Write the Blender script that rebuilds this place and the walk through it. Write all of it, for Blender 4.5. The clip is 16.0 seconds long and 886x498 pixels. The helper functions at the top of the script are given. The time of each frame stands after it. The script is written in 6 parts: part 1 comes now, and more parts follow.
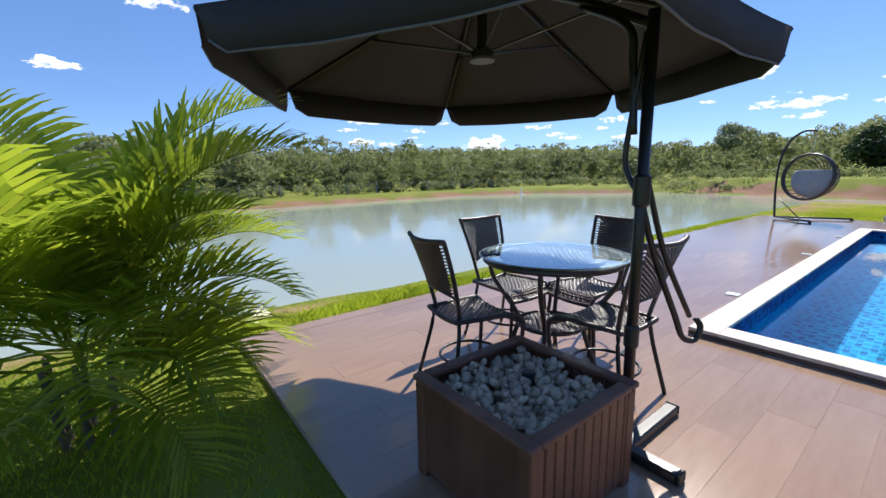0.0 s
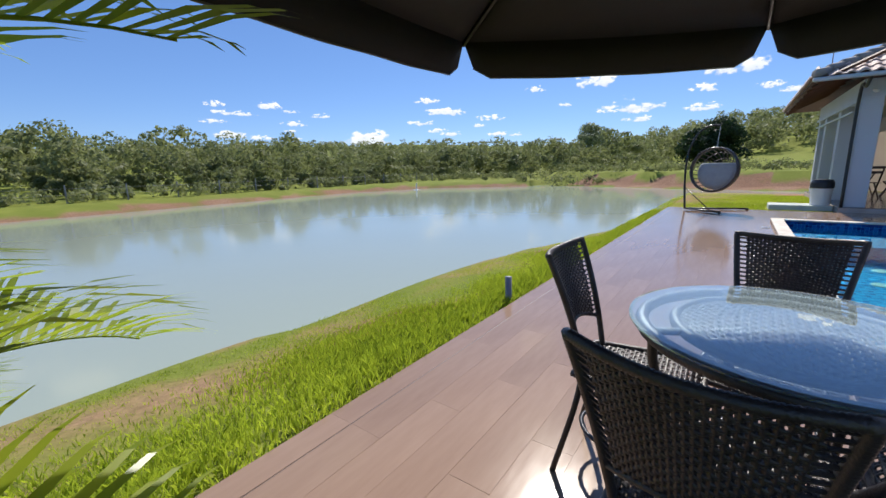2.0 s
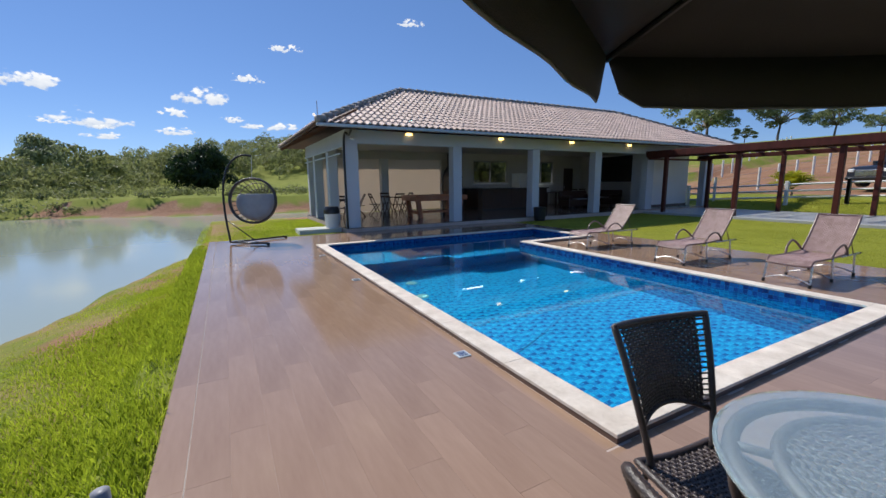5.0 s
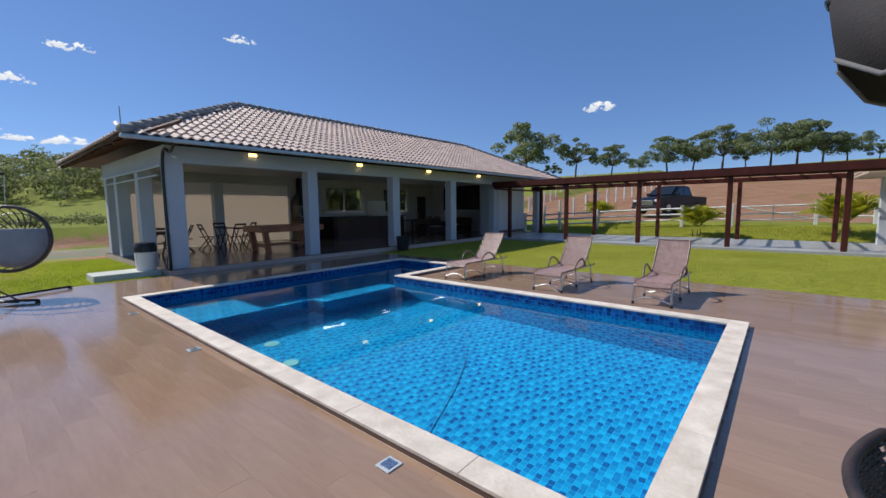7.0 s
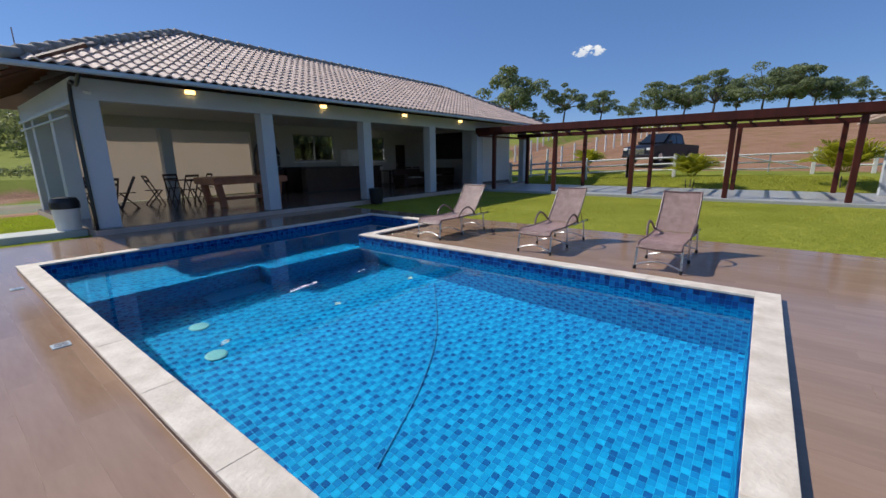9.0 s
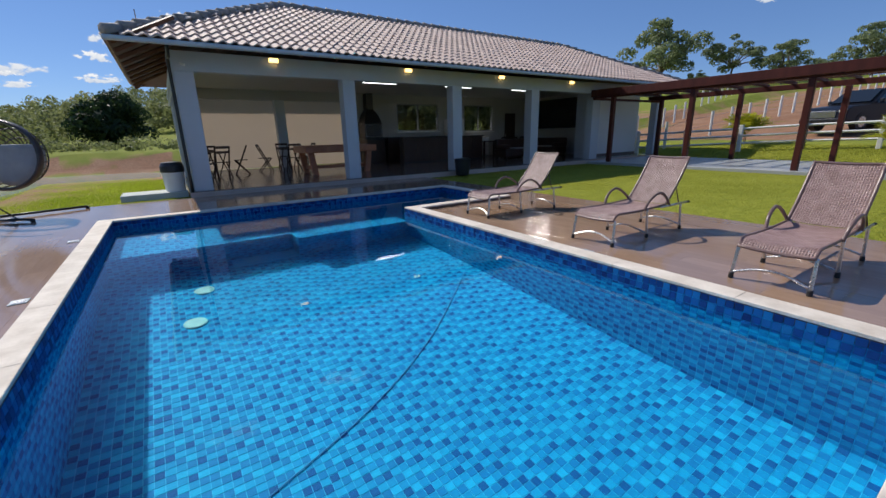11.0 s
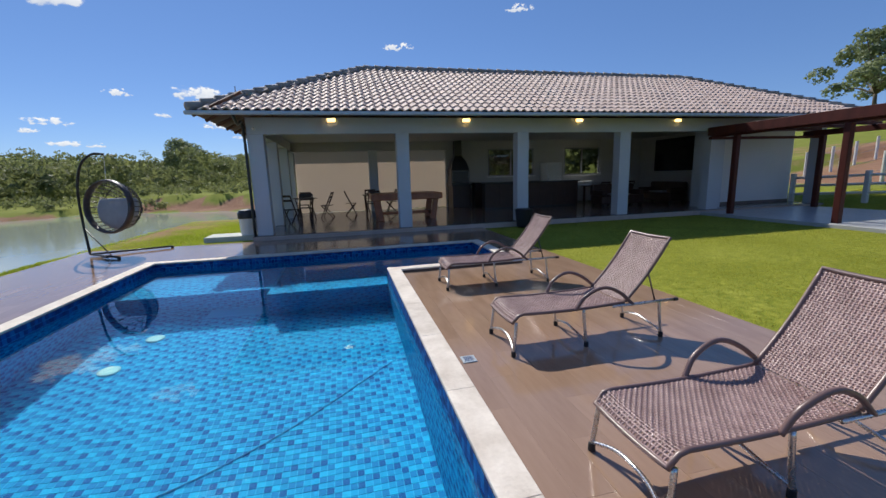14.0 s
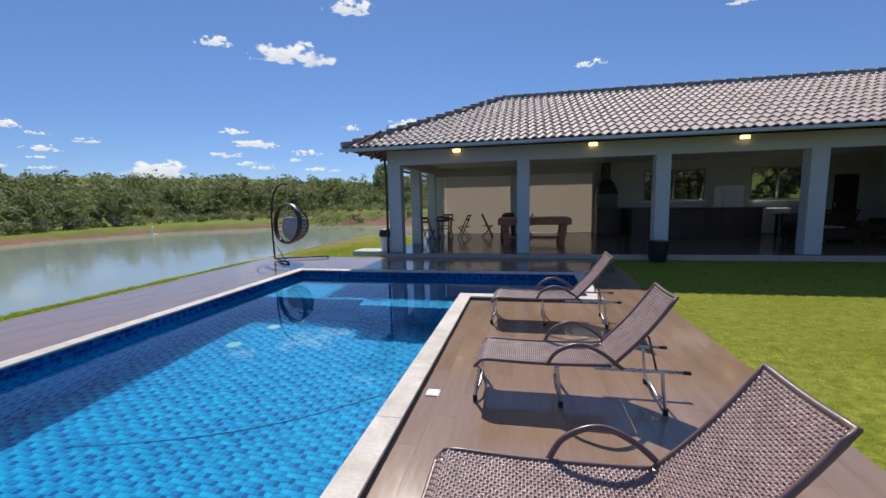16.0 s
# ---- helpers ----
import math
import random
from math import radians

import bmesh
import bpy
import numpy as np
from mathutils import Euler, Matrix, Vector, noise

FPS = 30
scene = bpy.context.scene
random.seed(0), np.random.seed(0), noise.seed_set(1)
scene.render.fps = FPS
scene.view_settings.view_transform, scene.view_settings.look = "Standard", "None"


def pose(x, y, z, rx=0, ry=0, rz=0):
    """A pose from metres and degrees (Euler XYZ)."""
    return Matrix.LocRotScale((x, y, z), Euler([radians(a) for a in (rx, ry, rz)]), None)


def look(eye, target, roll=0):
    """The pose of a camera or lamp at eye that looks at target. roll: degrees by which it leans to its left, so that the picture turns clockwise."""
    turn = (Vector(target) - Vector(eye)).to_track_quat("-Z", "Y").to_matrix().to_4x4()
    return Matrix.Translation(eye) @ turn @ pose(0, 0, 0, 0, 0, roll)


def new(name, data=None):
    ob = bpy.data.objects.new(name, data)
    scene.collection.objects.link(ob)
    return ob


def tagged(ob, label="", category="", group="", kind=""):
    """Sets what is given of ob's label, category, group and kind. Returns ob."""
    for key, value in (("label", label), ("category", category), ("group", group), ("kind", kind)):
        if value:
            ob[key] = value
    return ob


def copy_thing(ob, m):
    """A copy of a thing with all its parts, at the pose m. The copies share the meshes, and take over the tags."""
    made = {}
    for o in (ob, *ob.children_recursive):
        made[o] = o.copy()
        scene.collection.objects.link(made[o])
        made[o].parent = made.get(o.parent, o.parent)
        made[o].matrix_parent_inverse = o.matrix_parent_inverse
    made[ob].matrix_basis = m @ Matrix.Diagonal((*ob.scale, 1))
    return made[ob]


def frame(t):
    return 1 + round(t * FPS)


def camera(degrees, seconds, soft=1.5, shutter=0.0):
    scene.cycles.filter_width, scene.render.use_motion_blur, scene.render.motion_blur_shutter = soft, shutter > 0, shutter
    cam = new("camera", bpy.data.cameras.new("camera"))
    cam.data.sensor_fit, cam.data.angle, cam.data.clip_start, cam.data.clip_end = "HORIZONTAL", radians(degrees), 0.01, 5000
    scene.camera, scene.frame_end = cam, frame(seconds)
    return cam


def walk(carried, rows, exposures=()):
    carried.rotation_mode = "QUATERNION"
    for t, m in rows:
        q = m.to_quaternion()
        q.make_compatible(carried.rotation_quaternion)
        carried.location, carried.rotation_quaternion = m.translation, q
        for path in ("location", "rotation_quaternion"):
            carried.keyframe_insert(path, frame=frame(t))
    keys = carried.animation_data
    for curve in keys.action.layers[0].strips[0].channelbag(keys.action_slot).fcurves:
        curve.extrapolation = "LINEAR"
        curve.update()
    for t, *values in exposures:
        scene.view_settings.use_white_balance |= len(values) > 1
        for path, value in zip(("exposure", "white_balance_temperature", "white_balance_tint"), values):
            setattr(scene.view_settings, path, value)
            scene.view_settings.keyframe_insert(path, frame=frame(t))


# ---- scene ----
cam = camera(95.5, 16.0)

PATH = [
    (0, (1.164, 0.317, 1.271), (-0.389, 1.524, 0.91), -1.0),
    (0.5, (0.587, 0.357, 1.267), (-0.963, 1.567, 0.903), -1.1),
    (1, (0.091, 0.455, 1.248), (-1.422, 1.707, 0.871), -0.9),
    (1.5, (-0.311, 0.646, 1.255), (-1.71, 2.025, 0.88), -1.5),
    (2, (-0.648, 0.882, 1.27), (-1.808, 2.463, 0.876), -1.3),
    (2.5, (-0.883, 1.113, 1.284), (-1.712, 2.889, 0.886), -1.5),
    (3, (-1.092, 1.385, 1.33), (-1.548, 3.289, 0.922), -1.5),
    (3.5, (-1.36, 1.633, 1.37), (-1.416, 3.588, 0.952), -1.0),
    (4, (-1.609, 1.864, 1.362), (-1.292, 3.794, 0.945), -1.0),
    (4.5, (-1.754, 2.103, 1.395), (-1.108, 3.954, 0.998), -1.1),
    (5, (-1.835, 2.358, 1.449), (-0.902, 4.097, 1.126), -0.7),
    (7.3, (-1.573, 3.645, 1.535), (-0.018, 4.881, 1.307), -0.6),
    (7.5, (-1.511, 3.784, 1.561), (0.061, 4.99, 1.289), -0.3),
    (8, (-1.416, 4.036, 1.569), (0.183, 5.179, 1.197), -0.2),
    (8.5, (-1.034, 4.047, 1.511), (0.55, 5.192, 1.086), -0.4),
    (9, (-0.618, 3.986, 1.438), (0.915, 5.193, 1.0), -0.8),
    (9.5, (-0.171, 3.965, 1.355), (1.263, 5.284, 0.904), -0.8),
    (10, (0.27, 3.87, 1.249), (1.554, 5.32, 0.751), -1.0),
    (10.2, (0.421, 3.859, 1.25), (1.651, 5.347, 0.726), -1.0),
    (12.5, (2.334, 3.632, 1.253), (3.159, 5.389, 0.774), -1.3),
    (13, (2.794, 3.557, 1.332), (3.527, 5.365, 0.895), -1.3),
    (13.5, (3.27, 3.465, 1.435), (3.882, 5.327, 1.036), -1.7),
    (14, (3.716, 3.431, 1.504), (4.168, 5.346, 1.146), -1.8),
    (14.5, (4.155, 3.407, 1.535), (4.403, 5.366, 1.216), -1.5),
    (15, (4.556, 3.356, 1.55), (4.564, 5.335, 1.261), -1.3),
    (15.5, (4.97, 3.301, 1.55), (4.752, 5.271, 1.287), -1.1),
    (16, (5.385, 3.226, 1.651), (4.983, 5.17, 1.407), -1.3),
]
walk(cam, [(t, look(eye, target, roll)) for t, eye, target, roll in PATH],
     [(0, 0.82), (1, 0.78), (1.5, 0.66), (3, 0.46), (5, 0.36), (9, 0.24), (12.5, 0.2), (14, 0.27), (16, 0.23)])

# ---- light ----
SUN_FROM = Vector((-0.31, 0.92, 1.0))
world = bpy.data.worlds.new("sky")
scene.world = world
world.use_nodes = True
wn = world.node_tree.nodes
sky = wn.new("ShaderNodeTexSky")
sky.sky_type = "NISHITA"
sky.sun_disc = False
sky.sun_elevation = math.atan2(1.0, math.hypot(SUN_FROM.x, SUN_FROM.y))
sky.sun_rotation = math.atan2(SUN_FROM.x, SUN_FROM.y)
sky.altitude = 1500
sky.air_density = 1.0
sky.dust_density = 0.1
sky.ozone_density = 4.0
wn["Background"].inputs["Strength"].default_value = 0.067
tint = wn.new("ShaderNodeMix")
tint.data_type, tint.blend_type = "RGBA", "MULTIPLY"
tint.inputs["Factor"].default_value = 1.0
tint.inputs["B"].default_value = (0.70, 0.75, 0.88, 1)
world.node_tree.links.new(sky.outputs[0], tint.inputs["A"])
even = wn.new("ShaderNodeMix")
even.data_type, even.blend_type = "RGBA", "ADD"
even.inputs["Factor"].default_value = 1.0
even.inputs["B"].default_value = (0.50, 1.17, 2.75, 1)
world.node_tree.links.new(tint.outputs["Result"], even.inputs["A"])
world.node_tree.links.new(even.outputs["Result"], wn["Background"].inputs["Color"])

sun_data = bpy.data.lights.new("sun", "SUN")
sun_data.energy = 3.9
sun_data.angle = radians(0.5)
sun_data.color = (1.0, 0.955, 0.88)
sun = new("sun", sun_data)
sun.matrix_world = look(SUN_FROM * 60, (0, 0, 0))

# ---- helpers for building ----
def link(name, mesh, mat=None, parent=None, label="", m=None):
    ob = new(name, mesh)
    if mat is not None and not mesh.materials:
        mesh.materials.append(mat)
    if parent is not None:
        ob.parent = parent
    if m is not None:
        ob.matrix_local = m
    if label:
        ob["label"] = label
    return ob


def part(name, bm, material, parent=None, label="", smooth=False, m=None):
    mesh = bpy.data.meshes.new(name)
    bmesh.ops.recalc_face_normals(bm, faces=bm.faces)
    bm.to_mesh(mesh)
    bm.free()
    if smooth:
        mesh.polygons.foreach_set("use_smooth", [True] * len(mesh.polygons))
    return link(name, mesh, material, parent, label, m)


def raw(name, verts, faces, material, parent=None, label="", smooth=False):
    mesh = bpy.data.meshes.new(name)
    mesh.from_pydata([tuple(v) for v in verts], [], [tuple(f) for f in faces])
    mesh.update()
    if smooth:
        mesh.polygons.foreach_set("use_smooth", [True] * len(mesh.polygons))
    return link(name, mesh, material, parent, label)


def soup(name, verts, n, material, parent=None, label=""):
    """Many n-gons that share no corners, from an array of shape (count, n, 3)."""
    verts = np.asarray(verts, dtype=np.float32).reshape(-1, 3)
    count = len(verts) // n
    mesh = bpy.data.meshes.new(name)
    mesh.vertices.add(len(verts))
    mesh.vertices.foreach_set("co", verts.ravel())
    mesh.loops.add(len(verts))
    mesh.loops.foreach_set("vertex_index", np.arange(len(verts), dtype=np.int32))
    mesh.polygons.add(count)
    mesh.polygons.foreach_set("loop_start", np.arange(count, dtype=np.int32) * n)
    mesh.polygons.foreach_set("loop_total", np.full(count, n, dtype=np.int32))
    mesh.update(calc_edges=True)
    return link(name, mesh, material, parent, label)


def thing(name, label, category, at=(0, 0, 0), turn=0, group="", kind=""):
    ob = new(name)
    ob.empty_display_size = 0.1
    ob.matrix_basis = pose(*at, 0, 0, turn)
    return tagged(ob, label, category, group, kind)


def box(bm, x0, y0, z0, x1, y1, z1, bevel=0.0, segments=1):
    r = bmesh.ops.create_cube(bm, size=1.0, matrix=Matrix.Translation(((x0 + x1) / 2, (y0 + y1) / 2, (z0 + z1) / 2)) @ Matrix.Diagonal((x1 - x0, y1 - y0, z1 - z0, 1)))
    if bevel:
        edges = list({e for v in r["verts"] for e in v.link_edges})
        bmesh.ops.bevel(bm, geom=edges, offset=bevel, segments=segments, affect="EDGES", profile=0.5)
    return bm


def cube(x0, y0, z0, x1, y1, z1, bevel=0.0, segments=1):
    return box(bmesh.new(), x0, y0, z0, x1, y1, z1, bevel, segments)


def tube(bm, pts, r, n=8, close=False, r2=None):
    """A round bar along a line of points, r at its start and r2 at its end."""
    pts = [Vector(p) for p in pts]
    r2 = r if r2 is None else r2
    rings = []
    up = Vector((0.13, 0.21, 0.97))
    k = len(pts)
    for i, p in enumerate(pts):
        a = pts[(i - 1) % k] if (close or i > 0) else p
        b = pts[(i + 1) % k] if (close or i < k - 1) else p
        d = (b - a).normalized()
        side = d.cross(up)
        if side.length < 0.1:
            side = d.cross(Vector((1, 0, 0)))
        side.normalize()
        top = side.cross(d)
        rad = r + (r2 - r) * i / max(1, k - 1)
        rings.append([bm.verts.new(p + rad * (math.cos(j * math.tau / n) * side + math.sin(j * math.tau / n) * top)) for j in range(n)])
    for i in range(k if close else k - 1):
        A, B = rings[i], rings[(i + 1) % k]
        for j in range(n):
            bm.faces.new((A[j], A[(j + 1) % n], B[(j + 1) % n], B[j]))
    if not close:
        bm.faces.new(rings[0])
        bm.faces.new(list(reversed(rings[-1])))
    return bm


def lathe(bm, profile, n=24, at=(0, 0, 0)):
    rings = [[bm.verts.new((at[0] + r * math.cos(i * math.tau / n), at[1] + r * math.sin(i * math.tau / n), at[2] + z)) for i in range(n)] for r, z in profile]
    for A, B in zip(rings, rings[1:]):
        for j in range(n):
            bm.faces.new((A[j], A[(j + 1) % n], B[(j + 1) % n], B[j]))
    bm.faces.new(list(reversed(rings[0])))
    bm.faces.new(rings[-1])
    return bm


def curve_pts(ctrl, n=12):
    """A smooth line through control points."""
    c = [Vector(p) for p in ctrl]
    c = [c[0] * 2 - c[1]] + c + [c[-1] * 2 - c[-2]]
    out = []
    for i in range(1, len(c) - 2):
        p0, p1, p2, p3 = c[i - 1:i + 3]
        for j in range(n):
            t = j / n
            out.append(0.5 * (2 * p1 + (p2 - p0) * t + (2 * p0 - 5 * p1 + 4 * p2 - p3) * t * t + (3 * p1 - p0 - 3 * p2 + p3) * t ** 3))
    out.append(c[-2])
    return out


# ---- materials ----
def surface(name, color, rough=0.6, vary=0.15, scale=3.0, fine=40.0, bump=0.15, metal=0.0, second=None, random_by=None, random_amount=0.0, spec=0.5, rough_vary=0.1, stretch=(1, 1, 1), distance=0.01):
    """A painted, stony or woody surface: two sizes of mottling, fine relief, and a tint from piece to piece."""
    m = bpy.data.materials.new(name)
    m.use_nodes = True
    nt = m.node_tree
    N, L = nt.nodes, nt.links
    b = N["Principled BSDF"]
    co = N.new("ShaderNodeTexCoord")
    mp = N.new("ShaderNodeMapping")
    mp.inputs["Scale"].default_value = stretch
    L.new(co.outputs["Object"], mp.inputs["Vector"])
    big, small = N.new("ShaderNodeTexNoise"), N.new("ShaderNodeTexNoise")
    big.inputs["Scale"].default_value, small.inputs["Scale"].default_value = scale, fine
    big.inputs["Detail"].default_value, small.inputs["Detail"].default_value = 4, 5
    L.new(mp.outputs[0], big.inputs["Vector"])
    L.new(mp.outputs[0], small.inputs["Vector"])
    c1 = [max(0.0, c * (1 - vary)) for c in color]
    c2 = list(second) if second else [min(1.0, c * (1 + vary)) for c in color]
    add = N.new("ShaderNodeMath")
    add.operation = "MULTIPLY_ADD"
    L.new(small.outputs["Fac"], add.inputs[0])
    add.inputs[1].default_value = 0.4
    mul = N.new("ShaderNodeMath")
    mul.operation = "MULTIPLY_ADD"
    L.new(big.outputs["Fac"], mul.inputs[0])
    mul.inputs[1].default_value = 1.6
    mul.inputs[2].default_value = -0.5
    L.new(mul.outputs[0], add.inputs[2])
    mix = N.new("ShaderNodeMix")
    mix.data_type = "RGBA"
    mix.clamp_factor = True
    L.new(add.outputs[0], mix.inputs["Factor"])
    mix.inputs["A"].default_value = (*c1, 1)
    mix.inputs["B"].default_value = (*c2, 1)
    out = mix.outputs["Result"]
    if random_by:
        src = N.new("ShaderNodeObjectInfo" if random_by == "object" else "ShaderNodeNewGeometry")
        val = src.outputs["Random"] if random_by == "object" else src.outputs["Random Per Island"]
        rng = N.new("ShaderNodeMapRange")
        rng.inputs["To Min"].default_value, rng.inputs["To Max"].default_value = 1 - random_amount, 1 + random_amount
        L.new(val, rng.inputs["Value"])
        hsv = N.new("ShaderNodeHueSaturation")
        L.new(rng.outputs[0], hsv.inputs["Value"])
        L.new(out, hsv.inputs["Color"])
        out = hsv.outputs[0]
    L.new(out, b.inputs["Base Color"])
    rr = N.new("ShaderNodeMapRange")
    rr.inputs["To Min"].default_value, rr.inputs["To Max"].default_value = max(0.02, rough - rough_vary), min(1.0, rough + rough_vary)
    L.new(small.outputs["Fac"], rr.inputs["Value"])
    L.new(rr.outputs[0], b.inputs["Roughness"])
    b.inputs["Metallic"].default_value = metal
    b.inputs["Specular IOR Level"].default_value = spec
    if bump:
        bp = N.new("ShaderNodeBump")
        bp.inputs["Strength"].default_value, bp.inputs["Distance"].default_value = bump, distance
        L.new(small.outputs["Fac"], bp.inputs["Height"])
        L.new(bp.outputs[0], b.inputs["Normal"])
    return m


def leafy(name, dark, light, rough=0.5, through_light=0.35):
    """Leaves and grass: a tint from leaf to leaf, and light that comes through."""
    m = bpy.data.materials.new(name)
    m.use_nodes = True
    nt = m.node_tree
    N, L = nt.nodes, nt.links
    b, out = N["Principled BSDF"], N["Material Output"]
    g = N.new("ShaderNodeNewGeometry")
    co = N.new("ShaderNodeTexCoord")
    no = N.new("ShaderNodeTexNoise")
    no.inputs["Scale"].default_value = 0.35
    L.new(co.outputs["Object"], no.inputs["Vector"])
    ad = N.new("ShaderNodeMath")
    ad.operation = "MULTIPLY_ADD"
    L.new(g.outputs["Random Per Island"], ad.inputs[0])
    ad.inputs[1].default_value = 0.55
    sc = N.new("ShaderNodeMapRange")
    sc.inputs["From Min"].default_value, sc.inputs["From Max"].default_value = 0.3, 0.7
    sc.inputs["To Max"].default_value = 0.5
    L.new(no.outputs["Fac"], sc.inputs["Value"])
    L.new(sc.outputs[0], ad.inputs[2])
    mix = N.new("ShaderNodeMix")
    mix.data_type = "RGBA"
    L.new(ad.outputs[0], mix.inputs["Factor"])
    mix.inputs["A"].default_value, mix.inputs["B"].default_value = (*dark, 1), (*light, 1)
    L.new(mix.outputs["Result"], b.inputs["Base Color"])
    b.inputs["Roughness"].default_value = rough
    b.inputs["Specular IOR Level"].default_value = 0.3
    t = N.new("ShaderNodeBsdfTranslucent")
    hs = N.new("ShaderNodeHueSaturation")
    hs.inputs["Value"].default_value = 1.5
    L.new(mix.outputs["Result"], hs.inputs["Color"])
    L.new(hs.outputs[0], t.inputs["Color"])
    ms = N.new("ShaderNodeMixShader")
    ms.inputs[0].default_value = through_light
    L.new(b.outputs[0], ms.inputs[1])
    L.new(t.outputs[0], ms.inputs[2])
    L.new(ms.outputs[0], out.inputs["Surface"])
    return m


def glowing(name, color, strength):
    m = bpy.data.materials.new(name)
    m.use_nodes = True
    b = m.node_tree.nodes["Principled BSDF"]
    b.inputs["Base Color"].default_value = (*color, 1)
    b.inputs["Emission Color"].default_value = (*color, 1)
    b.inputs["Emission Strength"].default_value = strength
    return m


def glass(name, color=(1, 1, 1), rough=0.0, ior=1.45):
    m = bpy.data.materials.new(name)
    m.use_nodes = True
    b = m.node_tree.nodes["Principled BSDF"]
    b.inputs["Base Color"].default_value = (*color, 1)
    b.inputs["Roughness"].default_value = rough
    b.inputs["IOR"].default_value = ior
    b.inputs["Transmission Weight"].default_value = 1.0
    return m


PAINT = surface("white_paint", (0.72, 0.72, 0.70), 0.65, 0.05, 0.7, 60, 0.06)
# Pale columns and beams; the facade's shade is mixed into their colour.
PAINT_COL_SHADED = surface("shaded_column_paint", (0.50, 0.53, 0.56), 0.6, 0.05, 1.2, 60, 0.06)
# White inner walls, set darker so the room's shade sits in the colour.
PAINT_IN_SHADED = surface("shaded_inner_wall_paint", (0.46, 0.45, 0.43), 0.7, 0.05, 0.6, 50, 0.05)
# Pale ceiling, its grey lowered to carry the shade under the roof.
CEIL_SHADED = surface("shaded_ceiling_paint", (0.44, 0.44, 0.44), 0.7, 0.05, 0.8, 40, 0.04)
TILE_WOOD = surface("wood_look_tile", (0.285, 0.174, 0.110), 0.125, 0.10, 0.9, 6, 0.0, second=(0.380, 0.254, 0.174), random_by="object", random_amount=0.05, spec=0.7, stretch=(6, 1, 1), rough_vary=0.03)
TILE_WOOD_JOINED = surface("wood_look_tile_joined", (0.285, 0.174, 0.110), 0.125, 0.10, 0.9, 6, 0.0, second=(0.380, 0.254, 0.174), random_by="island", random_amount=0.05, spec=0.7, stretch=(6, 1, 1), rough_vary=0.03)
GROUT = surface("grout", (0.47, 0.37, 0.31), 0.8, 0.15, 4, 60, 0.1)
DARK_TILE = surface("dark_floor_tile", (0.17, 0.135, 0.12), 0.16, 0.12, 1.0, 12, 0.03, random_by="object", random_amount=0.1, rough_vary=0.05)
RISER = surface("brown_edge_tile", (0.115, 0.068, 0.050), 0.5, 0.15, 3, 40, 0.1)
COPING = surface("cream_stone", (0.58, 0.485, 0.39), 0.75, 0.16, 5, 38, 0.6, second=(0.80, 0.72, 0.62), random_by="object", random_amount=0.06)
POOL_GROUT = surface("pool_grout", (0.02, 0.33, 0.56), 0.7, 0.1, 4, 40, 0.1)
ROOF_TILE = surface("clay_roof_tile", (0.52, 0.365, 0.300), 0.7, 0.14, 2.0, 30, 0.25, second=(0.69, 0.54, 0.460), random_by="object", random_amount=0.10)
ROOF_TILE_JOINED = surface("clay_roof_tile_joined", (0.52, 0.365, 0.300), 0.7, 0.14, 2.0, 30, 0.25, second=(0.69, 0.54, 0.460), random_by="island", random_amount=0.10)
RIDGE_TILE = surface("ridge_tile_clay", (0.23, 0.215, 0.20), 0.8, 0.2, 3, 30, 0.3, second=(0.36, 0.33, 0.30), random_by="island", random_amount=0.12)
WOOD_RED = surface("red_brown_stained_wood", (0.060, 0.011, 0.008), 0.5, 0.25, 2.0, 30, 0.2, second=(0.098, 0.020, 0.013), spec=0.3, stretch=(3, 3, 0.6))
WOOD_ROOF = surface("eave_timber", (0.12, 0.05, 0.03), 0.6, 0.25, 3, 30, 0.2)
WOOD_BOX = surface("planter_timber", (0.115, 0.045, 0.026), 0.5, 0.3, 3, 30, 0.3, second=(0.20, 0.085, 0.05), random_by="object", random_amount=0.18, stretch=(3, 3, 1))
WOOD_TABLE = surface("orange_brown_timber", (0.42, 0.13, 0.06), 0.4, 0.25, 3, 30, 0.15, second=(0.55, 0.20, 0.10))
WOOD_DARK = surface("dark_folding_timber", (0.045, 0.020, 0.014), 0.45, 0.25, 4, 40, 0.15)
WICKER = surface("dark_brown_wicker", (0.034, 0.024, 0.022), 0.38, 0.3, 12, 160, 0.3, second=(0.075, 0.055, 0.050), spec=0.6)
WICKER_LOUNGE = surface("taupe_wicker", (0.285, 0.165, 0.148), 0.36, 0.25, 10, 150, 0.3, second=(0.44, 0.295, 0.27), spec=0.6)
ALU = surface("brushed_aluminium", (0.62, 0.61, 0.60), 0.28, 0.08, 6, 90, 0.05, metal=1.0)
BRONZE = surface("brown_coated_tube", (0.165, 0.100, 0.088), 0.34, 0.15, 6, 60, 0.05, spec=0.6)
BLACK = surface("black_coated_metal", (0.012, 0.013, 0.014), 0.35, 0.2, 6, 60, 0.05)
RUBBER = surface("black_rubber", (0.015, 0.015, 0.016), 0.6, 0.2, 10, 60, 0.1)
CANOPY = surface("black_umbrella_cloth", (0.020, 0.017, 0.018), 0.8, 0.2, 3, 220, 0.25)
PIPING = surface("grey_piping", (0.11, 0.11, 0.115), 0.7, 0.1, 6, 80, 0.1)
CUSHION = surface("grey_cushion_cloth", (0.36, 0.36, 0.37), 0.85, 0.15, 5, 120, 0.3)
STONE = surface("river_pebbles", (0.33, 0.26, 0.185), 0.7, 0.25, 9, 60, 0.3, second=(0.56, 0.45, 0.33), random_by="island", random_amount=0.25)
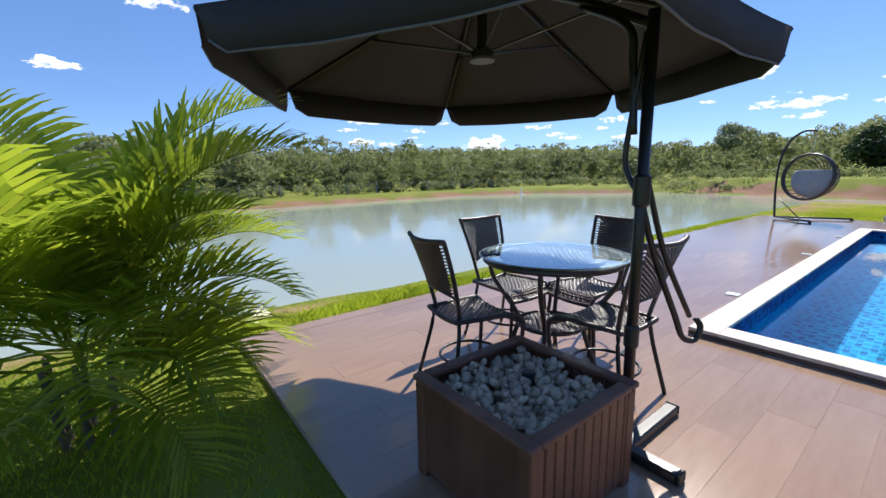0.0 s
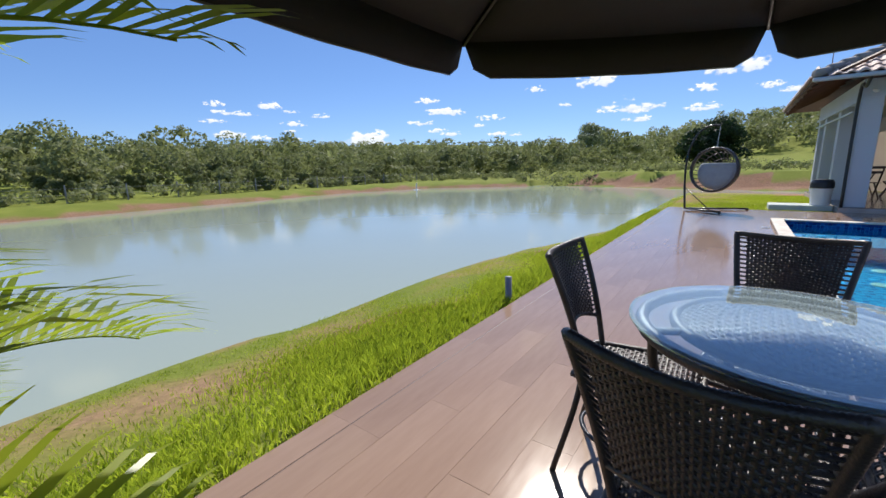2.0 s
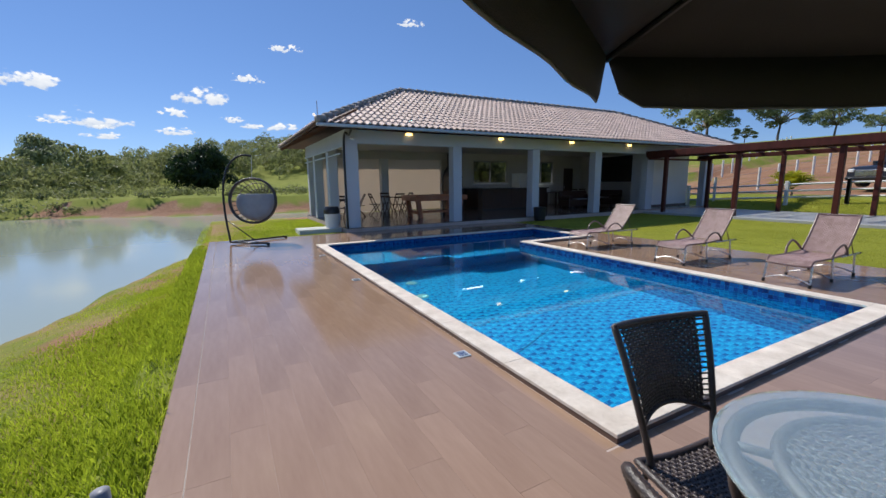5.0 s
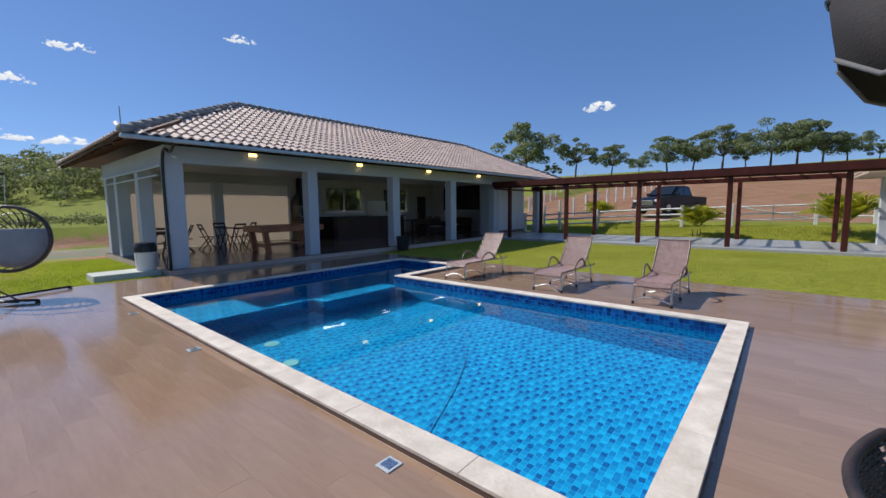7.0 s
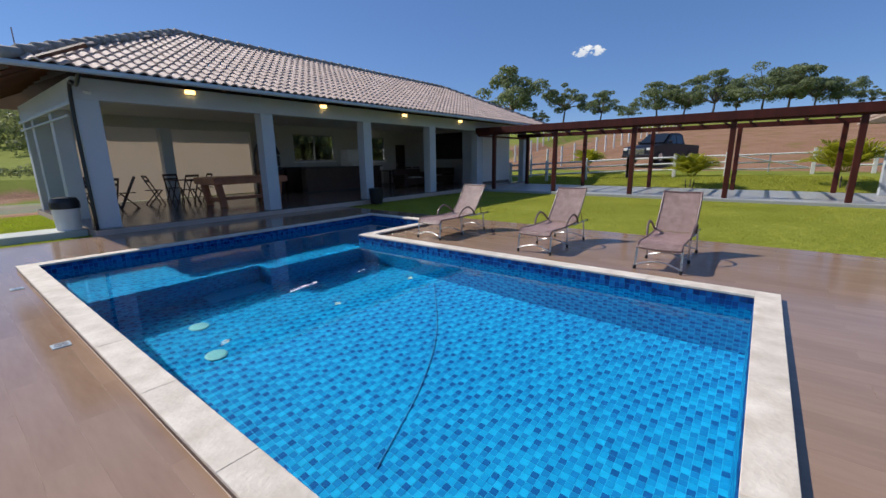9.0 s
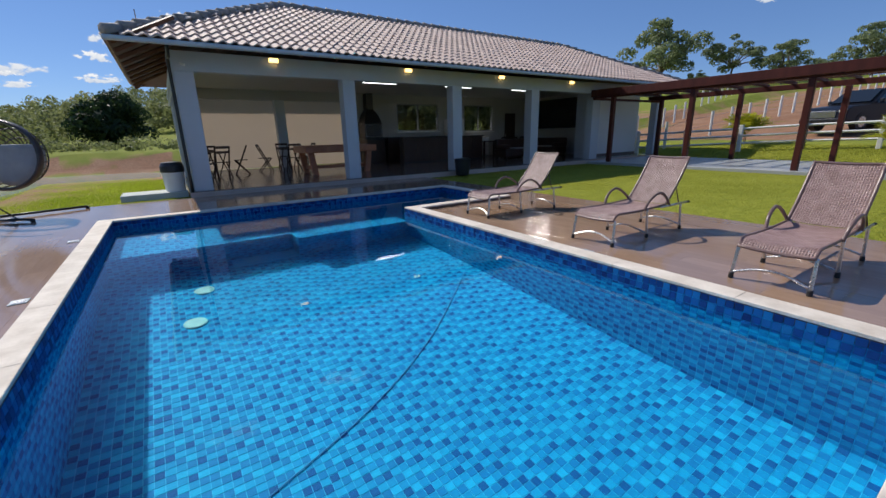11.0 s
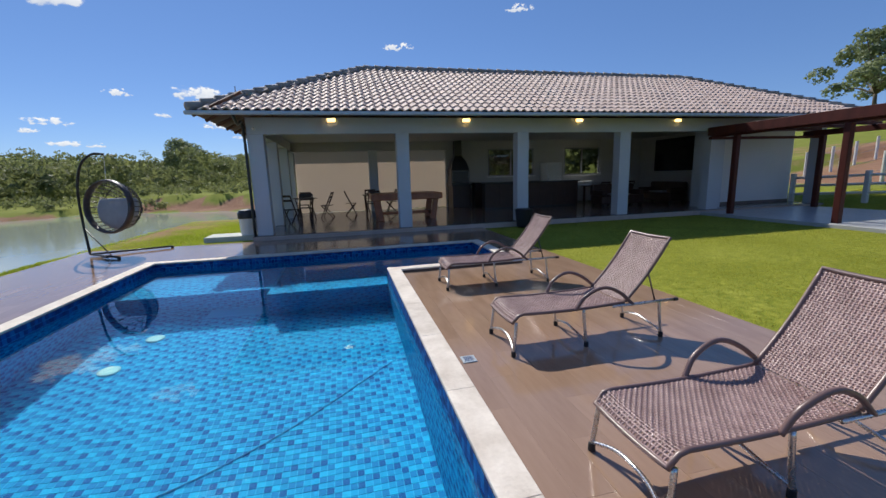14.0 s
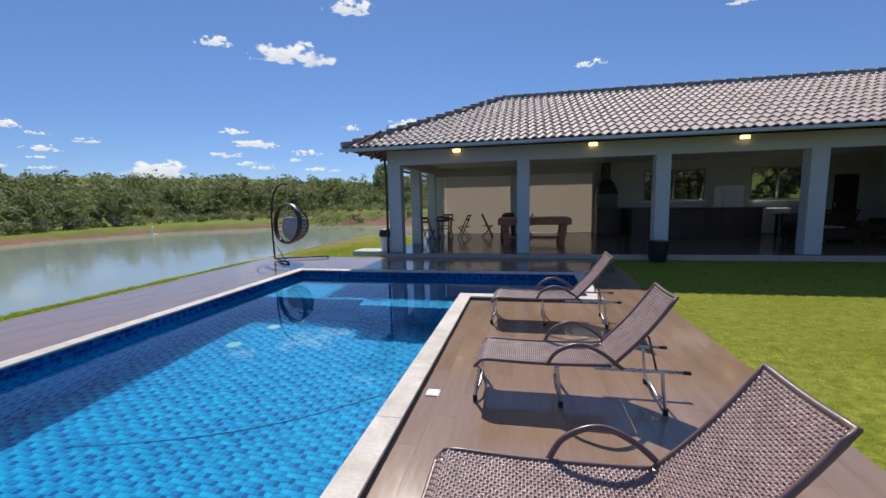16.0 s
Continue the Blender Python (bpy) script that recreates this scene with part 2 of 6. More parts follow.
PEBBLE = surface("river_pebble", (0.33, 0.26, 0.185), 0.7, 0.25, 4, 20, 0.3, second=(0.56, 0.45, 0.33), random_by="object", random_amount=0.3)
GREY_POLE = surface("weathered_grey_pipe", (0.22, 0.22, 0.24), 0.5, 0.2, 9, 60, 0.1)
PLASTIC_W = surface("white_plastic", (0.74, 0.74, 0.72), 0.4, 0.06, 3, 40, 0.04)
PLASTIC_K = surface("black_plastic", (0.015, 0.016, 0.02), 0.35, 0.2, 5, 40, 0.04)
CONCRETE = surface("pale_concrete", (0.50, 0.52, 0.48), 0.8, 0.14, 2.5, 50, 0.35)
PATH_TILE = surface("grey_path", (0.40, 0.40, 0.40), 0.3, 0.12, 1.2, 30, 0.1)
FENCE_W = surface("white_fence_paint", (0.72, 0.71, 0.68), 0.6, 0.12, 4, 50, 0.15)
BARK = surface("bark", (0.10, 0.075, 0.055), 0.9, 0.35, 4, 25, 0.7, second=(0.22, 0.18, 0.145))
TV = surface("dark_screen", (0.012, 0.012, 0.014), 0.15, 0.3, 1.5, 20, 0.0)
GUTTER = surface("grey_gutter", (0.42, 0.47, 0.50), 0.4, 0.08, 3, 40, 0.05)
GLASS = glass("table_glass", (0.70, 0.85, 0.92), 0.01, 1.7)
GLASS.node_tree.nodes["Principled BSDF"].inputs["Transmission Weight"].default_value = 0.90
WINDOW = glass("window_glass", (0.36, 0.38, 0.38), 0.0, 1.45)
LAMP = glowing("lamp_glow", (1.0, 0.62, 0.20), 3.2)
TUBE_GLOW = glowing("tube_light_glow", (0.95, 0.97, 1.0), 3.0)
LEAF_TREE = leafy("tree_leaves", (0.10, 0.13, 0.065), (0.25, 0.285, 0.14), 0.5, 0.45)
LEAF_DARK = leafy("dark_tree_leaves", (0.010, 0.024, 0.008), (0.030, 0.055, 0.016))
LEAF_WOOD = leafy("woodland_leaves", (0.105, 0.125, 0.045), (0.245, 0.260, 0.105), 0.6, 0.42)
LEAF_PALM = leafy("palm_leaves", (0.12, 0.19, 0.014), (0.36, 0.41, 0.035), 0.30, 0.58)
FITTING = surface("pale_green_fitting", (0.20, 0.36, 0.37), 0.5, 0.1, 5, 40, 0.05)
LEAF_SHRUB = leafy("yellow_palm_leaves", (0.20, 0.22, 0.015), (0.46, 0.42, 0.035), 0.4, 0.4)
GRASS = leafy("grass_blades", (0.15, 0.215, 0.012), (0.40, 0.46, 0.040), 0.5, 0.5)
TURF = leafy("turf_blades", (0.275, 0.285, 0.038), (0.50, 0.485, 0.092), 0.55, 0.45)


def ground_material():
    m = bpy.data.materials.new("grassy_ground")
    m.use_nodes = True
    nt = m.node_tree
    N, L = nt.nodes, nt.links
    b = N["Principled BSDF"]
    co = N.new("ShaderNodeTexCoord")
    noises = []
    for s, d in ((0.05, 5), (0.7, 6), (9.0, 5)):
        n = N.new("ShaderNodeTexNoise")
        n.inputs["Scale"].default_value, n.inputs["Detail"].default_value = s, d
        L.new(co.outputs["Object"], n.inputs["Vector"])
        noises.append(n)

    def mixed(f, a, c):
        x = N.new("ShaderNodeMix")
        x.data_type = "RGBA"
        x.clamp_factor = True
        L.new(f, x.inputs["Factor"])
        for key, v in (("A", a), ("B", c)):
            if isinstance(v, tuple):
                x.inputs[key].default_value = (*v, 1)
            else:
                L.new(v, x.inputs[key])
        return x.outputs["Result"]

    def ranged(v, lo, hi):
        r = N.new("ShaderNodeMapRange")
        r.inputs["From Min"].default_value, r.inputs["From Max"].default_value = lo, hi
        L.new(v, r.inputs["Value"])
        return r.outputs[0]

    def attribute(name):
        a = N.new("ShaderNodeAttribute")
        a.attribute_name = name
        return a.outputs["Fac"]

    def plus(a, c, k):
        x = N.new("ShaderNodeMath")
        x.operation = "MULTIPLY_ADD"
        L.new(c, x.inputs[0])
        x.inputs[1].default_value = k
        L.new(a, x.inputs[2])
        return x.outputs[0]

    grass = mixed(ranged(noises[1].outputs["Fac"], 0.3, 0.7), (0.125, 0.165, 0.020), (0.25, 0.27, 0.050))
    grass = mixed(ranged(noises[0].outputs["Fac"], 0.35, 0.7), grass, (0.19, 0.205, 0.04))
    turf = mixed(ranged(noises[1].outputs["Fac"], 0.3, 0.7), (0.25, 0.26, 0.028), (0.36, 0.36, 0.06))
    turf = mixed(ranged(noises[2].outputs["Fac"], 0.3, 0.75), (0.15, 0.18, 0.018), turf)
    dirt = mixed(ranged(noises[1].outputs["Fac"], 0.25, 0.75), (0.26, 0.12, 0.065), (0.40, 0.25, 0.16))
    dirt = mixed(ranged(noises[2].outputs["Fac"], 0.3, 0.8), dirt, (0.20, 0.11, 0.07))
    col = mixed(attribute("turf"), grass, turf)
    rough_dirt = plus(attribute("dirt"), noises[1].outputs["Fac"], 1.0)
    col = mixed(ranged(rough_dirt, 0.75, 1.05), col, dirt)
    L.new(col, b.inputs["Base Color"])
    b.inputs["Roughness"].default_value = 0.95
    b.inputs["Specular IOR Level"].default_value = 0.1
    bp = N.new("ShaderNodeBump")
    bp.inputs["Strength"].default_value, bp.inputs["Distance"].default_value = 0.7, 0.05
    L.new(noises[2].outputs["Fac"], bp.inputs["Height"])
    L.new(bp.outputs[0], b.inputs["Normal"])
    return m


def water_material(name, color, rough, ripple, scale, clear):
    m = bpy.data.materials.new(name)
    m.use_nodes = True
    nt = m.node_tree
    N, L = nt.nodes, nt.links
    b = N["Principled BSDF"]
    co = N.new("ShaderNodeTexCoord")
    n = N.new("ShaderNodeTexNoise")
    n.inputs["Scale"].default_value, n.inputs["Detail"].default_value = scale, 3
    L.new(co.outputs["Object"], n.inputs["Vector"])
    bp = N.new("ShaderNodeBump")
    bp.inputs["Strength"].default_value, bp.inputs["Distance"].default_value = ripple, 0.02
    L.new(n.outputs["Fac"], bp.inputs["Height"])
    L.new(bp.outputs[0], b.inputs["Normal"])
    b.inputs["Base Color"].default_value = (*color, 1)
    b.inputs["Roughness"].default_value = rough
    b.inputs["IOR"].default_value = 1.333
    b.inputs["Transmission Weight"].default_value = 1.0 if clear else 0.0
    return m


LAKE = water_material("pond_water", (0.325, 0.365, 0.300), 0.09, 0.07, 1.6, False)
POOL_WATER = water_material("pool_water", (0.45, 0.95, 1.0), 0.0, 0.07, 2.2, True)


def pool_tile_material(name):
    m = bpy.data.materials.new(name)
    m.use_nodes = True
    nt = m.node_tree
    N, L = nt.nodes, nt.links
    b = N["Principled BSDF"]
    src = N.new("ShaderNodeAttribute")
    src.attribute_name = "shade"
    ramp = N.new("ShaderNodeValToRGB")
    ramp.color_ramp.interpolation = "CONSTANT"
    e = ramp.color_ramp.elements
    e[0].color = (0.003, 0.076, 0.245, 1)
    e[1].position, e[1].color = 0.16, (0.003, 0.162, 0.385, 1)
    for p, c in ((0.40, (0.003, 0.228, 0.470, 1)), (0.68, (0.004, 0.286, 0.535, 1)), (0.88, (0.008, 0.344, 0.595, 1))):
        k = e.new(p)
        k.color = c
    L.new(src.outputs["Fac"], ramp.inputs[0])
    co = N.new("ShaderNodeTexCoord")
    no = N.new("ShaderNodeTexNoise")
    no.inputs["Scale"].default_value = 30
    L.new(co.outputs["Object"], no.inputs["Vector"])
    mx = N.new("ShaderNodeMix")
    mx.data_type, mx.blend_type = "RGBA", "MULTIPLY"
    mx.inputs["Factor"].default_value = 0.2
    L.new(ramp.outputs[0], mx.inputs["A"])
    L.new(no.outputs["Fac"], mx.inputs["B"])
    L.new(mx.outputs["Result"], b.inputs["Base Color"])
    b.inputs["Roughness"].default_value = 0.6
    b.inputs["Specular IOR Level"].default_value = 0.1
    return m


POOL_TILE = pool_tile_material("pool_glazed_tile")


def canvas_material():
    """A cream blind that lets the sun glow through it."""
    m = surface("cream_blind_canvas", (0.46, 0.43, 0.39), 0.85, 0.05, 0.8, 80, 0.1)
    N, L = m.node_tree.nodes, m.node_tree.links
    t = N.new("ShaderNodeBsdfTranslucent")
    t.inputs["Color"].default_value = (0.72, 0.64, 0.56, 1)
    ms = N.new("ShaderNodeMixShader")
    ms.inputs[0].default_value = 0.55
    L.new(N["Principled BSDF"].outputs[0], ms.inputs[1])
    L.new(t.outputs[0], ms.inputs[2])
    L.new(ms.outputs[0], N["Material Output"].inputs["Surface"])
    return m


CANVAS = canvas_material()


def cloud_material():
    """Ragged heaps with flat feet, each on its own patch of the far sky."""
    m = bpy.data.materials.new("cloud_white")
    m.use_nodes = True
    nt = m.node_tree
    N, L = nt.nodes, nt.links
    for n in list(N):
        if n.type != "OUTPUT_MATERIAL":
            N.remove(n)

    def node(op, a, b=None, c=None):
        x = N.new("ShaderNodeMath")
        x.operation = op
        for k, v in enumerate((a, b, c)):
            if isinstance(v, (int, float)):
                x.inputs[k].default_value = v
            elif v is not None:
                L.new(v, x.inputs[k])
        return x.outputs[0]
    uv = N.new("ShaderNodeUVMap")
    sep = N.new("ShaderNodeSeparateXYZ")
    L.new(uv.outputs[0], sep.inputs[0])
    px = node("MULTIPLY_ADD", sep.outputs["X"], 2.0, -1.0)
    py = node("MULTIPLY_ADD", sep.outputs["Y"], 2.0, -0.75)
    foot = node("MULTIPLY", node("MINIMUM", py, 0.0), 2.2)
    top = node("MAXIMUM", py, 0.0)
    tall = node("ADD", top, foot)
    r2 = node("ADD", node("MULTIPLY", px, px), node("MULTIPLY", tall, tall))
    g = N.new("ShaderNodeNewGeometry")
    lot = node("MULTIPLY", g.outputs["Random Per Island"], 70.0)
    at = N.new("ShaderNodeCombineXYZ")
    L.new(node("MULTIPLY", px, 1.7), at.inputs["X"])
    L.new(py, at.inputs["Y"])
    L.new(lot, at.inputs["Z"])
    big, small = N.new("ShaderNodeTexNoise"), N.new("ShaderNodeTexNoise")
    for n, sc, d in ((big, 1.3, 2), (small, 3.4, 6)):
        n.inputs["Scale"].default_value, n.inputs["Detail"].default_value = sc, d
        L.new(at.outputs[0], n.inputs["Vector"])
    rough = node("MULTIPLY_ADD", big.outputs["Fac"], 2.6, node("MULTIPLY_ADD", small.outputs["Fac"], 1.9, -2.35))
    body = node("SUBTRACT", rough, node("MULTIPLY_ADD", r2, 1.25, -0.62))
    r = N.new("ShaderNodeMapRange")
    r.interpolation_type = "SMOOTHSTEP"
    r.inputs["From Min"].default_value, r.inputs["From Max"].default_value = 0.0, 0.42
    r.inputs["To Max"].default_value = 0.93
    L.new(body, r.inputs["Value"])
    # nothing reaches the patch's edge
    rim = N.new("ShaderNodeMapRange")
    rim.inputs["From Min"].default_value, rim.inputs["From Max"].default_value = 1.0, 0.75
    L.new(r2, rim.inputs["Value"])
    fac = node("MULTIPLY", r.outputs[0], rim.outputs[0])
    # sunlit tops and shaded feet are painted into the glow colour
    col = N.new("ShaderNodeMix")
    col.data_type = "RGBA"
    col.clamp_factor = True
    L.new(node("MULTIPLY_ADD", py, 0.9, node("MULTIPLY", small.outputs["Fac"], 0.9)), col.inputs["Factor"])
    col.inputs["A"].default_value, col.inputs["B"].default_value = (0.56, 0.63, 0.74, 1), (0.97, 0.97, 0.96, 1)
    em, tr, ms = N.new("ShaderNodeEmission"), N.new("ShaderNodeBsdfTransparent"), N.new("ShaderNodeMixShader")
    L.new(col.outputs["Result"], em.inputs["Color"])
    em.inputs["Strength"].default_value = 0.85
    L.new(fac, ms.inputs[0])
    L.new(tr.outputs[0], ms.inputs[1])
    L.new(em.outputs[0], ms.inputs[2])
    L.new(ms.outputs[0], N["Material Output"].inputs["Surface"])
    return m


CLOUDS = cloud_material()

# ---- ground, pond, sky sheet ----
SHORE = [(-5.68, -60), (-5.68, 3.3), (-5.46, 5.8), (-5.26, 8.4), (-4.82, 11.5), (-4.25, 13.6), (-3.65, 15.9), (-2.8, 19.4), (-2.2, 21.6), (3.0, 23.8), (9.0, 27.0), (9.5, 33.0), (3.0, 36.5), (-5.0, 37.5), (-20.0, 43.0), (-29.0, 37.0), (-32.0, 28.0), (-30.5, 8.0), (-29.0, -20.0), (-29.0, -60)]
WATER_Z = -0.95


def shore_distance(x, y):
    """Metres from the water's edge: positive on land."""
    x, y = np.asarray(x, float), np.asarray(y, float)
    best = np.full(x.shape, 1e9)
    inside = np.zeros(x.shape, bool)
    for (ax, ay), (bx, by) in zip(SHORE, SHORE[1:] + SHORE[:1]):
        dx, dy = bx - ax, by - ay
        t = np.clip(((x - ax) * dx + (y - ay) * dy) / (dx * dx + dy * dy), 0, 1)
        best = np.minimum(best, np.hypot(x - ax - t * dx, y - ay - t * dy))
        cross = ((ay > y) != (by > y)) & (x < (bx - ax) * (y - ay) / (by - ay + 1e-12) + ax)
        inside ^= cross
    return np.where(inside, -best, best)


def smooth(v, a, b):
    t = np.clip((v - a) / (b - a), 0, 1)
    return t * t * (3 - 2 * t)


def wave(x, y, k):
    """Slow, uneven undulation between about -1 and 1."""
    return (np.sin(x / k + 0.7 * np.sin(y / k * 1.3)) + np.sin(y / k * 0.83 + 1.9 + 0.6 * np.sin(x / k * 0.7)) + 0.5 * np.sin((x + y) / k * 1.7)) / 2.5


def land(x, y):
    x, y = np.asarray(x, float), np.asarray(y, float)
    d = shore_distance(x, y) + 0.25 * wave(x, y, 1.1)
    near = np.where((x > -12) & (y < 22), 1.0, 0.0)
    z_near = WATER_Z + 0.885 * np.clip((d + 0.3) / 3.6, 0, 1)
    west = smooth(-x, 26, 30)
    z_far = WATER_Z + np.where(x < -20, 0.55 * smooth(d, -0.2, 2.5), -0.12 + 0.35 * smooth(d, 3.4, 4.2) + 1.15 * smooth(d, 5.4, 6.8))
    z = np.where(near > 0, z_near, z_far)
    z = np.where(d < 0, WATER_Z + np.maximum(-1.5, d * 0.35), z)
    z = np.where((x > -2.6) & (x < 23) & (y < 22) & (y > 0.5), np.maximum(z, -0.035), z)
    # gentle rise to the east, then the pasture hill
    z = z + 0.75 * smooth(x, 19.5, 25) + 0.118 * np.clip(x - 25, 0, 62) + 0.02 * np.clip(x - 100, 0, 400)
    z = np.where(x > 100, z - 0.0, z)
    # pasture to the north and wooded hills to the west
    z = z + 0.075 * np.clip(y - 92, 0, 120) * smooth(x, -70, 20) + 0.03 * np.clip(y - 60, 0, 60) * smooth(x, 0, 25) + 0.045 * np.clip(y - 140, 0, 400)
    z = z + 0.06 * np.clip(-x - 62, 0, 400) * smooth(y, -260, 20)
    far = smooth(np.hypot(x, y), 40, 160)
    z = z + far * 1.3 * wave(x, y, 37.0) + 0.05 * wave(x, y, 5.3) * smooth(np.hypot(x, y), 24, 40)
    # everything the terrace and pool stand in
    hollow = (x > -2.0) & (x < 7.1) & (y > 1.2) & (y < 14.0)
    house = (x > 1.7) & (x < 20.1) & (y > 14.9) & (y < 20.8)
    z = np.where(hollow | house, -2.6, z)
    return z


def make_ground():
    u = np.linspace(-1, 1, 331)
    gx = -1.5 + 11.5 * np.sinh(u * 5.75) / math.sinh(1.0) * 0.9
    gy = 6.0 + 12.0 * np.sinh(u * 5.7) / math.sinh(1.0) * 0.9
    X, Y = np.meshgrid(gx, gy, indexing="ij")
    Z = land(X, Y)
    verts = np.stack([X, Y, Z], -1).reshape(-1, 3)
    n = len(u)
    i, j = np.meshgrid(np.arange(n - 1), np.arange(n - 1), indexing="ij")
    a = (i * n + j).ravel()
    quads = np.stack([a, a + n, a + n + 1, a + 1], -1)
    mesh = bpy.data.meshes.new("ground")
    mesh.from_pydata(verts.tolist(), [], quads.tolist())
    mesh.polygons.foreach_set("use_smooth", [True] * len(mesh.polygons))
    D = shore_distance(X, Y)
    dirt = np.zeros_like(D)
    dirt += 0.36 * ((D > -1) & (D < 0.9)) * (X > -12) * (Y < 22)          # worn foot of the near bank
    dirt += (0.35 + 0.36 * smooth(wave(X, Y, 0.6), 0.15, 0.6)) * ((D >= 0.9) & (D < 2.6)) * (X > -12) * (Y < 22)
    dirt += 0.55 * ((D > -1) & (D < 1.3)) * (X <= -12)
    dirt += 0.62 * ((D > 3.4) & (D < 6.5)) * (Y > 22) * (X > -16)           # cut bank north of the water
    hill = (X > 24) & (X < 95)
    dirt += 0.62 * hill * smooth(Y, -30, -5) * (1 - smooth(Y, 18, 26)) * (X < 62)  # bare track on the slope
    dirt += 0.35 * ((X > 33) & (X < 40) & (Y > 10) & (Y < 45))
    turf = ((X > 7) & (X < 23) & (Y > -20) & (Y < 22)) | ((X > -3) & (X < 2) & (Y > 14) & (Y < 22))
    for name, values in (("dirt", dirt), ("turf", turf.astype(float))):
        at = mesh.attributes.new(name, "FLOAT", "POINT")
        at.data.foreach_set("value", values.astype(np.float32).ravel())
    mesh.update()
    ob = link("ground", mesh, ground_material())
    return tagged(ob, "grassy ground with bare red earth at the pond's edge", "ground", kind="structure")


make_ground()
pond = raw("water", [(-60, -70, WATER_Z), (-2.9, -70, WATER_Z), (-2.9, 21.3, WATER_Z), (16, 21.3, WATER_Z), (16, 50, WATER_Z), (-60, 50, WATER_Z)], [(0, 1, 2, 3, 4, 5)], LAKE)
tagged(pond, "still grey-green pond water mirroring the sky", "pond", kind="structure")

def make_clouds():
    """Small heap clouds far off: bearing from north, height above the horizon and breadth, in degrees."""
    rows = [(-63, 7.3, 3.6), (-62.5, 4.8, 5.3), (-55.4, 6.1, 3.7), (-51.8, 7.1, 2.8), (-35.5, 7.6, 5.2), (-37.9, 9.0, 3.6), (-29.1, 6.6, 4.6), (-23.5, 9.9, 3.0), (-16, 10.4, 5.8),
            (-11.8, 7.2, 8.8), (-0.9, 10.4, 7.0), (-4.2, 6.4, 5.0), (-10.9, 5.6, 4.4), (-47, 4.3, 10.7), (-4.4, 8.4, 3.8), (6.7, 7.4, 5.7), (8.2, 16.5, 3.9), (24.2, 20.1, 3.4),
            (3.6, 12.8, 3.8), (70.2, 12.8, 5.2), (-39.2, 18.8, 4.3), (-30.5, 18.3, 9.6), (-22.6, 24, 7.3), (-38.9, 6.2, 3.8), (-19.7, 7.8, 2.4)]
    rng = random.Random(21)
    rows += [(rng.uniform(-74, 4), rng.uniform(4.2, 8.5), rng.uniform(1.6, 3.6)) for _ in range(18)]
    rows += [(rng.uniform(110, 288), rng.uniform(5, 45), rng.uniform(4, 10)) for _ in range(30)]
    rows += [(rng.uniform(-70, 40), rng.uniform(32, 60), rng.uniform(5, 10)) for _ in range(9)]
    verts, faces = [], []
    R = 1500.0
    for az, el, w in rows:
        a, e = radians(az), radians(el)
        out = Vector((math.sin(a) * math.cos(e), math.cos(a) * math.cos(e), math.sin(e)))
        side = Vector((math.cos(a), -math.sin(a), 0))
        up = side.cross(out)
        half = R * math.tan(radians(w * 0.5)) * 1.25
        tall = half * (0.30 if el < 8 else 0.42)
        b = len(verts)
        verts += [out * R + side * (sx * half) + up * (sy * tall) for sx, sy in ((-1, -1), (1, -1), (1, 1), (-1, 1))]
        faces.append((b, b + 1, b + 2, b + 3))
    ob = raw("backdrop", verts, faces, CLOUDS)
    uv = ob.data.uv_layers.new(name="UVMap")
    uv.data.foreach_set("uv", [0, 0, 1, 0, 1, 1, 0, 1] * len(faces))
    return tagged(ob, "small white fair-weather clouds in a blue sky", "clouds", kind="structure")


make_clouds()

# ---- terrace slab, pool shell, coping ----
PX0, PX1, PX2 = 0.17, 4.29, 6.37        # pool's inner faces: west, east of the main part, east of the arm
PY0, PYL, PY1 = 3.90, 9.88, 11.82       # south, south face of the arm, north
DX0, DX1, DY0, DY1 = -2.29, 7.47, 0.88, 14.42


def make_slab():
    bm = bmesh.new()
    for r in ((DX0, DY0, PX0 - 0.02, DY1), (PX0 - 0.02, DY0, DX1, PY0 - 0.02), (PX1 + 0.02, PY0 - 0.02, DX1, PYL - 0.02), (PX0 - 0.02, PY1 + 0.02, DX1, DY1), (PX2 + 0.02, PYL - 0.02, DX1, PY1 + 0.02)):
        box(bm, r[0], r[1], -0.4, r[2], r[3], -0.0015)
    return tagged(part("floor", bm, GROUT), "terrace floor of brown wood-look tiles", "floor", kind="structure")


terrace = make_slab()


def make_pool():
    ob = thing("pool", "L-shaped swimming pool lined with blue mosaic tiles", "pool", kind="structure")
    bm = bmesh.new()
    z, s = -1.35, -0.47
    # floor, shelf steps and walls as solid slabs
    box(bm, PX0 - 0.2, PY0 - 0.2, z - 0.2, PX2 + 0.2, PY1 + 0.2, z)
    box(bm, PX0 - 0.2, PY0 - 0.2, z, PX0, PY1 + 0.2, -0.02)
    box(bm, PX0, PY0 - 0.2, z, PX1 + 0.2, PY0, -0.02)
    box(bm, PX1, PY0, z, PX1 + 0.2, PYL, -0.02)
    box(bm, PX1 + 0.2, PYL - 0.2, z, PX2 + 0.2, PYL, -0.02)
    box(bm, PX2, PYL, z, PX2 + 0.2, PY1, -0.02)
    box(bm, PX0, PY1, z, PX2 + 0.2, PY1 + 0.2, -0.02)
    box(bm, PX0, 10.15, z, 2.45, PY1, s)
    box(bm, 2.45, 9.8, z, PX1, 10.3, s + 0.0)
    box(bm, 2.45, 10.3, z, PX2, PY1, s - 0.25)
    part("pool_shell", bm, POOL_GROUT, ob, "pale blue grouted shell")
    return ob


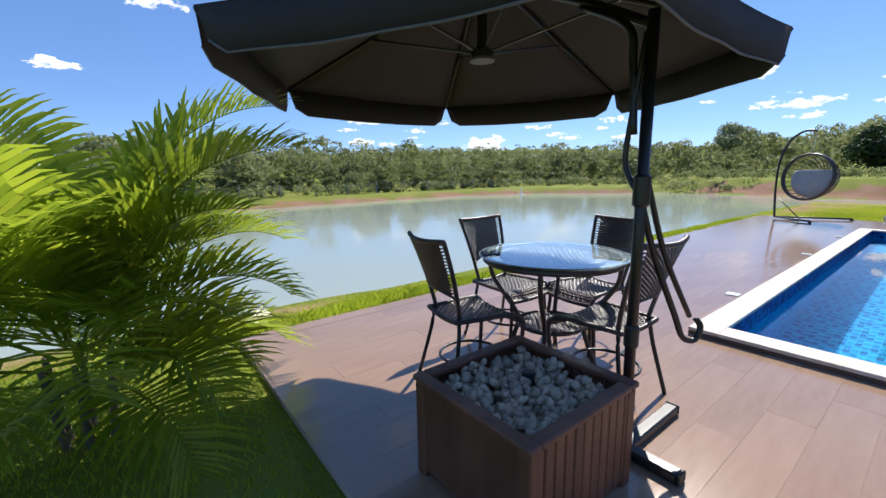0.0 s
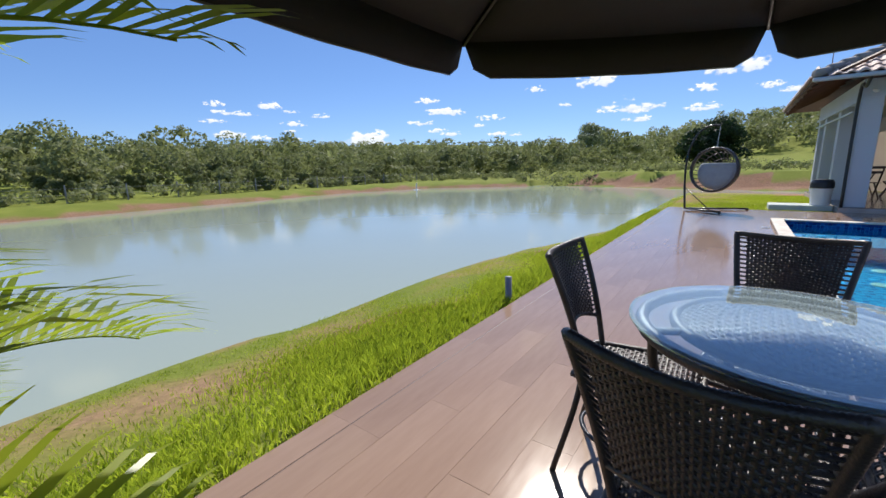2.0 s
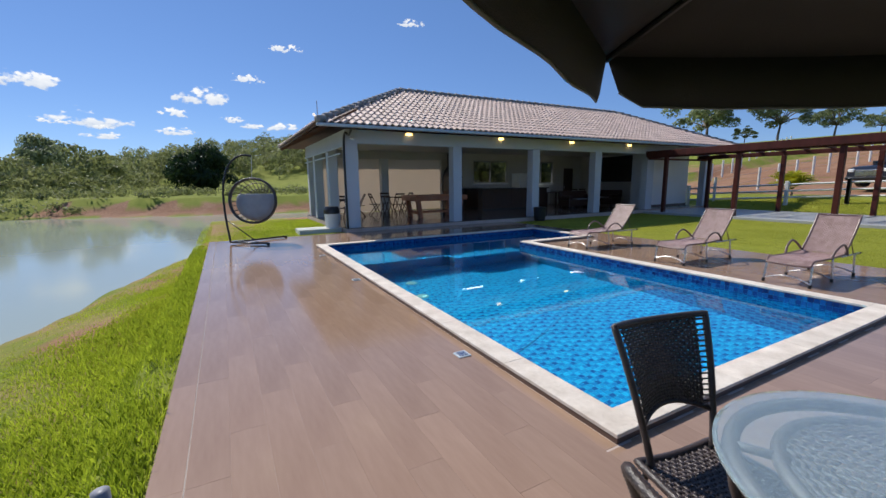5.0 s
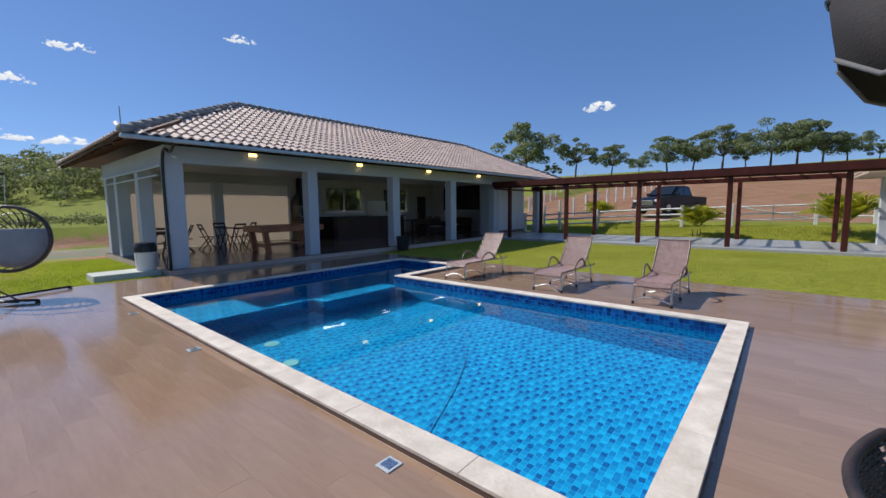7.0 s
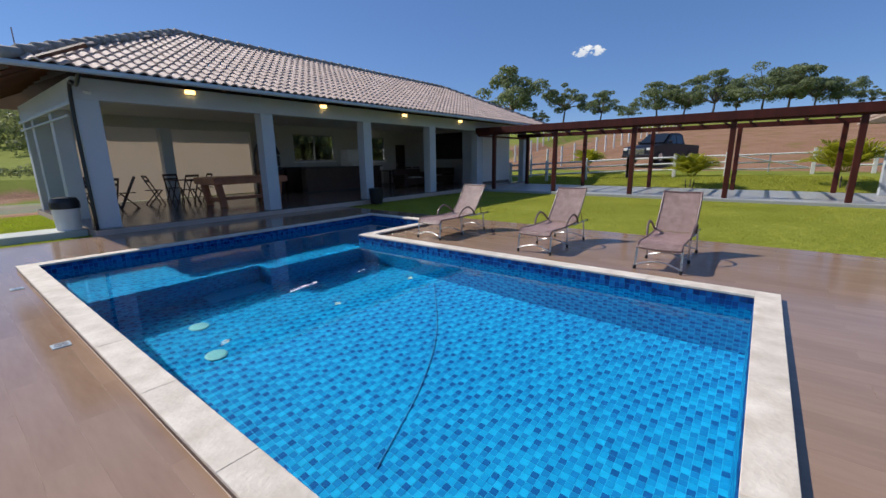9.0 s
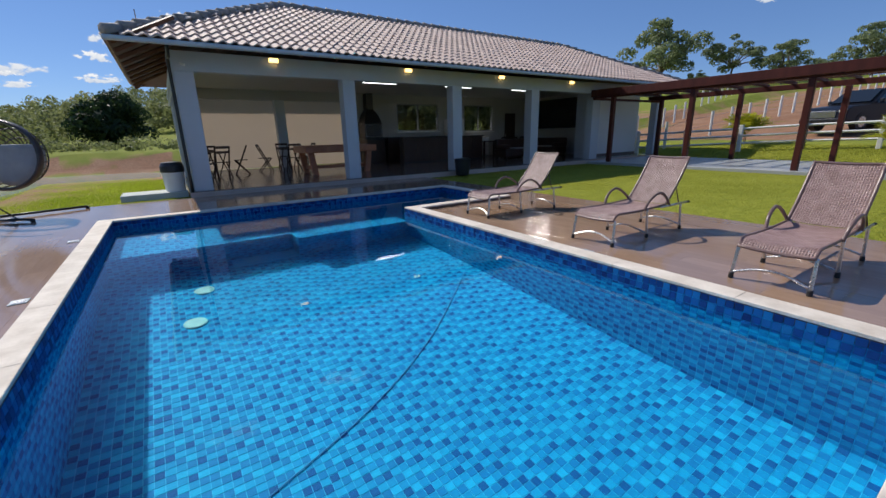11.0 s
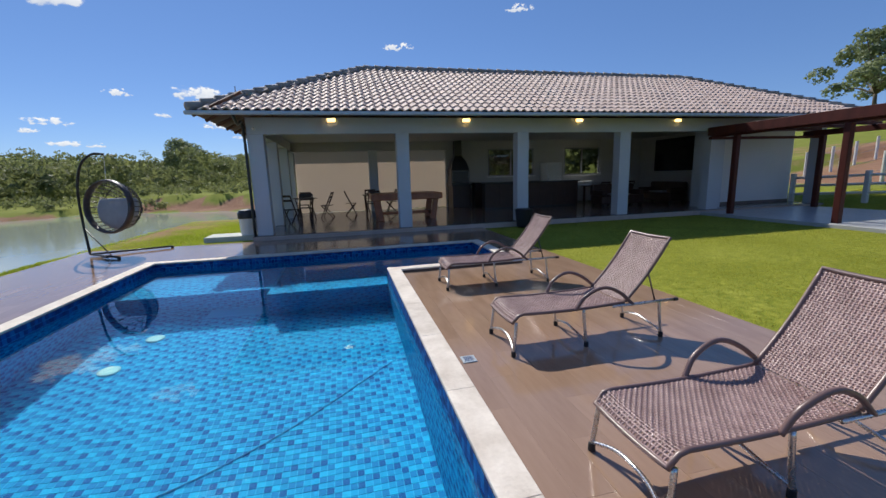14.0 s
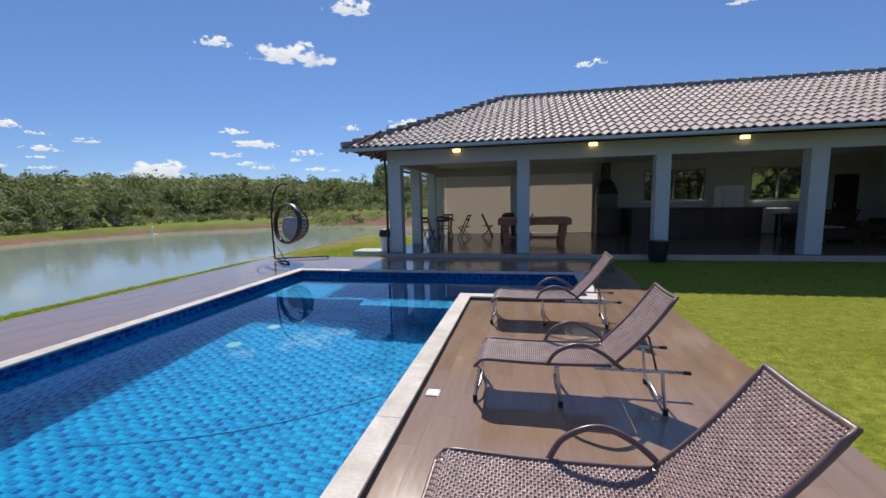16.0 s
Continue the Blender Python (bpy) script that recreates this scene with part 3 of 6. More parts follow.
pool = make_pool()
w = 0.012
zw = -0.085
water = raw("water", [(PX0 + w, PY0 + w, zw), (PX1 - w, PY0 + w, zw), (PX1 - w, PYL + w, zw), (PX2 - w, PYL + w, zw), (PX2 - w, PY1 - w, zw), (PX0 + w, PY1 - w, zw)], [(0, 1, 2, 3, 4, 5)], POOL_WATER)
tagged(water, "clear pool water with light ripples", "water", kind="structure")
water.visible_shadow = False


def coping_run(x0, y0, x1, y1, along):
    """Cream coping slabs laid end to end, each with eased edges."""
    length = (x1 - x0) if along == "x" else (y1 - y0)
    n = max(1, round(length / 0.98))
    step = length / n
    for i in range(n):
        a, b = i * step + 0.0006, (i + 1) * step - 0.0006
        bm = cube(x0 + a, y0, 0.034, x0 + b, y1, 0.06, 0.003) if along == "x" else cube(x0, y0 + a, 0.034, x1, y0 + b, 0.06, 0.003)
        part("coping_stone", bm, COPING, pool)
    part("riser", cube(x0 + 0.004, y0 + 0.004, -0.019, x1 - 0.004, y1 - 0.004, 0.0335), RISER, pool, "brown tiled riser under the coping")


CW = 0.205
coping_run(PX0 - CW, PY0 - CW, PX0, PY1 + CW, "y")
coping_run(PX0, PY0 - CW, PX1 + CW, PY0, "x")
coping_run(PX1, PY0, PX1 + CW, PYL, "y")
coping_run(PX1 + CW, PYL - CW, PX2 + CW, PYL, "x")
coping_run(PX2, PYL, PX2 + CW, PY1 + CW, "y")
coping_run(PX0, PY1, PX2, PY1 + CW, "x")
for x, y in ((1.15, 9.2), (1.0, 8.4)):
    ob = part("drain_disc", lathe(bmesh.new(), [(0.02, 0), (0.105, 0.0), (0.11, 0.012), (0.088, 0.02), (0.02, 0.022)], 24), FITTING, pool, "pale round floor fitting", m=pose(x, y, -1.342))
hose = tube(bmesh.new(), curve_pts([(4.1, 7.9, -1.335), (3.0, 6.95, -1.337), (2.1, 6.4, -1.337), (1.1, 6.0, -1.337)]), 0.005, 8)
tagged(part("vacuum_hose", hose, surface("blue_hose_plastic", (0.02, 0.17, 0.38), 0.5, 0.1, 6, 40, 0.05), smooth=True), "thin blue hose lying on the pool floor", "hose")

# ---- pavilion ----
FL = 0.12
COLS = ((1.45, 1.83), (5.15, 5.49), (8.65, 9.0), (12.05, 12.43), (15.47, 15.95))
BY0, BY1 = 14.55, 20.95
EX0, EX1, EY0, EY1, EZ = 0.5, 21.3, 13.63, 21.97, 3.08
RX0, RX1, RY, RZ = 4.6, 17.2, 17.8, 5.02


def make_pavilion():
    f = part("floor", cube(1.35, 14.42, -0.35, 20.5, 21.1, FL - 0.012, 0.004), GROUT)
    tagged(f, "glossy dark tiled floor of the open pavilion", "floor", kind="structure")
    k = 0
    for ix in range(16):
        for iy in range(6):
            x0, y0 = 1.35 + ix * 1.196, 14.42 + iy * 1.112
            part("tile", cube(x0 + 0.002, y0 + 0.002, FL - 0.012, x0 + 1.194, y0 + 1.110, FL, 0.002), DARK_TILE, f)
    c = tagged(part("ceiling", cube(1.5, 14.7, 2.98, 20.3, 20.9, 3.02), CEIL_SHADED), "pale pavilion ceiling", "ceiling", kind="structure")
    front = part("wall_south", cube(1.45, BY0, 2.66, 20.4, BY0 + 0.28, 3.06, 0.006), PAINT_COL_SHADED)
    tagged(front, "pale grey painted beam above the columns, shade in its colour", "beam", kind="structure")
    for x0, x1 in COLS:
        part("column", cube(x0, BY0 + 0.003, FL, x1, BY0 + 0.33, 2.66, 0.008), PAINT_COL_SHADED, front)
    side = part("wall_west", cube(1.45, BY0 + 0.28, 2.66, 1.73, BY1, 3.06, 0.006), PAINT_COL_SHADED)
    tagged(side, "pale grey painted side beam on columns, shade in its colour", "beam", kind="structure")
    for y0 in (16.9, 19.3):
        part("column", cube(1.452, y0, FL, 1.78, y0 + 0.33, 2.66, 0.008), PAINT_COL_SHADED, side)
    part("rail", cube(1.38, BY0 + 0.1, 2.56, 1.44, BY1, 2.64, 0.008), GUTTER, side, "grey awning rail")
    part("rail", cube(1.38, BY0 + 0.4, 2.36, 1.43, BY1, 2.40, 0.006), GUTTER, side, "grey awning rail")
    back = part("wall_north", cube(1.45, BY1 - 0.02, 2.62, 20.4, BY1 + 0.2, 3.06), PAINT_IN_SHADED)
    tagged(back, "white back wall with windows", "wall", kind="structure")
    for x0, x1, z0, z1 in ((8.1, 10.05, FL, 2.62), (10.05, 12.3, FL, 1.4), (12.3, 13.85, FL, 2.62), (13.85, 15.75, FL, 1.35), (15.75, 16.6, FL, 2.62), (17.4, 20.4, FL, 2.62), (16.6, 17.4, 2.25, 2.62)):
        part("wall_panel", cube(x0, BY1, z0, x1, BY1 + 0.18, z1), PAINT_IN_SHADED, back)
    for x0, x1 in ((1.45, 1.8), (4.75, 5.1)):
        part("column", cube(x0, BY1 - 0.3, FL, x1, BY1 + 0.02, 2.62, 0.008), PAINT_COL_SHADED, back)
    part("blind", cube(1.8, BY1 + 0.22, FL + 0.02, 8.12, BY1 + 0.226, 2.75), CANVAS, back, "cream roll-down blind glowing in the sun")
    for n, (x0, x1, z0, z1) in enumerate(((10.05, 12.3, 1.4, 2.62), (13.85, 15.75, 1.35, 2.62))):
        wob = thing("window_%d" % (n + 1), "sliding window with grey frame and trees behind", "window", kind="structure")
        bm = bmesh.new()
        for a in (x0, (x0 + x1) / 2 - 0.03, x1 - 0.06):
            box(bm, a, BY1 + 0.03, z0, a + 0.06, BY1 + 0.09, z1)
        for b in (z0, z1 - 0.06):
            box(bm, x0 + 0.06, BY1 + 0.032, b, x1 - 0.06, BY1 + 0.088, b + 0.06)
        part("window_frame", bm, GREY_POLE, wob)
        part("window_sill", cube(x0 - 0.05, BY1 - 0.06, z0 - 0.05, x1 + 0.05, BY1 - 0.002, z0, 0.006), PAINT, wob)
        for a, b in ((x0 + 0.06, (x0 + x1) / 2 - 0.03), ((x0 + x1) / 2 + 0.03, x1 - 0.06)):
            p = part("pane", cube(a, BY1 + 0.058, z0 + 0.06, b, BY1 + 0.063, z1 - 0.06), WINDOW, wob)
            p.visible_shadow = False
    door = part("door_1", cube(16.6, BY1 + 0.03, FL, 17.4, BY1 + 0.08, 2.25, 0.004), WOOD_DARK)
    tagged(door, "closed dark wooden back door", "door", kind="structure")
    part("door_handle", cube(16.68, BY1 - 0.01, 1.05, 16.72, BY1 + 0.029, 1.2, 0.006), ALU, door)
    east = part("wall_east", cube(18.05, 15.75, FL, 18.25, BY1, 3.0), PAINT_IN_SHADED)
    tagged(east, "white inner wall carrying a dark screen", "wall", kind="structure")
    nook = part("wall_nook", cube(16.4, 15.6, FL, 20.4, 15.75, 3.06), PAINT)
    tagged(nook, "plain white wall beside the pergola", "wall", kind="structure")
    part("baseboard", cube(16.42, 15.575, FL, 20.38, 15.598, FL + 0.1, 0.004), DARK_TILE, nook, "dark tiled skirting")
    part("column", cube(20.1, BY0, FL, 20.4, BY0 + 0.3, 2.66, 0.008), PAINT_COL_SHADED, nook)
    part("side_wall", cube(16.0, BY0 + 0.34, FL, 16.4, 15.75, 2.98), PAINT_COL_SHADED, nook)
    wall_e2 = tagged(part("wall_outer_east", cube(20.22, 15.752, FL, 20.4, BY1, 3.0), PAINT), "white outer end wall", "wall", kind="structure")


make_pavilion()


def make_roof():
    """Deck boards, rafters, gutter; the tiles are laid at the end."""
    ob = thing("roof", "hipped roof of pale clay tiles", "roof", kind="structure")
    t = 0.03
    corners = [(EX0, EY0, EZ), (EX1, EY0, EZ), (EX1, EY1, EZ), (EX0, EY1, EZ), (RX0, RY, RZ), (RX1, RY, RZ)]
    v = corners + [(x, y, z - t) for x, y, z in corners]
    f = [(0, 1, 5, 4), (1, 2, 5), (2, 3, 4, 5), (3, 0, 4), (6, 10, 11, 7), (7, 11, 8), (8, 11, 10, 9), (9, 10, 6), (0, 6, 7, 1), (1, 7, 8, 2), (2, 8, 9, 3), (3, 9, 6, 0)]
    raw("boarding", v, f, WOOD_ROOF, ob, "dark boarded underside")
    slope = (RZ - EZ) / (RY - EY0)
    for i in range(26):
        x = EX0 + 0.12 + i * (EX1 - EX0 - 0.24) / 25
        bm = bmesh.new()
        tube(bm, [(x, EY0 + 0.05, EZ - 0.09), (x, BY0 + 0.1, EZ - 0.09 + slope * (BY0 + 0.05 - EY0))], 0.045, 4)
        part("rafter", bm, WOOD_ROOF, ob)
    for i in range(10):
        y = EY0 + 0.12 + i * (EY1 - EY0 - 0.24) / 9
        bm = bmesh.new()
        tube(bm, [(EX0 + 0.05, y, EZ - 0.09), (1.6, y, EZ - 0.09 + slope * 1.1)], 0.045, 4)
        part("rafter", bm, WOOD_ROOF, ob)
    bm = bmesh.new()
    box(bm, EX0 - 0.05, EY0 - 0.11, EZ - 0.10, EX1 + 0.05, EY0 - 0.01, EZ - 0.015, 0.02)
    part("gutter", bm, GUTTER, ob, "grey metal gutter")
    part("downpipe", tube(bmesh.new(), curve_pts([(1.40, EY0 - 0.02, EZ - 0.1), (1.40, EY0 + 0.3, EZ - 0.25), (1.40, BY0 - 0.05, 2.7), (1.40, BY0 - 0.05, FL)], 8), 0.035, 8), BLACK, ob, "dark thin downpipe", smooth=True)
    return ob


roof = make_roof()


def wall_lamp(x):
    ob = thing("wall_lamp", "small glowing warm wall lamp on the beam", "lamp", (x, BY0, 2.99), group="lamps along the beam")
    part("backplate", cube(-0.12, -0.03, -0.055, 0.12, -0.001, 0.055, 0.01), PLASTIC_W, ob)
    part("diffuser", cube(-0.105, -0.085, -0.045, 0.105, -0.031, 0.045, 0.02, 2), LAMP, ob, "warm glowing diffuser")
    return ob


for x in (3.5, 7.1, 10.59, 14.06):
    wall_lamp(x)


def ceiling_tube(x, y):
    ob = thing("ceiling_light", "lit white tube light under the ceiling", "lamp", (x, y, 2.98), group="ceiling tube lights")
    part("housing", cube(-0.62, -0.05, -0.05, 0.62, 0.05, -0.001, 0.008), PLASTIC_W, ob)
    part("tube", cube(-0.6, -0.03, -0.085, 0.6, 0.03, -0.051, 0.012), TUBE_GLOW, ob, "white glowing tube")


for x, y in ((7.3, 16.8), (10.5, 16.8), (13.8, 16.8)):
    ceiling_tube(x, y)

# ---- pergola, path, kiosk ----
PG_X0, PG_X1 = 15.4, 19.3


def make_pergola():
    ob = thing("pergola", "long red-brown timber pergola over a path", "pergola")
    for x, ys in ((PG_X0, (2.0, 4.9, 7.8, 10.75, 13.6)), (PG_X1, (1.95, 4.9, 7.95, 10.9, 13.9))):
        for y in ys:
            part("post", cube(x - 0.075, y - 0.075, -0.05, x + 0.075, y + 0.075, 2.44, 0.012), WOOD_RED, ob)
        part("beam", cube(x - 0.06, 1.2, 2.44, x + 0.06, 14.5, 2.62, 0.01), WOOD_RED, ob)
    part("beam", cube(14.9, 14.0, 2.36, 19.6, 14.14, 2.438, 0.01), WOOD_RED, ob)
    for i in range(17):
        y = 1.4 + i * 0.8
        part("rafter", cube(PG_X0 - 0.12, y - 0.04, 2.622, PG_X1 + 0.3, y + 0.04, 2.71, 0.008), WOOD_RED, ob)
    for i in range(11):
        x = PG_X0 + i * 0.40
        part("batten", cube(x - 0.02, 1.2, 2.712, x + 0.02, 14.4, 2.74, 0.004), WOOD_RED, ob)
    part("fascia", cube(PG_X0 - 0.165, 1.2, 2.50, PG_X0 - 0.122, 14.5, 2.76, 0.006), WOOD_RED, ob)
    return ob


make_pergola()
path = part("pavement", cube(15.1, -6, -0.3, 19.6, 14.4, 0.06, 0.008), PATH_TILE)
tagged(path, "smooth grey paved path under the pergola", "path", kind="structure")


def make_kiosk():
    ob = thing("kiosk", "open kiosk with tiled roof on grey columns", "kiosk")
    for x in (16.6, 18.9):
        for y in (-2.6, 0.75):
            part("column", cube(x - 0.16, y - 0.16, 0.061, x + 0.16, y + 0.16, 2.5, 0.01), PAINT_COL_SHADED, ob)
    v = [(15.6, 1.6, 2.46), (20.0, 1.6, 2.46), (20.0, -3.6, 2.46), (15.6, -3.6, 2.46), (17.8, -1.0, 3.5), (15.6, 1.6, 2.40), (20.0, 1.6, 2.40), (20.0, -3.6, 2.40), (15.6, -3.6, 2.40)]
    raw("roof_plane", v, [(0, 1, 4), (1, 2, 4), (2, 3, 4), (3, 0, 4), (0, 5, 6, 1), (1, 6, 7, 2), (2, 7, 8, 3), (3, 8, 5, 0), (5, 8, 7, 6)], ROOF_TILE, ob)
    for i in range(20):
        x = 15.7 + i * 0.22
        k = 1 - abs(x - 17.8) / 2.2
        part("tile_course", tube(bmesh.new(), [(x, 1.62, 2.5), (x, 1.62 - 2.6 * k + 0.01, 2.5 + 1.04 * k)], 0.06, 6), ROOF_TILE, ob)
    part("bench", cube(17.0, -0.2, 0.062, 17.5, 0.5, 0.5, 0.02), WOOD_TABLE, ob)


make_kiosk()
slab = part("concrete_step", cube(0.05, 14.95, -0.1, 1.33, 15.75, 0.10, 0.012), CONCRETE)
tagged(slab, "pale concrete slab beside the pavilion", "step")

# ---- woven work and furniture ----
def strands(lines, half_w, half_h):
    """Flat cords along lines of (points, normals): vertices and faces."""
    verts, faces = [], []
    for P, Nn in lines:
        P, Nn = np.asarray(P, float), np.asarray(Nn, float)
        k = len(P)
        T = np.gradient(P, axis=0)
        T /= np.linalg.norm(T, axis=1, keepdims=True) + 1e-9
        S = np.cross(T, Nn)
        S /= np.linalg.norm(S, axis=1, keepdims=True) + 1e-9
        base = len(verts)
        ring = np.stack([P + S * half_w, P + Nn * half_h, P - S * half_w, P - Nn * half_h], 1).reshape(-1, 3)
        verts.extend(ring.tolist())
        for i in range(k - 1):
            for j in range(4):
                a, b = base + i * 4 + j, base + i * 4 + (j + 1) % 4
                faces.append((a, b, b + 4, a + 4))
    return verts, faces


def weave(name, shape, nu, nv, parent, material, w=0.42, h=0.0022, amp=0.0022, label="", skip=None):
    """Cords that run over and under one another on shape(u, v), nu along v and nv along u; skip(u, v) leaves open work."""
    def at(u, v):
        p = np.array(shape(u, v))
        a, b = np.array(shape(u + 1e-3, v)) - p, np.array(shape(u, v + 1e-3)) - p
        n = np.cross(a, b)
        return p, n / (np.linalg.norm(n) + 1e-12)
    lines = []
    du = np.linalg.norm(np.array(shape(1, 0.5)) - np.array(shape(0, 0.5))) / nu
    dv = np.linalg.norm(np.array(shape(0.5, 1)) - np.array(shape(0.5, 0))) / nv
    for i in range(nu):
        pts, ns = [], []
        u = (i + 0.5) / nu
        for j in range(nv + 1):
            p, n = at(u, j / nv)
            pts.append(p + n * amp * (1 if (i + j) % 2 else -1))
            ns.append(n)
        lines.append((pts, ns))
    va, fa = strands(lines, du * w, h)
    lines = []
    for j in range(nv):
        v = (j + 0.5) / nv
        pts, ns = [], []
        for i in range(nu + 1):
            p, n = at(i / nu, v)
            pts.append(p + n * amp * (1 if (i + j) % 2 == 0 else -1))
            ns.append(n)
        lines.append((pts, ns))
    vb, fb = strands(lines, dv * w, h)
    k = len(va)
    ob = raw(name, va + vb, fa + [tuple(x + k for x in f) for f in fb], material, parent, label, smooth=True)
    ob["kind"] = "stuff"
    return ob


def wrapped(bm, pts, r, n=8, pitch=0.009, close=False):
    """A bar wound with cord: close rings of slightly changing thickness."""
    pts = [Vector(p) for p in pts]
    if close:
        pts.append(pts[0])
    fine = []
    for a, b in zip(pts, pts[1:]):
        k = max(1, round((b - a).length / pitch * 2))
        fine += [a.lerp(b, i / k) for i in range(k)]
    if not close:
        fine.append(pts[-1])
    first_face = len(bm.verts)
    tube(bm, fine, r, n, close)
    bm.verts.ensure_lookup_table()
    for i, p in enumerate(fine):
        if i % 2:
            for j in range(n):
                v = bm.verts[first_face + i * n + j]
                v.co = p + (v.co - p) * 0.84
    return bm


def wicker_chair():
    """Faces +y; the seat's middle over the origin."""
    ob = thing("wicker_chair", "dark brown woven wicker armless chair on tube legs", "chair", group="chairs round the glass table")

    def back(u, v):
        half = 0.150 + 0.072 * v
        x = (u - 0.5) * 2 * half
        y = -0.205 - 0.085 * v - 0.05 * v * v + 0.045 * (1 - (2 * u - 1) ** 2) * -1 + 0.03
        return (x, y, 0.455 + 0.472 * v - 0.012 * math.sin(math.pi * u) * v)

    def low(u):
        return 0.27 + 0.09 * math.sin(math.pi * u)

    def panel(u, v):
        w = 0.085 + 0.83 * u
        return back(w, low(w) + (0.985 - low(w)) * v)

    def seat(u, v):
        half = 0.175 + 0.05 * v
        y = -0.21 + 0.44 * v
        z = 0.445 - 0.015 * math.sin(math.pi * u) - (0.06 * max(0.0, (v - 0.82) / 0.18) ** 2)
        return ((u - 0.5) * 2 * half, y, z)
    weave("backrest", panel, 24, 26, ob, WICKER, w=0.47, h=0.003, amp=0.0025)
    weave("seat", seat, 22, 24, ob, WICKER, w=0.44, h=0.003, amp=0.0025)
    cords = bmesh.new()
    for k in range(17):
        v = 0.30 + 0.66 * k / 16
        tube(cords, [back(0.0, v), back(0.095, v)], 0.0045, 4)
        tube(cords, [back(0.905, v), back(1.0, v)], 0.0045, 4)
    part("side_lacing", cords, WICKER, ob)["kind"] = "stuff"
    part("back_frame", wrapped(bmesh.new(), [back(0, v / 12) for v in range(13)] + [back(u / 10, 1) for u in range(1, 11)] + [back(1, 1 - v / 12) for v in range(1, 13)], 0.014), WICKER, ob, smooth=True)
    part("lower_rail", wrapped(bmesh.new(), [back(u / 10, low(u / 10)) for u in range(11)], 0.009), WICKER, ob, smooth=True)
    bm = bmesh.new()
    wrapped(bm, [seat(0, v / 8) for v in range(9)] + [seat(u / 8, 1) for u in range(1, 9)] + [seat(1, 1 - v / 8) for v in range(1, 9)] + [seat(1 - u / 8, 0) for u in range(1, 8)], 0.015, close=True)
    part("seat_frame", bm, WICKER, ob, smooth=True)
    for sx in (-1, 1):
        part("leg", tube(bmesh.new(), curve_pts([(sx * 0.150, -0.178, 0.47), (sx * 0.175, -0.20, 0.3), (sx * 0.215, -0.27, 0.0)], 6), 0.012, 8), BLACK, ob, smooth=True)
        part("leg", tube(bmesh.new(), curve_pts([(sx * 0.20, 0.12, 0.43), (sx * 0.222, 0.20, 0.42), (sx * 0.225, 0.225, 0.33), (sx * 0.20, 0.19, 0.0)], 6), 0.014, 8), WICKER, ob, smooth=True)
    ring = [(0.175 * math.cos(a * math.tau / 24), -0.02 + 0.19 * math.sin(a * math.tau / 24), 0.16) for a in range(24)]
    part("stretcher", tube(bmesh.new(), ring, 0.009, 6, True), BLACK, ob, smooth=True)
    return ob


def chair_at(ob, back_mid, facing):
    """Stand a chair by the middle of its back's top and the way it faces."""
    a = math.degrees(math.atan2(-facing[0], facing[1]))
    f = Vector(facing).normalized()
    c = Vector(back_mid) + f * 0.34
    return pose(c.x, c.y, 0, 0, 0, a)


chair = wicker_chair()
chair.matrix_basis = chair_at(chair, (-0.694, 1.60), (0.17, 0.98))
copy_thing(chair, chair_at(chair, (-0.41, 3.285), (-0.16, -0.99)))
copy_thing(chair, chair_at(chair, (-1.25, 2.56), (1.0, 0.03)))
copy_thing(chair, chair_at(chair, (0.31, 2.42), (-0.98, 0.05)))


def glass_table():
    ob = thing("glass_table", "round wicker table with a clear glass top", "table", (-0.455, 2.49, 0))
    part("glass_top", lathe(bmesh.new(), [(0.47, 0), (0.482, 0.003), (0.482, 0.009), (0.47, 0.012)], 64, (0, 0, 0.742)), GLASS, ob, "clear glass disc with green edge", smooth=False).visible_shadow = False

    def disc(r, z):
        def shape(u, v):
            a, b = 2 * u - 1, 2 * v - 1
            x = a * math.sqrt(max(0, 1 - b * b / 2))
            y = b * math.sqrt(max(0, 1 - a * a / 2))
            return (r * x, r * y, z)
        return shape
    weave("top_weave", disc(0.325, 0.722), 27, 27, ob, WICKER, w=0.40, h=0.003, amp=0.003)
    weave("shelf_weave", disc(0.21, 0.27), 18, 18, ob, WICKER, w=0.42, h=0.003, amp=0.003)
    for r, z, t, nm in ((0.335, 0.722, 0.018, "inner_ring"), (0.438, 0.718, 0.022, "outer_ring"), (0.215, 0.27, 0.015, "shelf_ring")):
        part(nm, wrapped(bmesh.new(), [(r * math.cos(a * math.tau / 40), r * math.sin(a * math.tau / 40), z) for a in range(40)], t, 8, 0.011, True), WICKER, ob, smooth=True)
    for k in range(4):
        a = k * math.pi / 2 + 0.5
        c, s = math.cos(a), math.sin(a)
        part("leg", tube(bmesh.new(), curve_pts([(0.43 * c, 0.43 * s, 0.72), (0.40 * c, 0.40 * s, 0.56), (0.24 * c, 0.24 * s, 0.33), (0.22 * c, 0.22 * s, 0.24), (0.30 * c, 0.30 * s, 0.0)], 8), 0.016, 8), WICKER, ob, smooth=True)
        part("spoke", tube(bmesh.new(), [(0.31 * c, 0.31 * s, 0.722), (0.445 * c, 0.445 * s, 0.722)], 0.013, 8), WICKER, ob, smooth=True)
    return ob


glass_table()


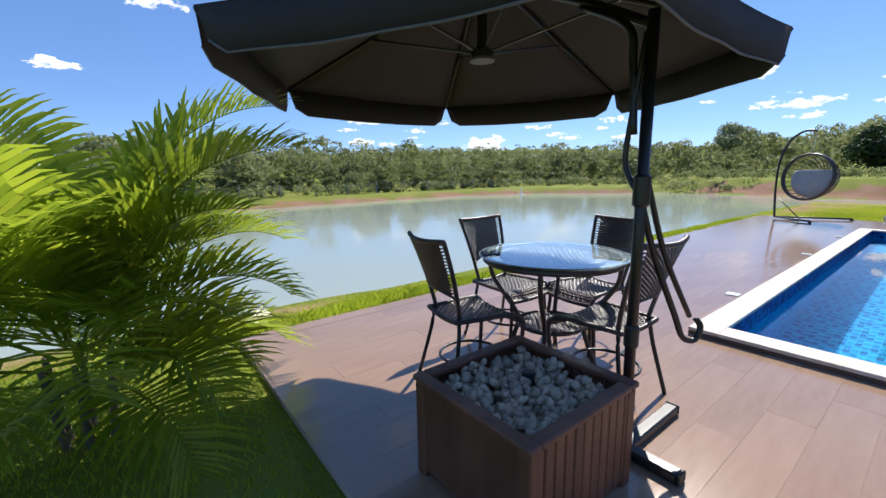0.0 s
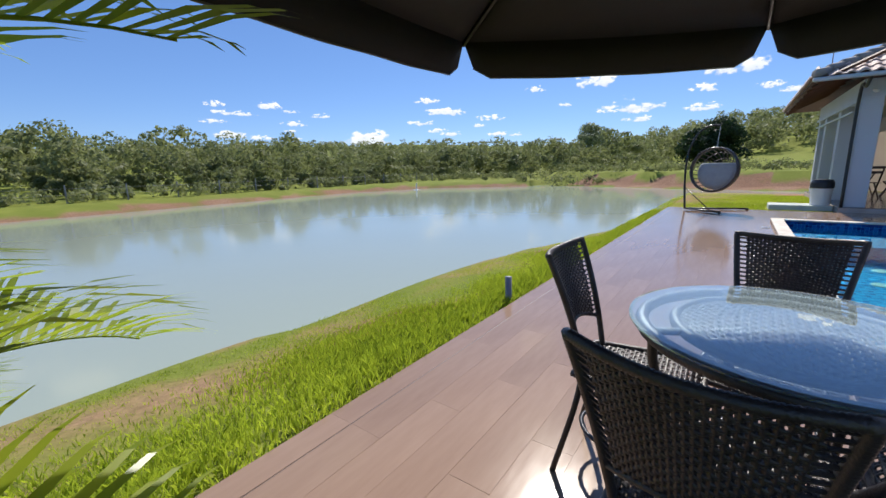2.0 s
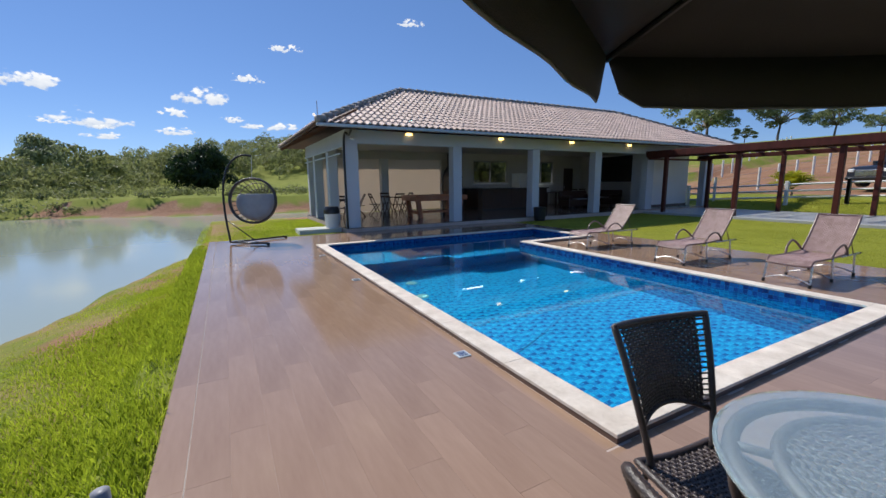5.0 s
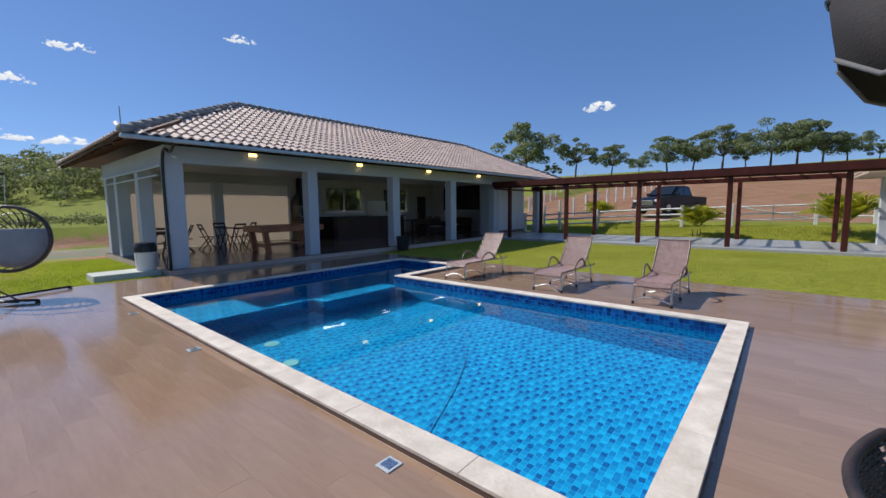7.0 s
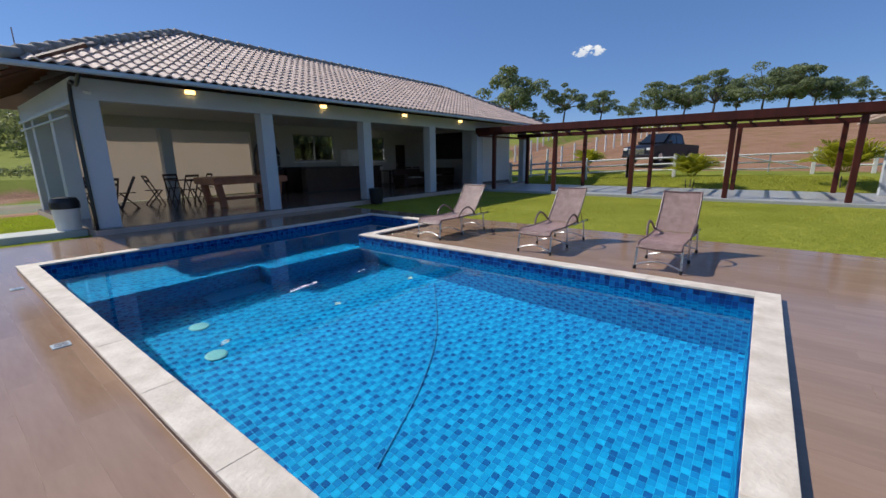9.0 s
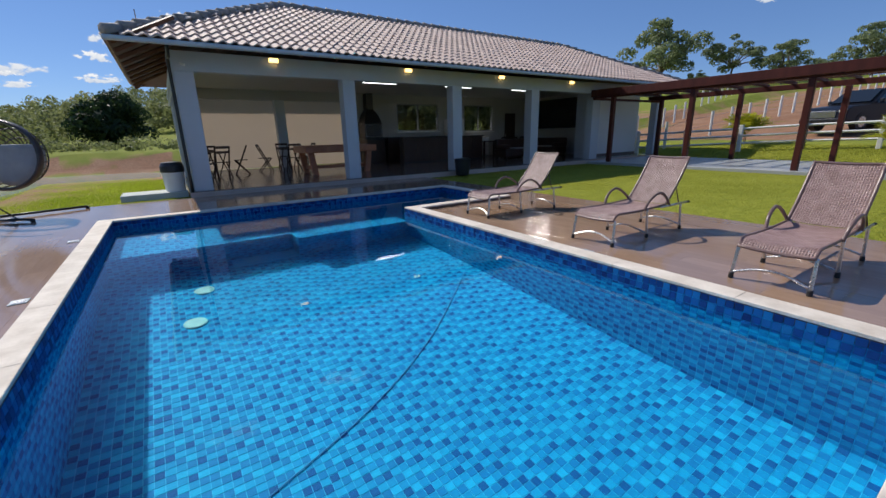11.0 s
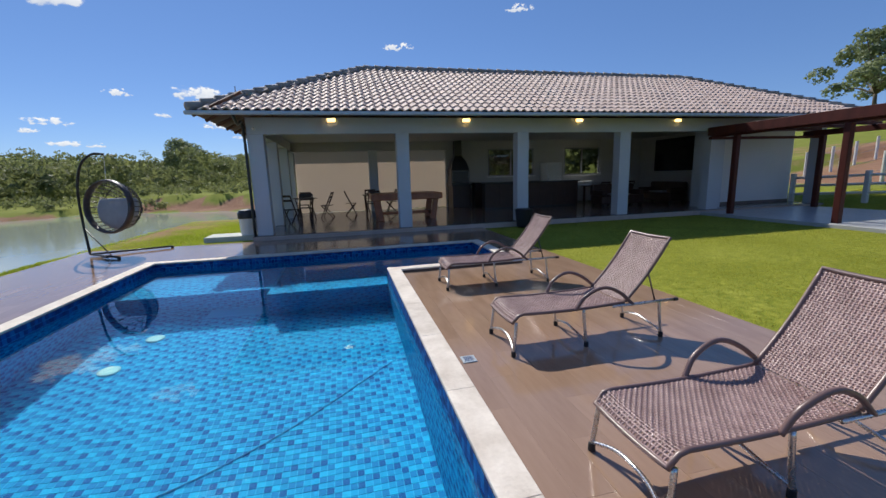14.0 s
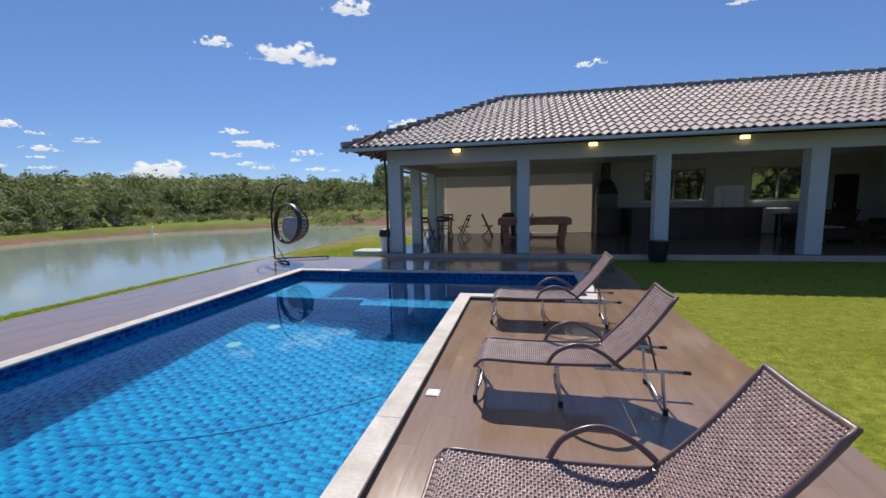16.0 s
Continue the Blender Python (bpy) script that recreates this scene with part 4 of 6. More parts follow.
def umbrella():
    ob = thing("cantilever_umbrella", "open black cantilever parasol on a steel pole", "parasol", (-0.61, 2.0, 0))
    R, zr, za = 1.41, 1.88, 2.40
    V = [Vector((R * math.cos(radians(30 + 60 * k)), R * math.sin(radians(30 + 60 * k)), zr)) for k in range(6)]
    apex = Vector((0, 0, za))
    canopy = None
    verts, faces = [], []
    n = 10
    for k in range(6):
        A, B = V[k], V[(k + 1) % 6]
        base = len(verts)
        for i in range(n + 1):
            t = i / n
            for j in range(n + 1):
                s = j / n
                p = apex.lerp(A.lerp(B, s), t)
                sag = 0.05 * math.sin(math.pi * s) * t * (1 - 0.3 * t) + 0.02 * math.sin(math.pi * t)
                verts.append((p.x * (1 - 0.02 * math.sin(math.pi * s) * t), p.y * (1 - 0.02 * math.sin(math.pi * s) * t), p.z - sag * 0.6))
        for i in range(n):
            for j in range(n):
                a = base + i * (n + 1) + j
                faces.append((a, a + 1, a + n + 2, a + n + 1))
    canopy = raw("canopy", verts, faces, CANOPY, ob, smooth=True)
    mod = canopy.modifiers.new("thickness", "SOLIDIFY")
    mod.thickness = 0.003
    for k in range(6):
        A, B = V[k], V[(k + 1) % 6]
        d = (B - A)
        verts, faces, edge = [], [], []
        m = 16
        for i in range(m + 1):
            u = i / m
            col = []
            for w in (0.0, 0.5, 1.0):
                s = 0.002 + 0.034 * w + u * (0.996 - 0.068 * w)
                p = A.lerp(B, s) * (1 - 0.02 * math.sin(math.pi * s))
                z = zr - 0.021 * math.sin(math.pi * s) - 0.165 * w * min(1.0, 0.72 + 2.6 * (1 - abs(2 * u - 1)))
                out = Vector((p.x, p.y, 0)).normalized() * w * (0.006 + 0.006 * math.sin(s * 19 + k))
                col.append(Vector((p.x, p.y, z)) + out)
            low = col[2]
            verts += col
            edge.append(low)
        for i in range(m):
            for j in (0, 1):
                a = i * 3 + j
                faces.append((a, a + 1, a + 4, a + 3))
        val = raw("valance", verts, faces, CANOPY, ob, smooth=True)
        mod = val.modifiers.new("thickness", "SOLIDIFY")
        mod.thickness = 0.003
        part("piping", tube(bmesh.new(), edge, 0.0045, 5), PIPING, val, "thin grey hem", smooth=True)
    hub_z = 1.93
    for k in range(6):
        A = V[k]
        part("rib", tube(bmesh.new(), [apex + Vector((0, 0, -0.03)), apex.lerp(A, 0.5) + Vector((0, 0, -0.03)), A + Vector((0, 0, -0.012))], 0.010, 6), BLACK, ob)
        part("strut", tube(bmesh.new(), [(0.05 * A.x / R, 0.05 * A.y / R, hub_z + 0.02), apex.lerp(A, 0.5) + Vector((0, 0, -0.035))], 0.007, 6), BLACK, ob)
    part("hub", lathe(bmesh.new(), [(0.02, -0.03), (0.06, -0.02), (0.065, 0.02), (0.03, 0.05), (0.022, 0.43), (0.01, 0.44)], 20, (0, 0, hub_z)), BLACK, ob)
    part("hub_ring", lathe(bmesh.new(), [(0.055, -0.012), (0.072, -0.01), (0.072, 0.004), (0.055, 0.006)], 20, (0, 0, hub_z - 0.02)), PIPING, ob, "grey ring under the hub")
    px, py = 0.97, -0.03
    pole = part("pole", tube(bmesh.new(), [(px, py, 0.05), (px, py, 1.87)], 0.023, 14), BLACK, ob, smooth=True)
    part("collar", lathe(bmesh.new(), [(0.026, 0), (0.031, 0.01), (0.031, 0.09), (0.026, 0.1)], 16, (px, py, 0.52)), BLACK, pole)
    part("collar", lathe(bmesh.new(), [(0.026, 0), (0.034, 0.01), (0.034, 0.12), (0.026, 0.13)], 16, (px, py, 1.13)), BLACK, pole)
    part("arm", tube(bmesh.new(), curve_pts([(px, py, 1.82), (0.62, 0.02, 2.02), (0.2, 0.0, 2.2), (0.0, 0.0, 2.24)], 8), 0.02, 8), BLACK, ob, smooth=True)
    part("arm", tube(bmesh.new(), curve_pts([(px - 0.05, py, 1.42), (px - 0.07, py, 1.7), (px - 0.10, py - 0.005, 1.84), (0.62, 0.02, 2.0)], 8), 0.016, 8), BLACK, ob, smooth=True)
    part("brace", tube(bmesh.new(), curve_pts([(px, py, 1.16), (px - 0.075, py, 1.30), (px - 0.06, py, 1.5), (px - 0.02, py, 1.8)], 6), 0.012, 8), BLACK, ob, smooth=True)
    crank = part("crank_handle", tube(bmesh.new(), curve_pts([(px, py + 0.02, 1.12), (px + 0.02, py + 0.12, 0.9), (px + 0.06, py + 0.27, 0.62), (px + 0.08, py + 0.33, 0.50), (px + 0.11, py + 0.39, 0.48), (px + 0.12, py + 0.42, 0.54), (px + 0.10, py + 0.41, 0.58)], 6), 0.014, 8), BLACK, ob, smooth=True)
    part("pull_bar", tube(bmesh.new(), curve_pts([(px + 0.01, py + 0.02, 1.24), (px + 0.04, py + 0.16, 0.92), (px + 0.09, py + 0.36, 0.60)], 6), 0.012, 8), BLACK, ob, smooth=True)
    for a, ln in ((90, 0.50), (0, 0.24), (180, 0.36), (270, 0.15)):
        c, s = math.cos(radians(a)), math.sin(radians(a))
        foot = part("foot", cube(0.0, -0.032, 0.004, ln, 0.032, 0.05, 0.008), BLACK, ob, m=pose(px, py, 0, 0, 0, a))
        part("end_cap", cube(ln, -0.034, 0.002, ln + 0.012, 0.034, 0.052, 0.004), RUBBER, foot)
    tag = part("cloth_tag", cube(-0.035, -0.003, -0.05, 0.035, 0.003, 0.05), PIPING, ob, "small pale label", m=pose(0.50, 0.90, 1.98, 20, 0, -60))
    return ob


umbrella()


def planter():
    ob = thing("pebble_planter", "square timber planter box filled with pale pebbles", "planter")
    x0, x1, y0, y1, z1 = -0.145, 0.465, 1.18, 1.815, 0.455
    n = 11
    for i in range(n):
        a, b = i / n, (i + 1) / n
        part("slat", cube(x1 - 0.022, y0 + 0.02 + (y1 - y0 - 0.04) * a + 0.002, 0.03, x1, y0 + 0.02 + (y1 - y0 - 0.04) * b - 0.002, z1 - 0.03, 0.005), WOOD_BOX, ob)
        part("slat", cube(x0, y0 + 0.02 + (y1 - y0 - 0.04) * a + 0.002, 0.03, x0 + 0.022, y0 + 0.02 + (y1 - y0 - 0.04) * b - 0.002, z1 - 0.03, 0.005), WOOD_BOX, ob)
        part("slat", cube(x0 + 0.02 + (x1 - x0 - 0.04) * a + 0.002, y1 - 0.022, 0.03, x0 + 0.02 + (x1 - x0 - 0.04) * b - 0.002, y1, z1 - 0.03, 0.005), WOOD_BOX, ob)
    part("front_board", cube(x0 + 0.02, y0 + 0.004, 0.03, x1 - 0.02, y0 + 0.024, z1 - 0.03, 0.004), WOOD_BOX, ob)
    for x in (x0, x1 - 0.05):
        for y in (y0, y1 - 0.05):
            part("corner_post", cube(x - 0.004, y - 0.004, 0.0, x + 0.054, y + 0.054, z1 - 0.028, 0.006), WOOD_BOX, ob)
    for r in ((x0 - 0.012, y0 - 0.012, x1 + 0.012, y0 + 0.045), (x0 - 0.012, y1 - 0.045, x1 + 0.012, y1 + 0.012), (x0 - 0.012, y0 + 0.045, x0 + 0.045, y1 - 0.045), (x1 - 0.045, y0 + 0.045, x1 + 0.012, y1 - 0.045)):
        part("rim_board", cube(r[0], r[1], z1 - 0.026, r[2], r[3], z1, 0.006), WOOD_BOX, ob)
    part("soil", cube(x0 + 0.024, y0 + 0.026, 0.05, x1 - 0.024, y1 - 0.024, 0.36), GROUT, ob)
    rng = random.Random(4)
    verts, faces = [], []
    ico = bmesh.new()
    bmesh.ops.create_icosphere(ico, subdivisions=1, radius=1)
    iv, ifc = [v.co.copy() for v in ico.verts], [tuple(v.index for v in f.verts) for f in ico.faces]
    ico.free()
    single = bpy.data.meshes.new("pebble")
    single.from_pydata([tuple(v) for v in iv], [], ifc)
    single.polygons.foreach_set("use_smooth", [True] * len(ifc))
    single.materials.append(PEBBLE)
    for k in range(620):
        c = Vector((rng.uniform(x0 + 0.06, x1 - 0.06), rng.uniform(y0 + 0.06, y1 - 0.06), 0.365 + rng.uniform(0, 0.03) + 0.03 * rng.random() ** 2))
        s = rng.uniform(0.011, 0.026)
        m = Euler((rng.uniform(0, 6), rng.uniform(0, 6), rng.uniform(0, 6))).to_matrix() @ Matrix.Diagonal((s * 1.35, s, s * 0.75))
        if k < 290:
            link("pebble", single, None, ob, m=Matrix.Translation(c + Vector((0, 0, 0.02))) @ m.to_4x4())
            continue
        base = len(verts)
        verts += [c + m @ v for v in iv]
        faces += [tuple(base + i for i in f) for f in ifc]
    st = raw("pebbles", verts, faces, STONE, ob, smooth=True)
    st["kind"] = "stuff"
    spot = part("spot_lamp", lathe(bmesh.new(), [(0.012, 0), (0.028, 0.0), (0.03, 0.06), (0.02, 0.062)], 16, (0.14, 1.56, 0.39)), BLACK, ob, "small dark garden spotlight")
    return ob


planter()


def lounger():
    """Feet end at the origin, head towards +x."""
    ob = thing("sun_lounger", "taupe woven sun lounger with raised back on aluminium legs", "sun lounger", group="loungers beside the pool")
    W, H, hx, L = 0.25, 0.36, 1.06, 0.685
    tilt = radians(51.5)

    def seat(u, v):
        x = hx * u
        z = H - 0.012 * math.sin(math.pi * v) - 0.07 * max(0.0, 1 - u / 0.09) ** 2 - 0.015 * math.sin(math.pi * u)
        return (x + 0.01 * max(0.0, 1 - u / 0.09), (v - 0.5) * 2 * W, z)

    def back(u, v):
        s = L * u
        return (hx + 0.01 + s * math.cos(tilt) + 0.03 * math.sin(math.pi * u) * 0.4, (v - 0.5) * 2 * W, H + 0.005 + s * math.sin(tilt) - 0.02 * math.sin(math.pi * u) - 0.01 * math.sin(math.pi * v))
    weave("seat", seat, 64, 26, ob, WICKER_LOUNGE, w=0.46, h=0.0035, amp=0.003)
    weave("backrest", back, 44, 26, ob, WICKER_LOUNGE, w=0.46, h=0.0035, amp=0.003)
    part("seat_frame", tube(bmesh.new(), [seat(1 - i / 20, 0) for i in range(21)] + [seat(0, j / 8) for j in range(1, 9)] + [seat(i / 20, 1) for i in range(1, 21)], 0.014, 8), BRONZE, ob, smooth=True)
    part("back_frame", tube(bmesh.new(), [back(i / 12, 0) for i in range(13)] + [back(1, j / 8) for j in range(1, 9)] + [back(1 - i / 12, 1) for i in range(1, 13)], 0.015, 8), BRONZE, ob, smooth=True)
    part("hinge_bar", tube(bmesh.new(), [(hx, -W, H - 0.02), (hx, W, H - 0.02)], 0.010, 8), BRONZE, ob, smooth=True)
    for sy in (-1, 1):
        y = sy * (W + 0.012)
        rail = part("side_rail", tube(bmesh.new(), [(hx - 0.12, y, H - 0.022), (1.56, y, H - 0.022)], 0.013, 8), ALU, ob, smooth=True)
        part("end_cap", tube(bmesh.new(), [(1.56, y, H - 0.022), (1.61, y, H - 0.022)], 0.015, 8), RUBBER, rail)
        part("armrest", tube(bmesh.new(), curve_pts([(0.58, y, H - 0.02), (0.66, y * 1.06, H + 0.10), (0.82, y * 1.1, H + 0.165), (0.98, y * 1.08, H + 0.11), (1.14, y, H - 0.02)], 8), 0.016, 8), BRONZE, ob, smooth=True)
    for x, top in ((0.04, H - 0.07), (0.66, H - 0.02), (1.42, H - 0.02)):
        for sy in (-1, 1):
            y = sy * (W + 0.005)
            dx = -0.03 if x < 0.1 else 0.03
            leg = part("leg", tube(bmesh.new(), curve_pts([(x, y, top), (x + dx * 0.4, y * 1.02, 0.18), (x + dx, y * 1.04, 0.03)], 6), 0.014, 8), ALU, ob, smooth=True)
            part("rubber_foot", lathe(bmesh.new(), [(0.016, 0), (0.02, 0.004), (0.019, 0.045), (0.015, 0.05)], 12, (x + dx, y * 1.04, 0)), RUBBER, leg)
        part("cross_bar", tube(bmesh.new(), curve_pts([(x + dx, -W * 1.04, 0.055), (x, -W * 0.5, 0.10), (x, 0, 0.118), (x, W * 0.5, 0.10), (x + dx, W * 1.04, 0.055)], 6), 0.011, 8), ALU, ob, smooth=True)
    part("prop_bar", tube(bmesh.new(), [(1.38, -W, H - 0.02), Vector(back(0.5, 0.08)) + Vector((0.035, 0, -0.03)), Vector(back(0.5, 0.92)) + Vector((0.035, 0, -0.03)), (1.38, W, H - 0.02)], 0.009, 8), BRONZE, ob, smooth=True)
    return ob


first = lounger()
first.matrix_basis = pose(4.97, 6.62, 0)
copy_thing(first, pose(4.94, 8.70, 0, 0, 0, -1))
copy_thing(first, pose(4.915, 4.90, 0))


def swing_chair():
    ob = thing("hanging_chair", "round hanging chair with grey cushion on a black stand", "hanging chair")
    c = Vector((-1.17, 13.62, 1.06))
    axis = Vector((-0.37, -0.92, 0.10)).normalized()
    side = axis.cross(Vector((0, 0, 1))).normalized()
    up = side.cross(axis)

    def at(r, a, d):
        return c + axis * d + (side * math.cos(a) + up * math.sin(a)) * r
    R = 0.55
    bm = bmesh.new()
    section = [(0.03 * math.cos(q * math.tau / 10), 0.075 * math.sin(q * math.tau / 10)) for q in range(10)]
    loops = [[bm.verts.new(at(R + dr, i * math.tau / 56, 0.13 + dd)) for dr, dd in section] for i in range(56)]
    for i in range(56):
        A, B = loops[i], loops[(i + 1) % 56]
        for j in range(10):
            bm.faces.new((A[j], A[(j + 1) % 10], B[(j + 1) % 10], B[j]))
    part("rim", bm, WICKER, ob, "dark brown broad woven ring", smooth=True)
    for k in range(14):
        a = k * math.pi / 14
        pts = []
        for i in range(17):
            t = -1 + 2 * i / 16
            r = R * t
            d = 0.16 - 0.62 * math.sqrt(max(0, 1 - t * t)) ** 0.9
            pts.append(at(r, a, d))
        part("rib", tube(bmesh.new(), pts, 0.010, 5), WICKER, ob)
    for q in (0.35, 0.6, 0.85):
        d = 0.16 - 0.62 * math.sqrt(1 - q * q) ** 0.9
        part("hoop", tube(bmesh.new(), [at(R * q, i * math.tau / 36, d) for i in range(36)], 0.011, 5, True), WICKER, ob)
    bm = bmesh.new()
    rings = []
    for k, (q, d) in enumerate(((0.25, 0.02), (0.75, 0.03), (0.95, -0.02), (1.0, -0.08), (0.97, -0.15), (0.85, -0.21), (0.55, -0.27), (0.2, -0.30))):
        row = []
        for j in range(32):
            a = j * math.tau / 32
            cx, cy = 0.48 * q * math.cos(a), min(0.48 * q * math.sin(a), 0.21 * (0.6 + 0.4 * q))
            row.append(bm.verts.new(c + axis * (d - 0.02 * math.sin(3 * a)) + side * cx + up * (cy - 0.02)))
        rings.append(row)
    for A, B in zip(rings, rings[1:]):
        for j in range(32):
            bm.faces.new((A[j], A[(j + 1) % 32], B[(j + 1) % 32], B[j]))
    bm.faces.new(rings[0])
    bm.faces.new(list(reversed(rings[-1])))
    part("cushion", bm, CUSHION, ob, "plump grey cushion", smooth=True)
    post = Vector((-1.80, 13.66, 0.05))
    top = Vector((-1.17, 13.55, 2.17))
    part("stand_arc", tube(bmesh.new(), curve_pts([post, (-1.86, 13.72, 0.8), (-1.84, 13.72, 1.45), (-1.68, 13.66, 1.95), (-1.42, 13.60, 2.17), top], 10), 0.026, 10), BLACK, ob, smooth=True)
    part("chain", tube(bmesh.new(), [top, at(R, math.pi / 2, 0.14)], 0.006, 6), ALU, ob)
    for p in ((-0.98, 13.05, 0.04), (-0.42, 14.25, 0.04)):
        part("foot_bar", tube(bmesh.new(), [post, p], 0.022, 8), BLACK, ob, smooth=True)
        part("glide", lathe(bmesh.new(), [(0.03, 0), (0.034, 0.01), (0.03, 0.05)], 12, (p[0], p[1], 0)), RUBBER, ob)
    part("foot_bar", tube(bmesh.new(), [(-1.55, 13.48, 0.04), (-1.2, 13.1, 0.04)], 0.02, 8), BLACK, ob, smooth=True)
    part("strut", tube(bmesh.new(), [(-1.85, 13.71, 0.62), (-1.2, 13.25, 0.05)], 0.012, 8), BLACK, ob, smooth=True)
    return ob


swing_chair()


def litter_bin():
    ob = thing("litter_bin", "white plastic bin with a black lid", "bin", (1.10, 15.25, 0.10))
    part("body", lathe(bmesh.new(), [(0.19, 0), (0.2, 0.01), (0.225, 0.46), (0.2, 0.47)], 28), PLASTIC_W, ob, smooth=False)
    part("lid", lathe(bmesh.new(), [(0.235, 0.44), (0.245, 0.47), (0.24, 0.58), (0.20, 0.66), (0.06, 0.68)], 28), PLASTIC_K, ob, "black domed lid")


litter_bin()
pot = part("black_bucket", lathe(bmesh.new(), [(0.17, 0), (0.2, 0.02), (0.24, 0.42), (0.25, 0.5), (0.2, 0.52)], 28, (8.62, 14.05, 0.0)), PLASTIC_K)
tagged(pot, "round black plastic bucket by the column", "bucket")


def pool_table():
    ob = thing("games_table", "orange-brown timber games table with sturdy legs", "table", (5.65, 17.0, FL))
    part("tabletop", cube(-1.15, -0.7, 0.66, 1.15, 0.7, 0.86, 0.02), WOOD_TABLE, ob)
    part("cloth", cube(-0.98, -0.53, 0.861, 0.98, 0.53, 0.872), WOOD_TABLE, ob)
    for x in (-0.85, 0.85):
        for y in (-0.48, 0.48):
            bm = cube(-0.09, -0.07, 0, 0.09, 0.07, 0.66, 0.012)
            for v in bm.verts:
                v.co.x += 0.10 * (v.co.z / 0.66) * (1 if x > 0 else -1)
            part("leg", bm, WOOD_TABLE, ob, m=pose(x, y, 0))
        part("stretcher", cube(x - 0.05, -0.41, 0.14, x + 0.05, 0.41, 0.26, 0.01), WOOD_TABLE, ob)
    part("stretcher", cube(-0.8, -0.05, 0.15, 0.8, 0.05, 0.25, 0.01), WOOD_TABLE, ob)


pool_table()


def folding_chair():
    ob = thing("folding_chair", "dark wooden folding chair with slatted seat", "chair", group="folding bistro chairs")
    for sx in (-0.2, 0.2):
        part("leg", tube(bmesh.new(), [(sx, 0.2, 0), (sx, -0.22, 0.92)], 0.021, 6), WOOD_DARK, ob)
        part("leg", tube(bmesh.new(), [(sx * 0.88, -0.22, 0), (sx * 0.88, 0.18, 0.46)], 0.021, 6), WOOD_DARK, ob)
    for i in range(5):
        part("slat", cube(-0.2, -0.19 + i * 0.08, 0.45, 0.2, -0.125 + i * 0.08, 0.468, 0.004), WOOD_DARK, ob)
    for z in (0.72, 0.86):
        part("back_slat", cube(-0.2, -0.225 + (0.86 - z) * 0.4, z, 0.2, -0.205 + (0.86 - z) * 0.4, z + 0.07, 0.004), WOOD_DARK, ob)
    return ob


def bistro_table():
    ob = thing("bistro_table", "small dark wooden folding table", "table", group="bistro tables")
    for i in range(6):
        part("slat", cube(-0.34, -0.34 + i * 0.115, 0.73, 0.34, -0.235 + i * 0.115, 0.755, 0.004), WOOD_DARK, ob)
    for sx in (-0.26, 0.26):
        part("leg", tube(bmesh.new(), [(sx, -0.3, 0), (sx, 0.28, 0.73)], 0.018, 6), WOOD_DARK, ob)
        part("leg", tube(bmesh.new(), [(sx * 0.88, 0.3, 0), (sx * 0.88, -0.28, 0.73)], 0.018, 6), WOOD_DARK, ob)
    return ob


bt, fc = bistro_table(), folding_chair()
bt.matrix_basis = pose(4.7, 19.3, FL)
copy_thing(bt, pose(2.3, 18.6, FL, 0, 0, 20))
fc.matrix_basis = pose(3.9, 19.3, FL, 0, 0, -90)
for x, y, a in ((5.45, 19.35, 90), (4.7, 18.6, 10), (4.7, 20.0, 180), (2.4, 17.8, 10), (2.2, 19.5, 170), (3.05, 18.7, 80), (1.95, 17.2, -30)):
    copy_thing(fc, pose(x, y, FL, 0, 0, a))


def barbecue():
    ob = thing("barbecue", "dark brick barbecue with a tapering black hood", "barbecue", (8.55, 20.45, FL))
    part("base", cube(-0.4, -0.38, 0, 0.4, 0.48, 0.95, 0.01), WOOD_DARK, ob)
    part("top_slab", cube(-0.46, -0.44, 0.951, 0.46, 0.48, 1.0, 0.008), PLASTIC_K, ob)
    part("firebox", cube(-0.40, -0.2, 1.001, 0.40, 0.48, 1.62, 0.01), PLASTIC_K, ob)
    part("rim", tube(bmesh.new(), [(-0.36, -0.21, 1.08), (0.36, -0.21, 1.08), (0.36, -0.21, 1.56), (-0.36, -0.21, 1.56)], 0.014, 6, True), ALU, ob, "bright metal door frame")
    bm = bmesh.new()
    r = [[(-0.4, -0.2), (0.4, -0.2), (0.4, 0.48), (-0.4, 0.48)], [(-0.3, -0.1), (0.3, -0.1), (0.3, 0.45), (-0.3, 0.45)], [(-0.15, 0.05), (0.15, 0.05), (0.15, 0.38), (-0.15, 0.38)], [(-0.15, 0.05), (0.15, 0.05), (0.15, 0.38), (-0.15, 0.38)]]
    vs = [[bm.verts.new((x, y, z)) for x, y in q] for q, z in zip(r, (1.621, 1.95, 2.2, 2.84))]
    for A, B in zip(vs, vs[1:]):
        for j in range(4):
            bm.faces.new((A[j], A[(j + 1) % 4], B[(j + 1) % 4], B[j]))
    bm.faces.new(vs[0])
    bm.faces.new(vs[-1])
    part("hood", bm, PLASTIC_K, ob)


barbecue()


def counter(x0, x1, y0, name="bar_counter"):
    ob = thing(name, "dark bar counter with a black stone top", "counter", ((x0 + x1) / 2, y0, FL))
    h = (x1 - x0) / 2
    n = max(2, round((x1 - x0) / 0.62))
    for i in range(n):
        a, b = -h + i * 2 * h / n, -h + (i + 1) * 2 * h / n
        part("panel", cube(a + 0.004, -0.02, 0.06, b - 0.004, 0, 1.0, 0.006), WOOD_DARK, ob)
    part("body", cube(-h, 0.001, 0.0, h, 0.35, 1.0), PLASTIC_K, ob)
    part("worktop", cube(-h - 0.04, -0.12, 1.001, h + 0.04, 0.45, 1.045, 0.008), PLASTIC_K, ob)


